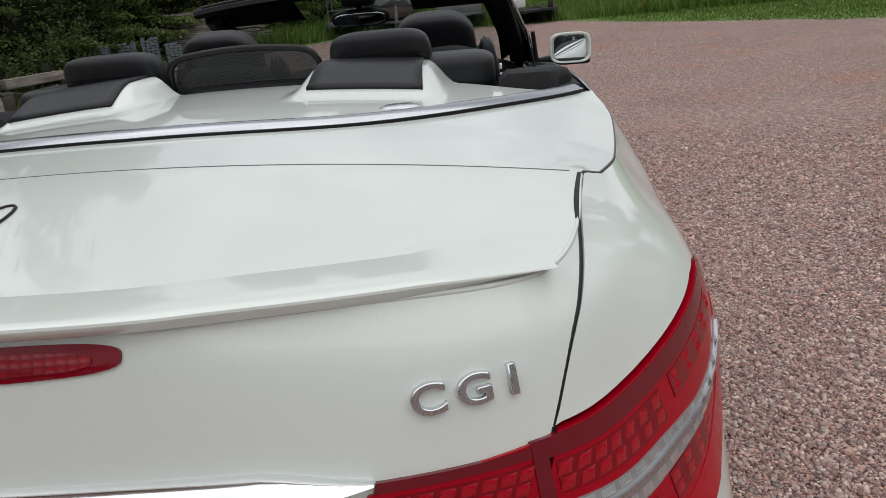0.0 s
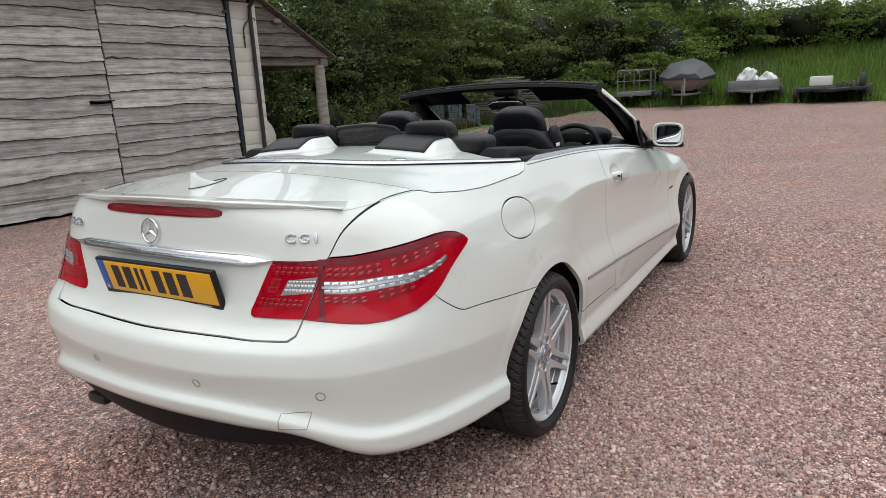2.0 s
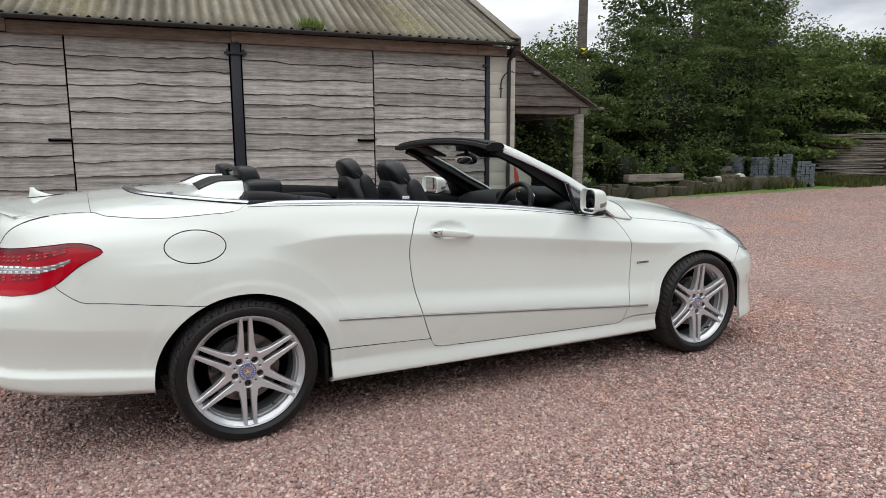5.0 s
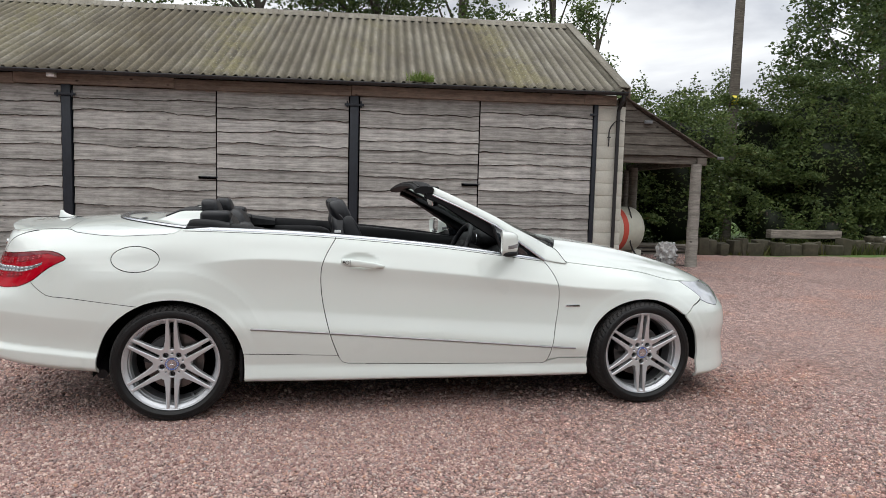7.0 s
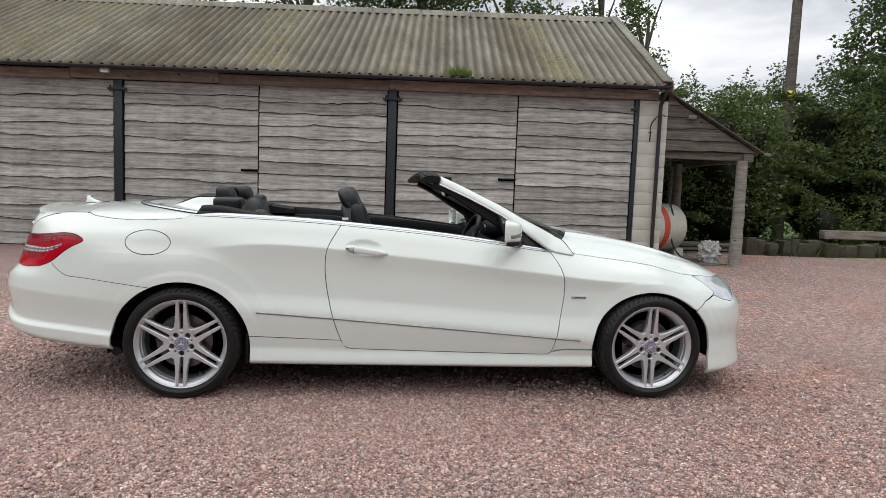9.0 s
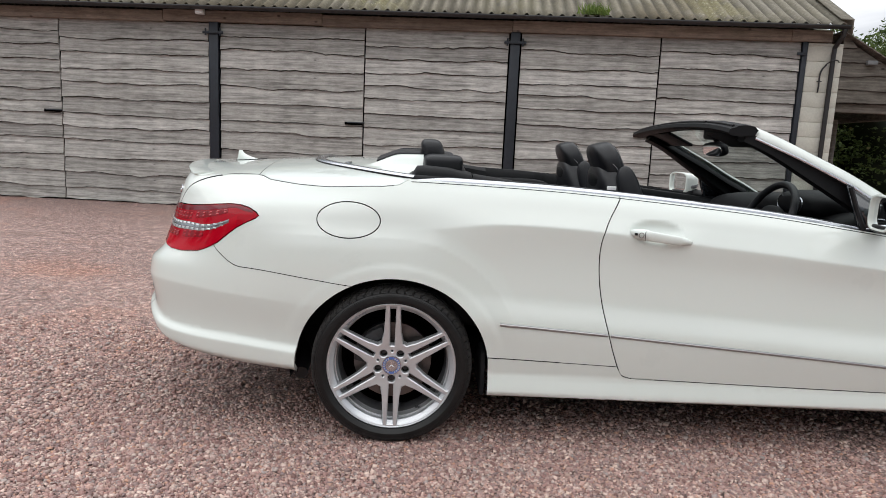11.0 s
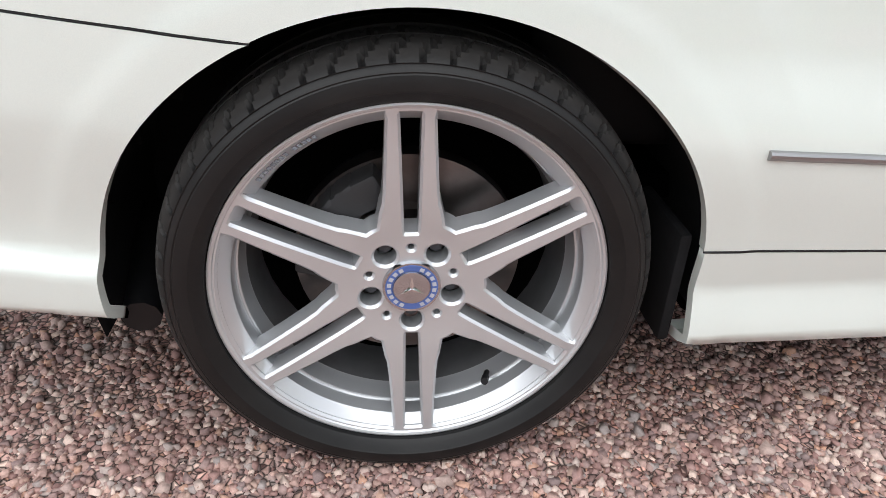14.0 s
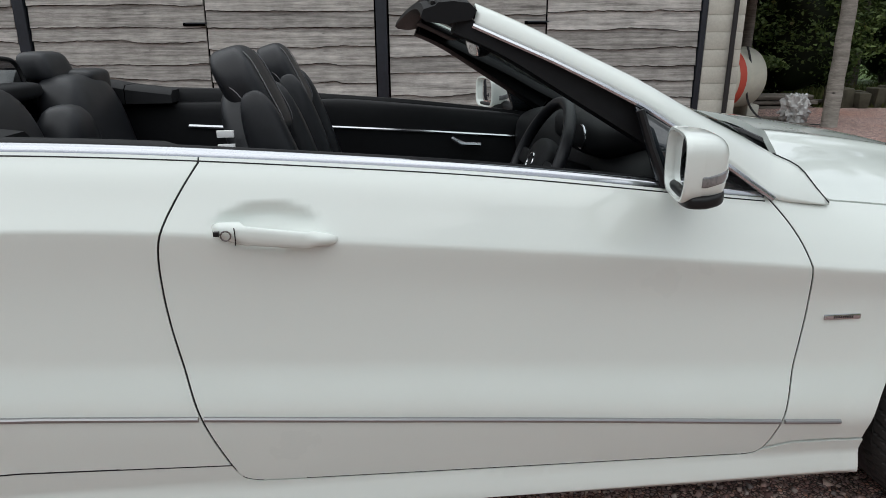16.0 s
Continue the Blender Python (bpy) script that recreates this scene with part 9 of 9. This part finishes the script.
def cabin():
    # tub
    bm = bmesh.new()
    box(bm, (0.15, -0.70, 0.36), (2.15, 0.70, 0.40))
    box(bm, (0.10, -0.70, 0.36), (0.16, 0.70, 1.00))
    box(bm, (2.10, -0.70, 0.36), (2.16, 0.70, 0.92))
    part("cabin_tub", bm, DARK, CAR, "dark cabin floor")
    for sgn in (1, -1):
        # door card and rear side trim
        bm = bmesh.new()
        for x0, x1 in ((0.90, 2.02),):
            pillow(bm, ((x0 + x1) / 2, -0.675 * sgn, 0.70), ((x1 - x0) / 2, 0.045, 0.265), 6, 12, None, lambda q: Vector((q.x, q.y, q.z - 0.055 * (q.x / 0.56) * (1 if q.z > 0 else 0.2))))
        part("door_card", bm, SOFT, CAR, "black inner door trim")
        bm = bmesh.new()
        tube(bm, [(0.98, -0.622 * sgn, 0.895), (1.4, -0.622 * sgn, 0.868), (1.92, -0.628 * sgn, 0.828)], 0.006, 6)
        part("door_moulding", bm, SATIN, CAR, "thin bright moulding on the door trim")
        bm = bmesh.new()
        tube(bm, [(1.56, -0.615 * sgn, 0.835), (1.60, -0.600 * sgn, 0.812), (1.68, -0.600 * sgn, 0.806)], 0.009, 8)
        part("door_pull", bm, SATIN, CAR, "bright inner door pull")
        bm = bmesh.new()
        pillow(bm, (0.53, -0.675 * sgn, 0.72), (0.37, 0.05, 0.275), 6, 12)
        part("rear_side_trim", bm, SOFT, CAR, "black rear side trim")
        bm = bmesh.new()
        tube(bm, [(0.50, -0.618 * sgn, 0.905), (0.84, -0.618 * sgn, 0.885)], 0.008, 6)
        part("side_moulding", bm, SATIN, CAR)
        # belt rail inside the chrome band
        S = np.linspace(sx(0.06, 1.02), S_DF - 0.02, 60)
        bm = bmesh.new()
        rows = []
        for s in S:
            p = skin(np.array(s), np.array(z_top(s)))
            w = 0.075 if p[0] < 0.80 else 0.035
            q = [(p[0], p[1] + 0.012, p[2] - 0.02), (p[0], p[1] + 0.012, p[2] + 0.004), (p[0], p[1] + 0.022, p[2] + 0.013), (p[0], p[1] + w, p[2] + 0.013), (p[0], p[1] + w + 0.015, p[2] - 0.005), (p[0], p[1] + w + 0.015, p[2] - 0.06)]
            rows.append([bm.verts.new((a, b * sgn, c)) for a, b, c in q])
        for a, b in zip(rows[:-1], rows[1:]):
            for k in range(5):
                bm.faces.new((a[k], a[k + 1], b[k + 1], b[k]))
        part("belt_rail", bm, SOFT, CAR, "black padded belt rail", 50)
        # padded corner trim beside the rear seat
        for x0, x1 in ((0.046, 0.286), (0.290, 0.46)):
            bm = bmesh.new()
            rows = []
            for x in np.linspace(x0, x1, 12):
                zt = float(np.interp(x, [0.045, 0.06, 0.10, 0.20, 0.30, 0.46], [1.050, 1.088, 1.092, 1.086, 1.066, 1.046]))
                y1 = float(np.interp(x, [0.07, 0.14, 0.46], [0.690, 0.725, 0.738]))
                rows.append([bm.verts.new((x, -y * sgn, z)) for y, z in ((y1, 1.0), (y1 + 0.004, zt - 0.022), (y1 - 0.006, zt - 0.006), (y1 - 0.022, zt), (0.585, zt), (0.565, zt - 0.015), (0.56, 1.0))])
            for a, b in zip(rows[:-1], rows[1:]):
                for k in range(6):
                    bm.faces.new((a[k], a[k + 1], b[k + 1], b[k]))
            bm.faces.new(rows[0])
            bm.faces.new(rows[-1][::-1])
            bmesh.ops.recalc_face_normals(bm, faces=bm.faces[:])
            part("corner_trim", bm, SOFT, CAR, "black corner trim beside the rear seat", 40)
    # rear seat
    rs = new("rear_seat")
    rs.parent = CAR
    tagged(rs, "black leather rear bench with two seats")
    for y in (-0.335, 0.335):
        bm = bmesh.new()
        pillow(bm, (0.290, y, 0.83), (0.085, 0.225, 0.295), 3.8, 16, None, lambda q: Vector((q.x - 0.22 * (q.z + 0.27) + 0.03, q.y, q.z)))
        part("backrest", bm, LEATHER, rs, smooth=70)
        bm = bmesh.new()
        pillow(bm, (0.134, y * 0.925, 1.148), (0.052, 0.112, 0.052), 4.2, 16, None, lambda q: Vector((q.x * (1 - 2.5 * max(0, q.z)) - 0.25 * q.z, q.y * (1 - 1.2 * max(0, q.z)), q.z)))
        hr = part("headrest", bm, LEATHER, rs, smooth=70)
        bm = bmesh.new()
        tube(bm, [(0.083, y * 0.925 - 0.105, 1.150), (0.081, y * 0.925, 1.153), (0.083, y * 0.925 + 0.105, 1.150)], 0.0016, 5)
        part("seam", bm, SOFT, hr)
        bm = bmesh.new()
        sg = 1 if y > 0 else -1
        pillow(bm, (0.178, y + 0.110 * sg, 1.092), (0.085, 0.115, 0.046), 4.5, 14)
        part("shoulder_pad", bm, LEATHER, rs, smooth=70)
        bm = bmesh.new()
        pillow(bm, (0.50, y, 0.50), (0.24, 0.25, 0.09), 3, 10)
        part("seat_cushion", bm, LEATHER, rs, smooth=70)
    bm = bmesh.new()
    pillow(bm, (0.30, 0, 0.80), (0.08, 0.12, 0.25), 3, 10)
    part("centre_pad", bm, LEATHER, rs)
    # wind deflector between the rear headrests
    bm = bmesh.new()
    pts = [(0.125, -0.172, 1.075), (0.118, -0.176, 1.115), (0.108, -0.160, 1.168), (0.106, -0.12, 1.180), (0.106, 0.12, 1.180), (0.108, 0.160, 1.168), (0.118, 0.176, 1.115), (0.125, 0.172, 1.075)]
    tube(bm, smooth(pts, 4), 0.0075, 8)
    wd = part("wind_deflector", bm, BLACK, CAR, "dark mesh wind deflector between the headrests", 60)
    bm = bmesh.new()
    vs = [bm.verts.new(p) for p in pts]
    bm.faces.new(vs)
    mesh_mat = clear_glass("dark_mesh", (0.16, 0.16, 0.17))
    part("deflector_mesh", bm, mesh_mat, wd)
    bm = bmesh.new()
    pillow(bm, (0.145, 0.0, 1.085), (0.05, 0.17, 0.028), 3.5, 10)
    part("deflector_base", bm, SOFT, wd)
    seat(-0.365, True)
    seat(0.365, False)
    # dashboard, binnacle and wheel (right-hand drive)
    bm = bmesh.new()
    pillow(bm, (1.98, 0, 0.845), (0.24, 0.70, 0.150), 3.2, 18, None, lambda q: Vector((q.x + 0.10 * (1 - (q.y / 0.7) ** 2), q.y, q.z - 0.10 * max(0, q.x))))
    dash = part("dashboard", bm, SOFT, CAR, "black soft-touch dashboard", 60)
    bm = bmesh.new()
    pillow(bm, (1.90, -0.37, 0.985), (0.14, 0.175, 0.062), 2.8, 14)
    part("binnacle", bm, SOFT, dash, smooth=60)
    bm = bmesh.new()
    pillow(bm, (1.93, 0.0, 0.955), (0.09, 0.14, 0.055), 3, 10)
    part("centre_screen_hood", bm, SOFT, dash)
    for y in (-0.44, -0.37, -0.30):
        bm = bmesh.new()
        tube(bm, [(1.772, y + 0.031 * math.cos(t), 0.985 + 0.031 * math.sin(t)) for t in np.linspace(0, math.tau, 24, endpoint=False)], 0.003, 6, closed=True)
        part("gauge", bm, SATIN, dash)
    m = Matrix.Translation((1.668, -0.372, 0.905)) @ Matrix.Rotation(radians(-66), 4, "Y")
    bm = bmesh.new()
    tube(bm, [m @ Vector((0.178 * math.cos(t), 0.183 * math.sin(t), 0)) for t in np.linspace(0, math.tau, 48, endpoint=False)], 0.0165, 10, closed=True)
    sw = part("steering_wheel", bm, LEATHER, CAR, "black leather steering wheel", 60)
    bm = bmesh.new()
    pillow(bm, (0, 0, -0.012), (0.075, 0.085, 0.030), 2.8, 12, m)
    part("wheel_hub", bm, SOFT, sw, smooth=60)
    for a in (90, 180, 270):
        bm = bmesh.new()
        box(bm, (0.05, -0.022, -0.014), (0.172, 0.022, 0.004), 0.006, m @ Matrix.Rotation(radians(a), 4, "Z"))
        part("wheel_spoke", bm, SATIN if a == 180 else SOFT, sw)
    bm = bmesh.new()
    tube(bm, [m @ Vector((0.024 * math.cos(t), 0.024 * math.sin(t), 0.018)) for t in np.linspace(0, math.tau, 24, endpoint=False)], 0.0025, 6, closed=True)
    part("wheel_emblem", bm, CHROME, sw)
    bm = bmesh.new()
    cyl(bm, m @ Vector((0, 0, -0.02)), m @ Vector((0, 0, -0.22)), 0.04, 0.055)
    part("column_shroud", bm, SOFT, sw)
    bm = bmesh.new()
    box(bm, (1.05, -0.115, 0.40), (1.85, 0.115, 0.62), 0.03)
    part("centre_console", bm, SOFT, CAR, "black centre console")


cabin()
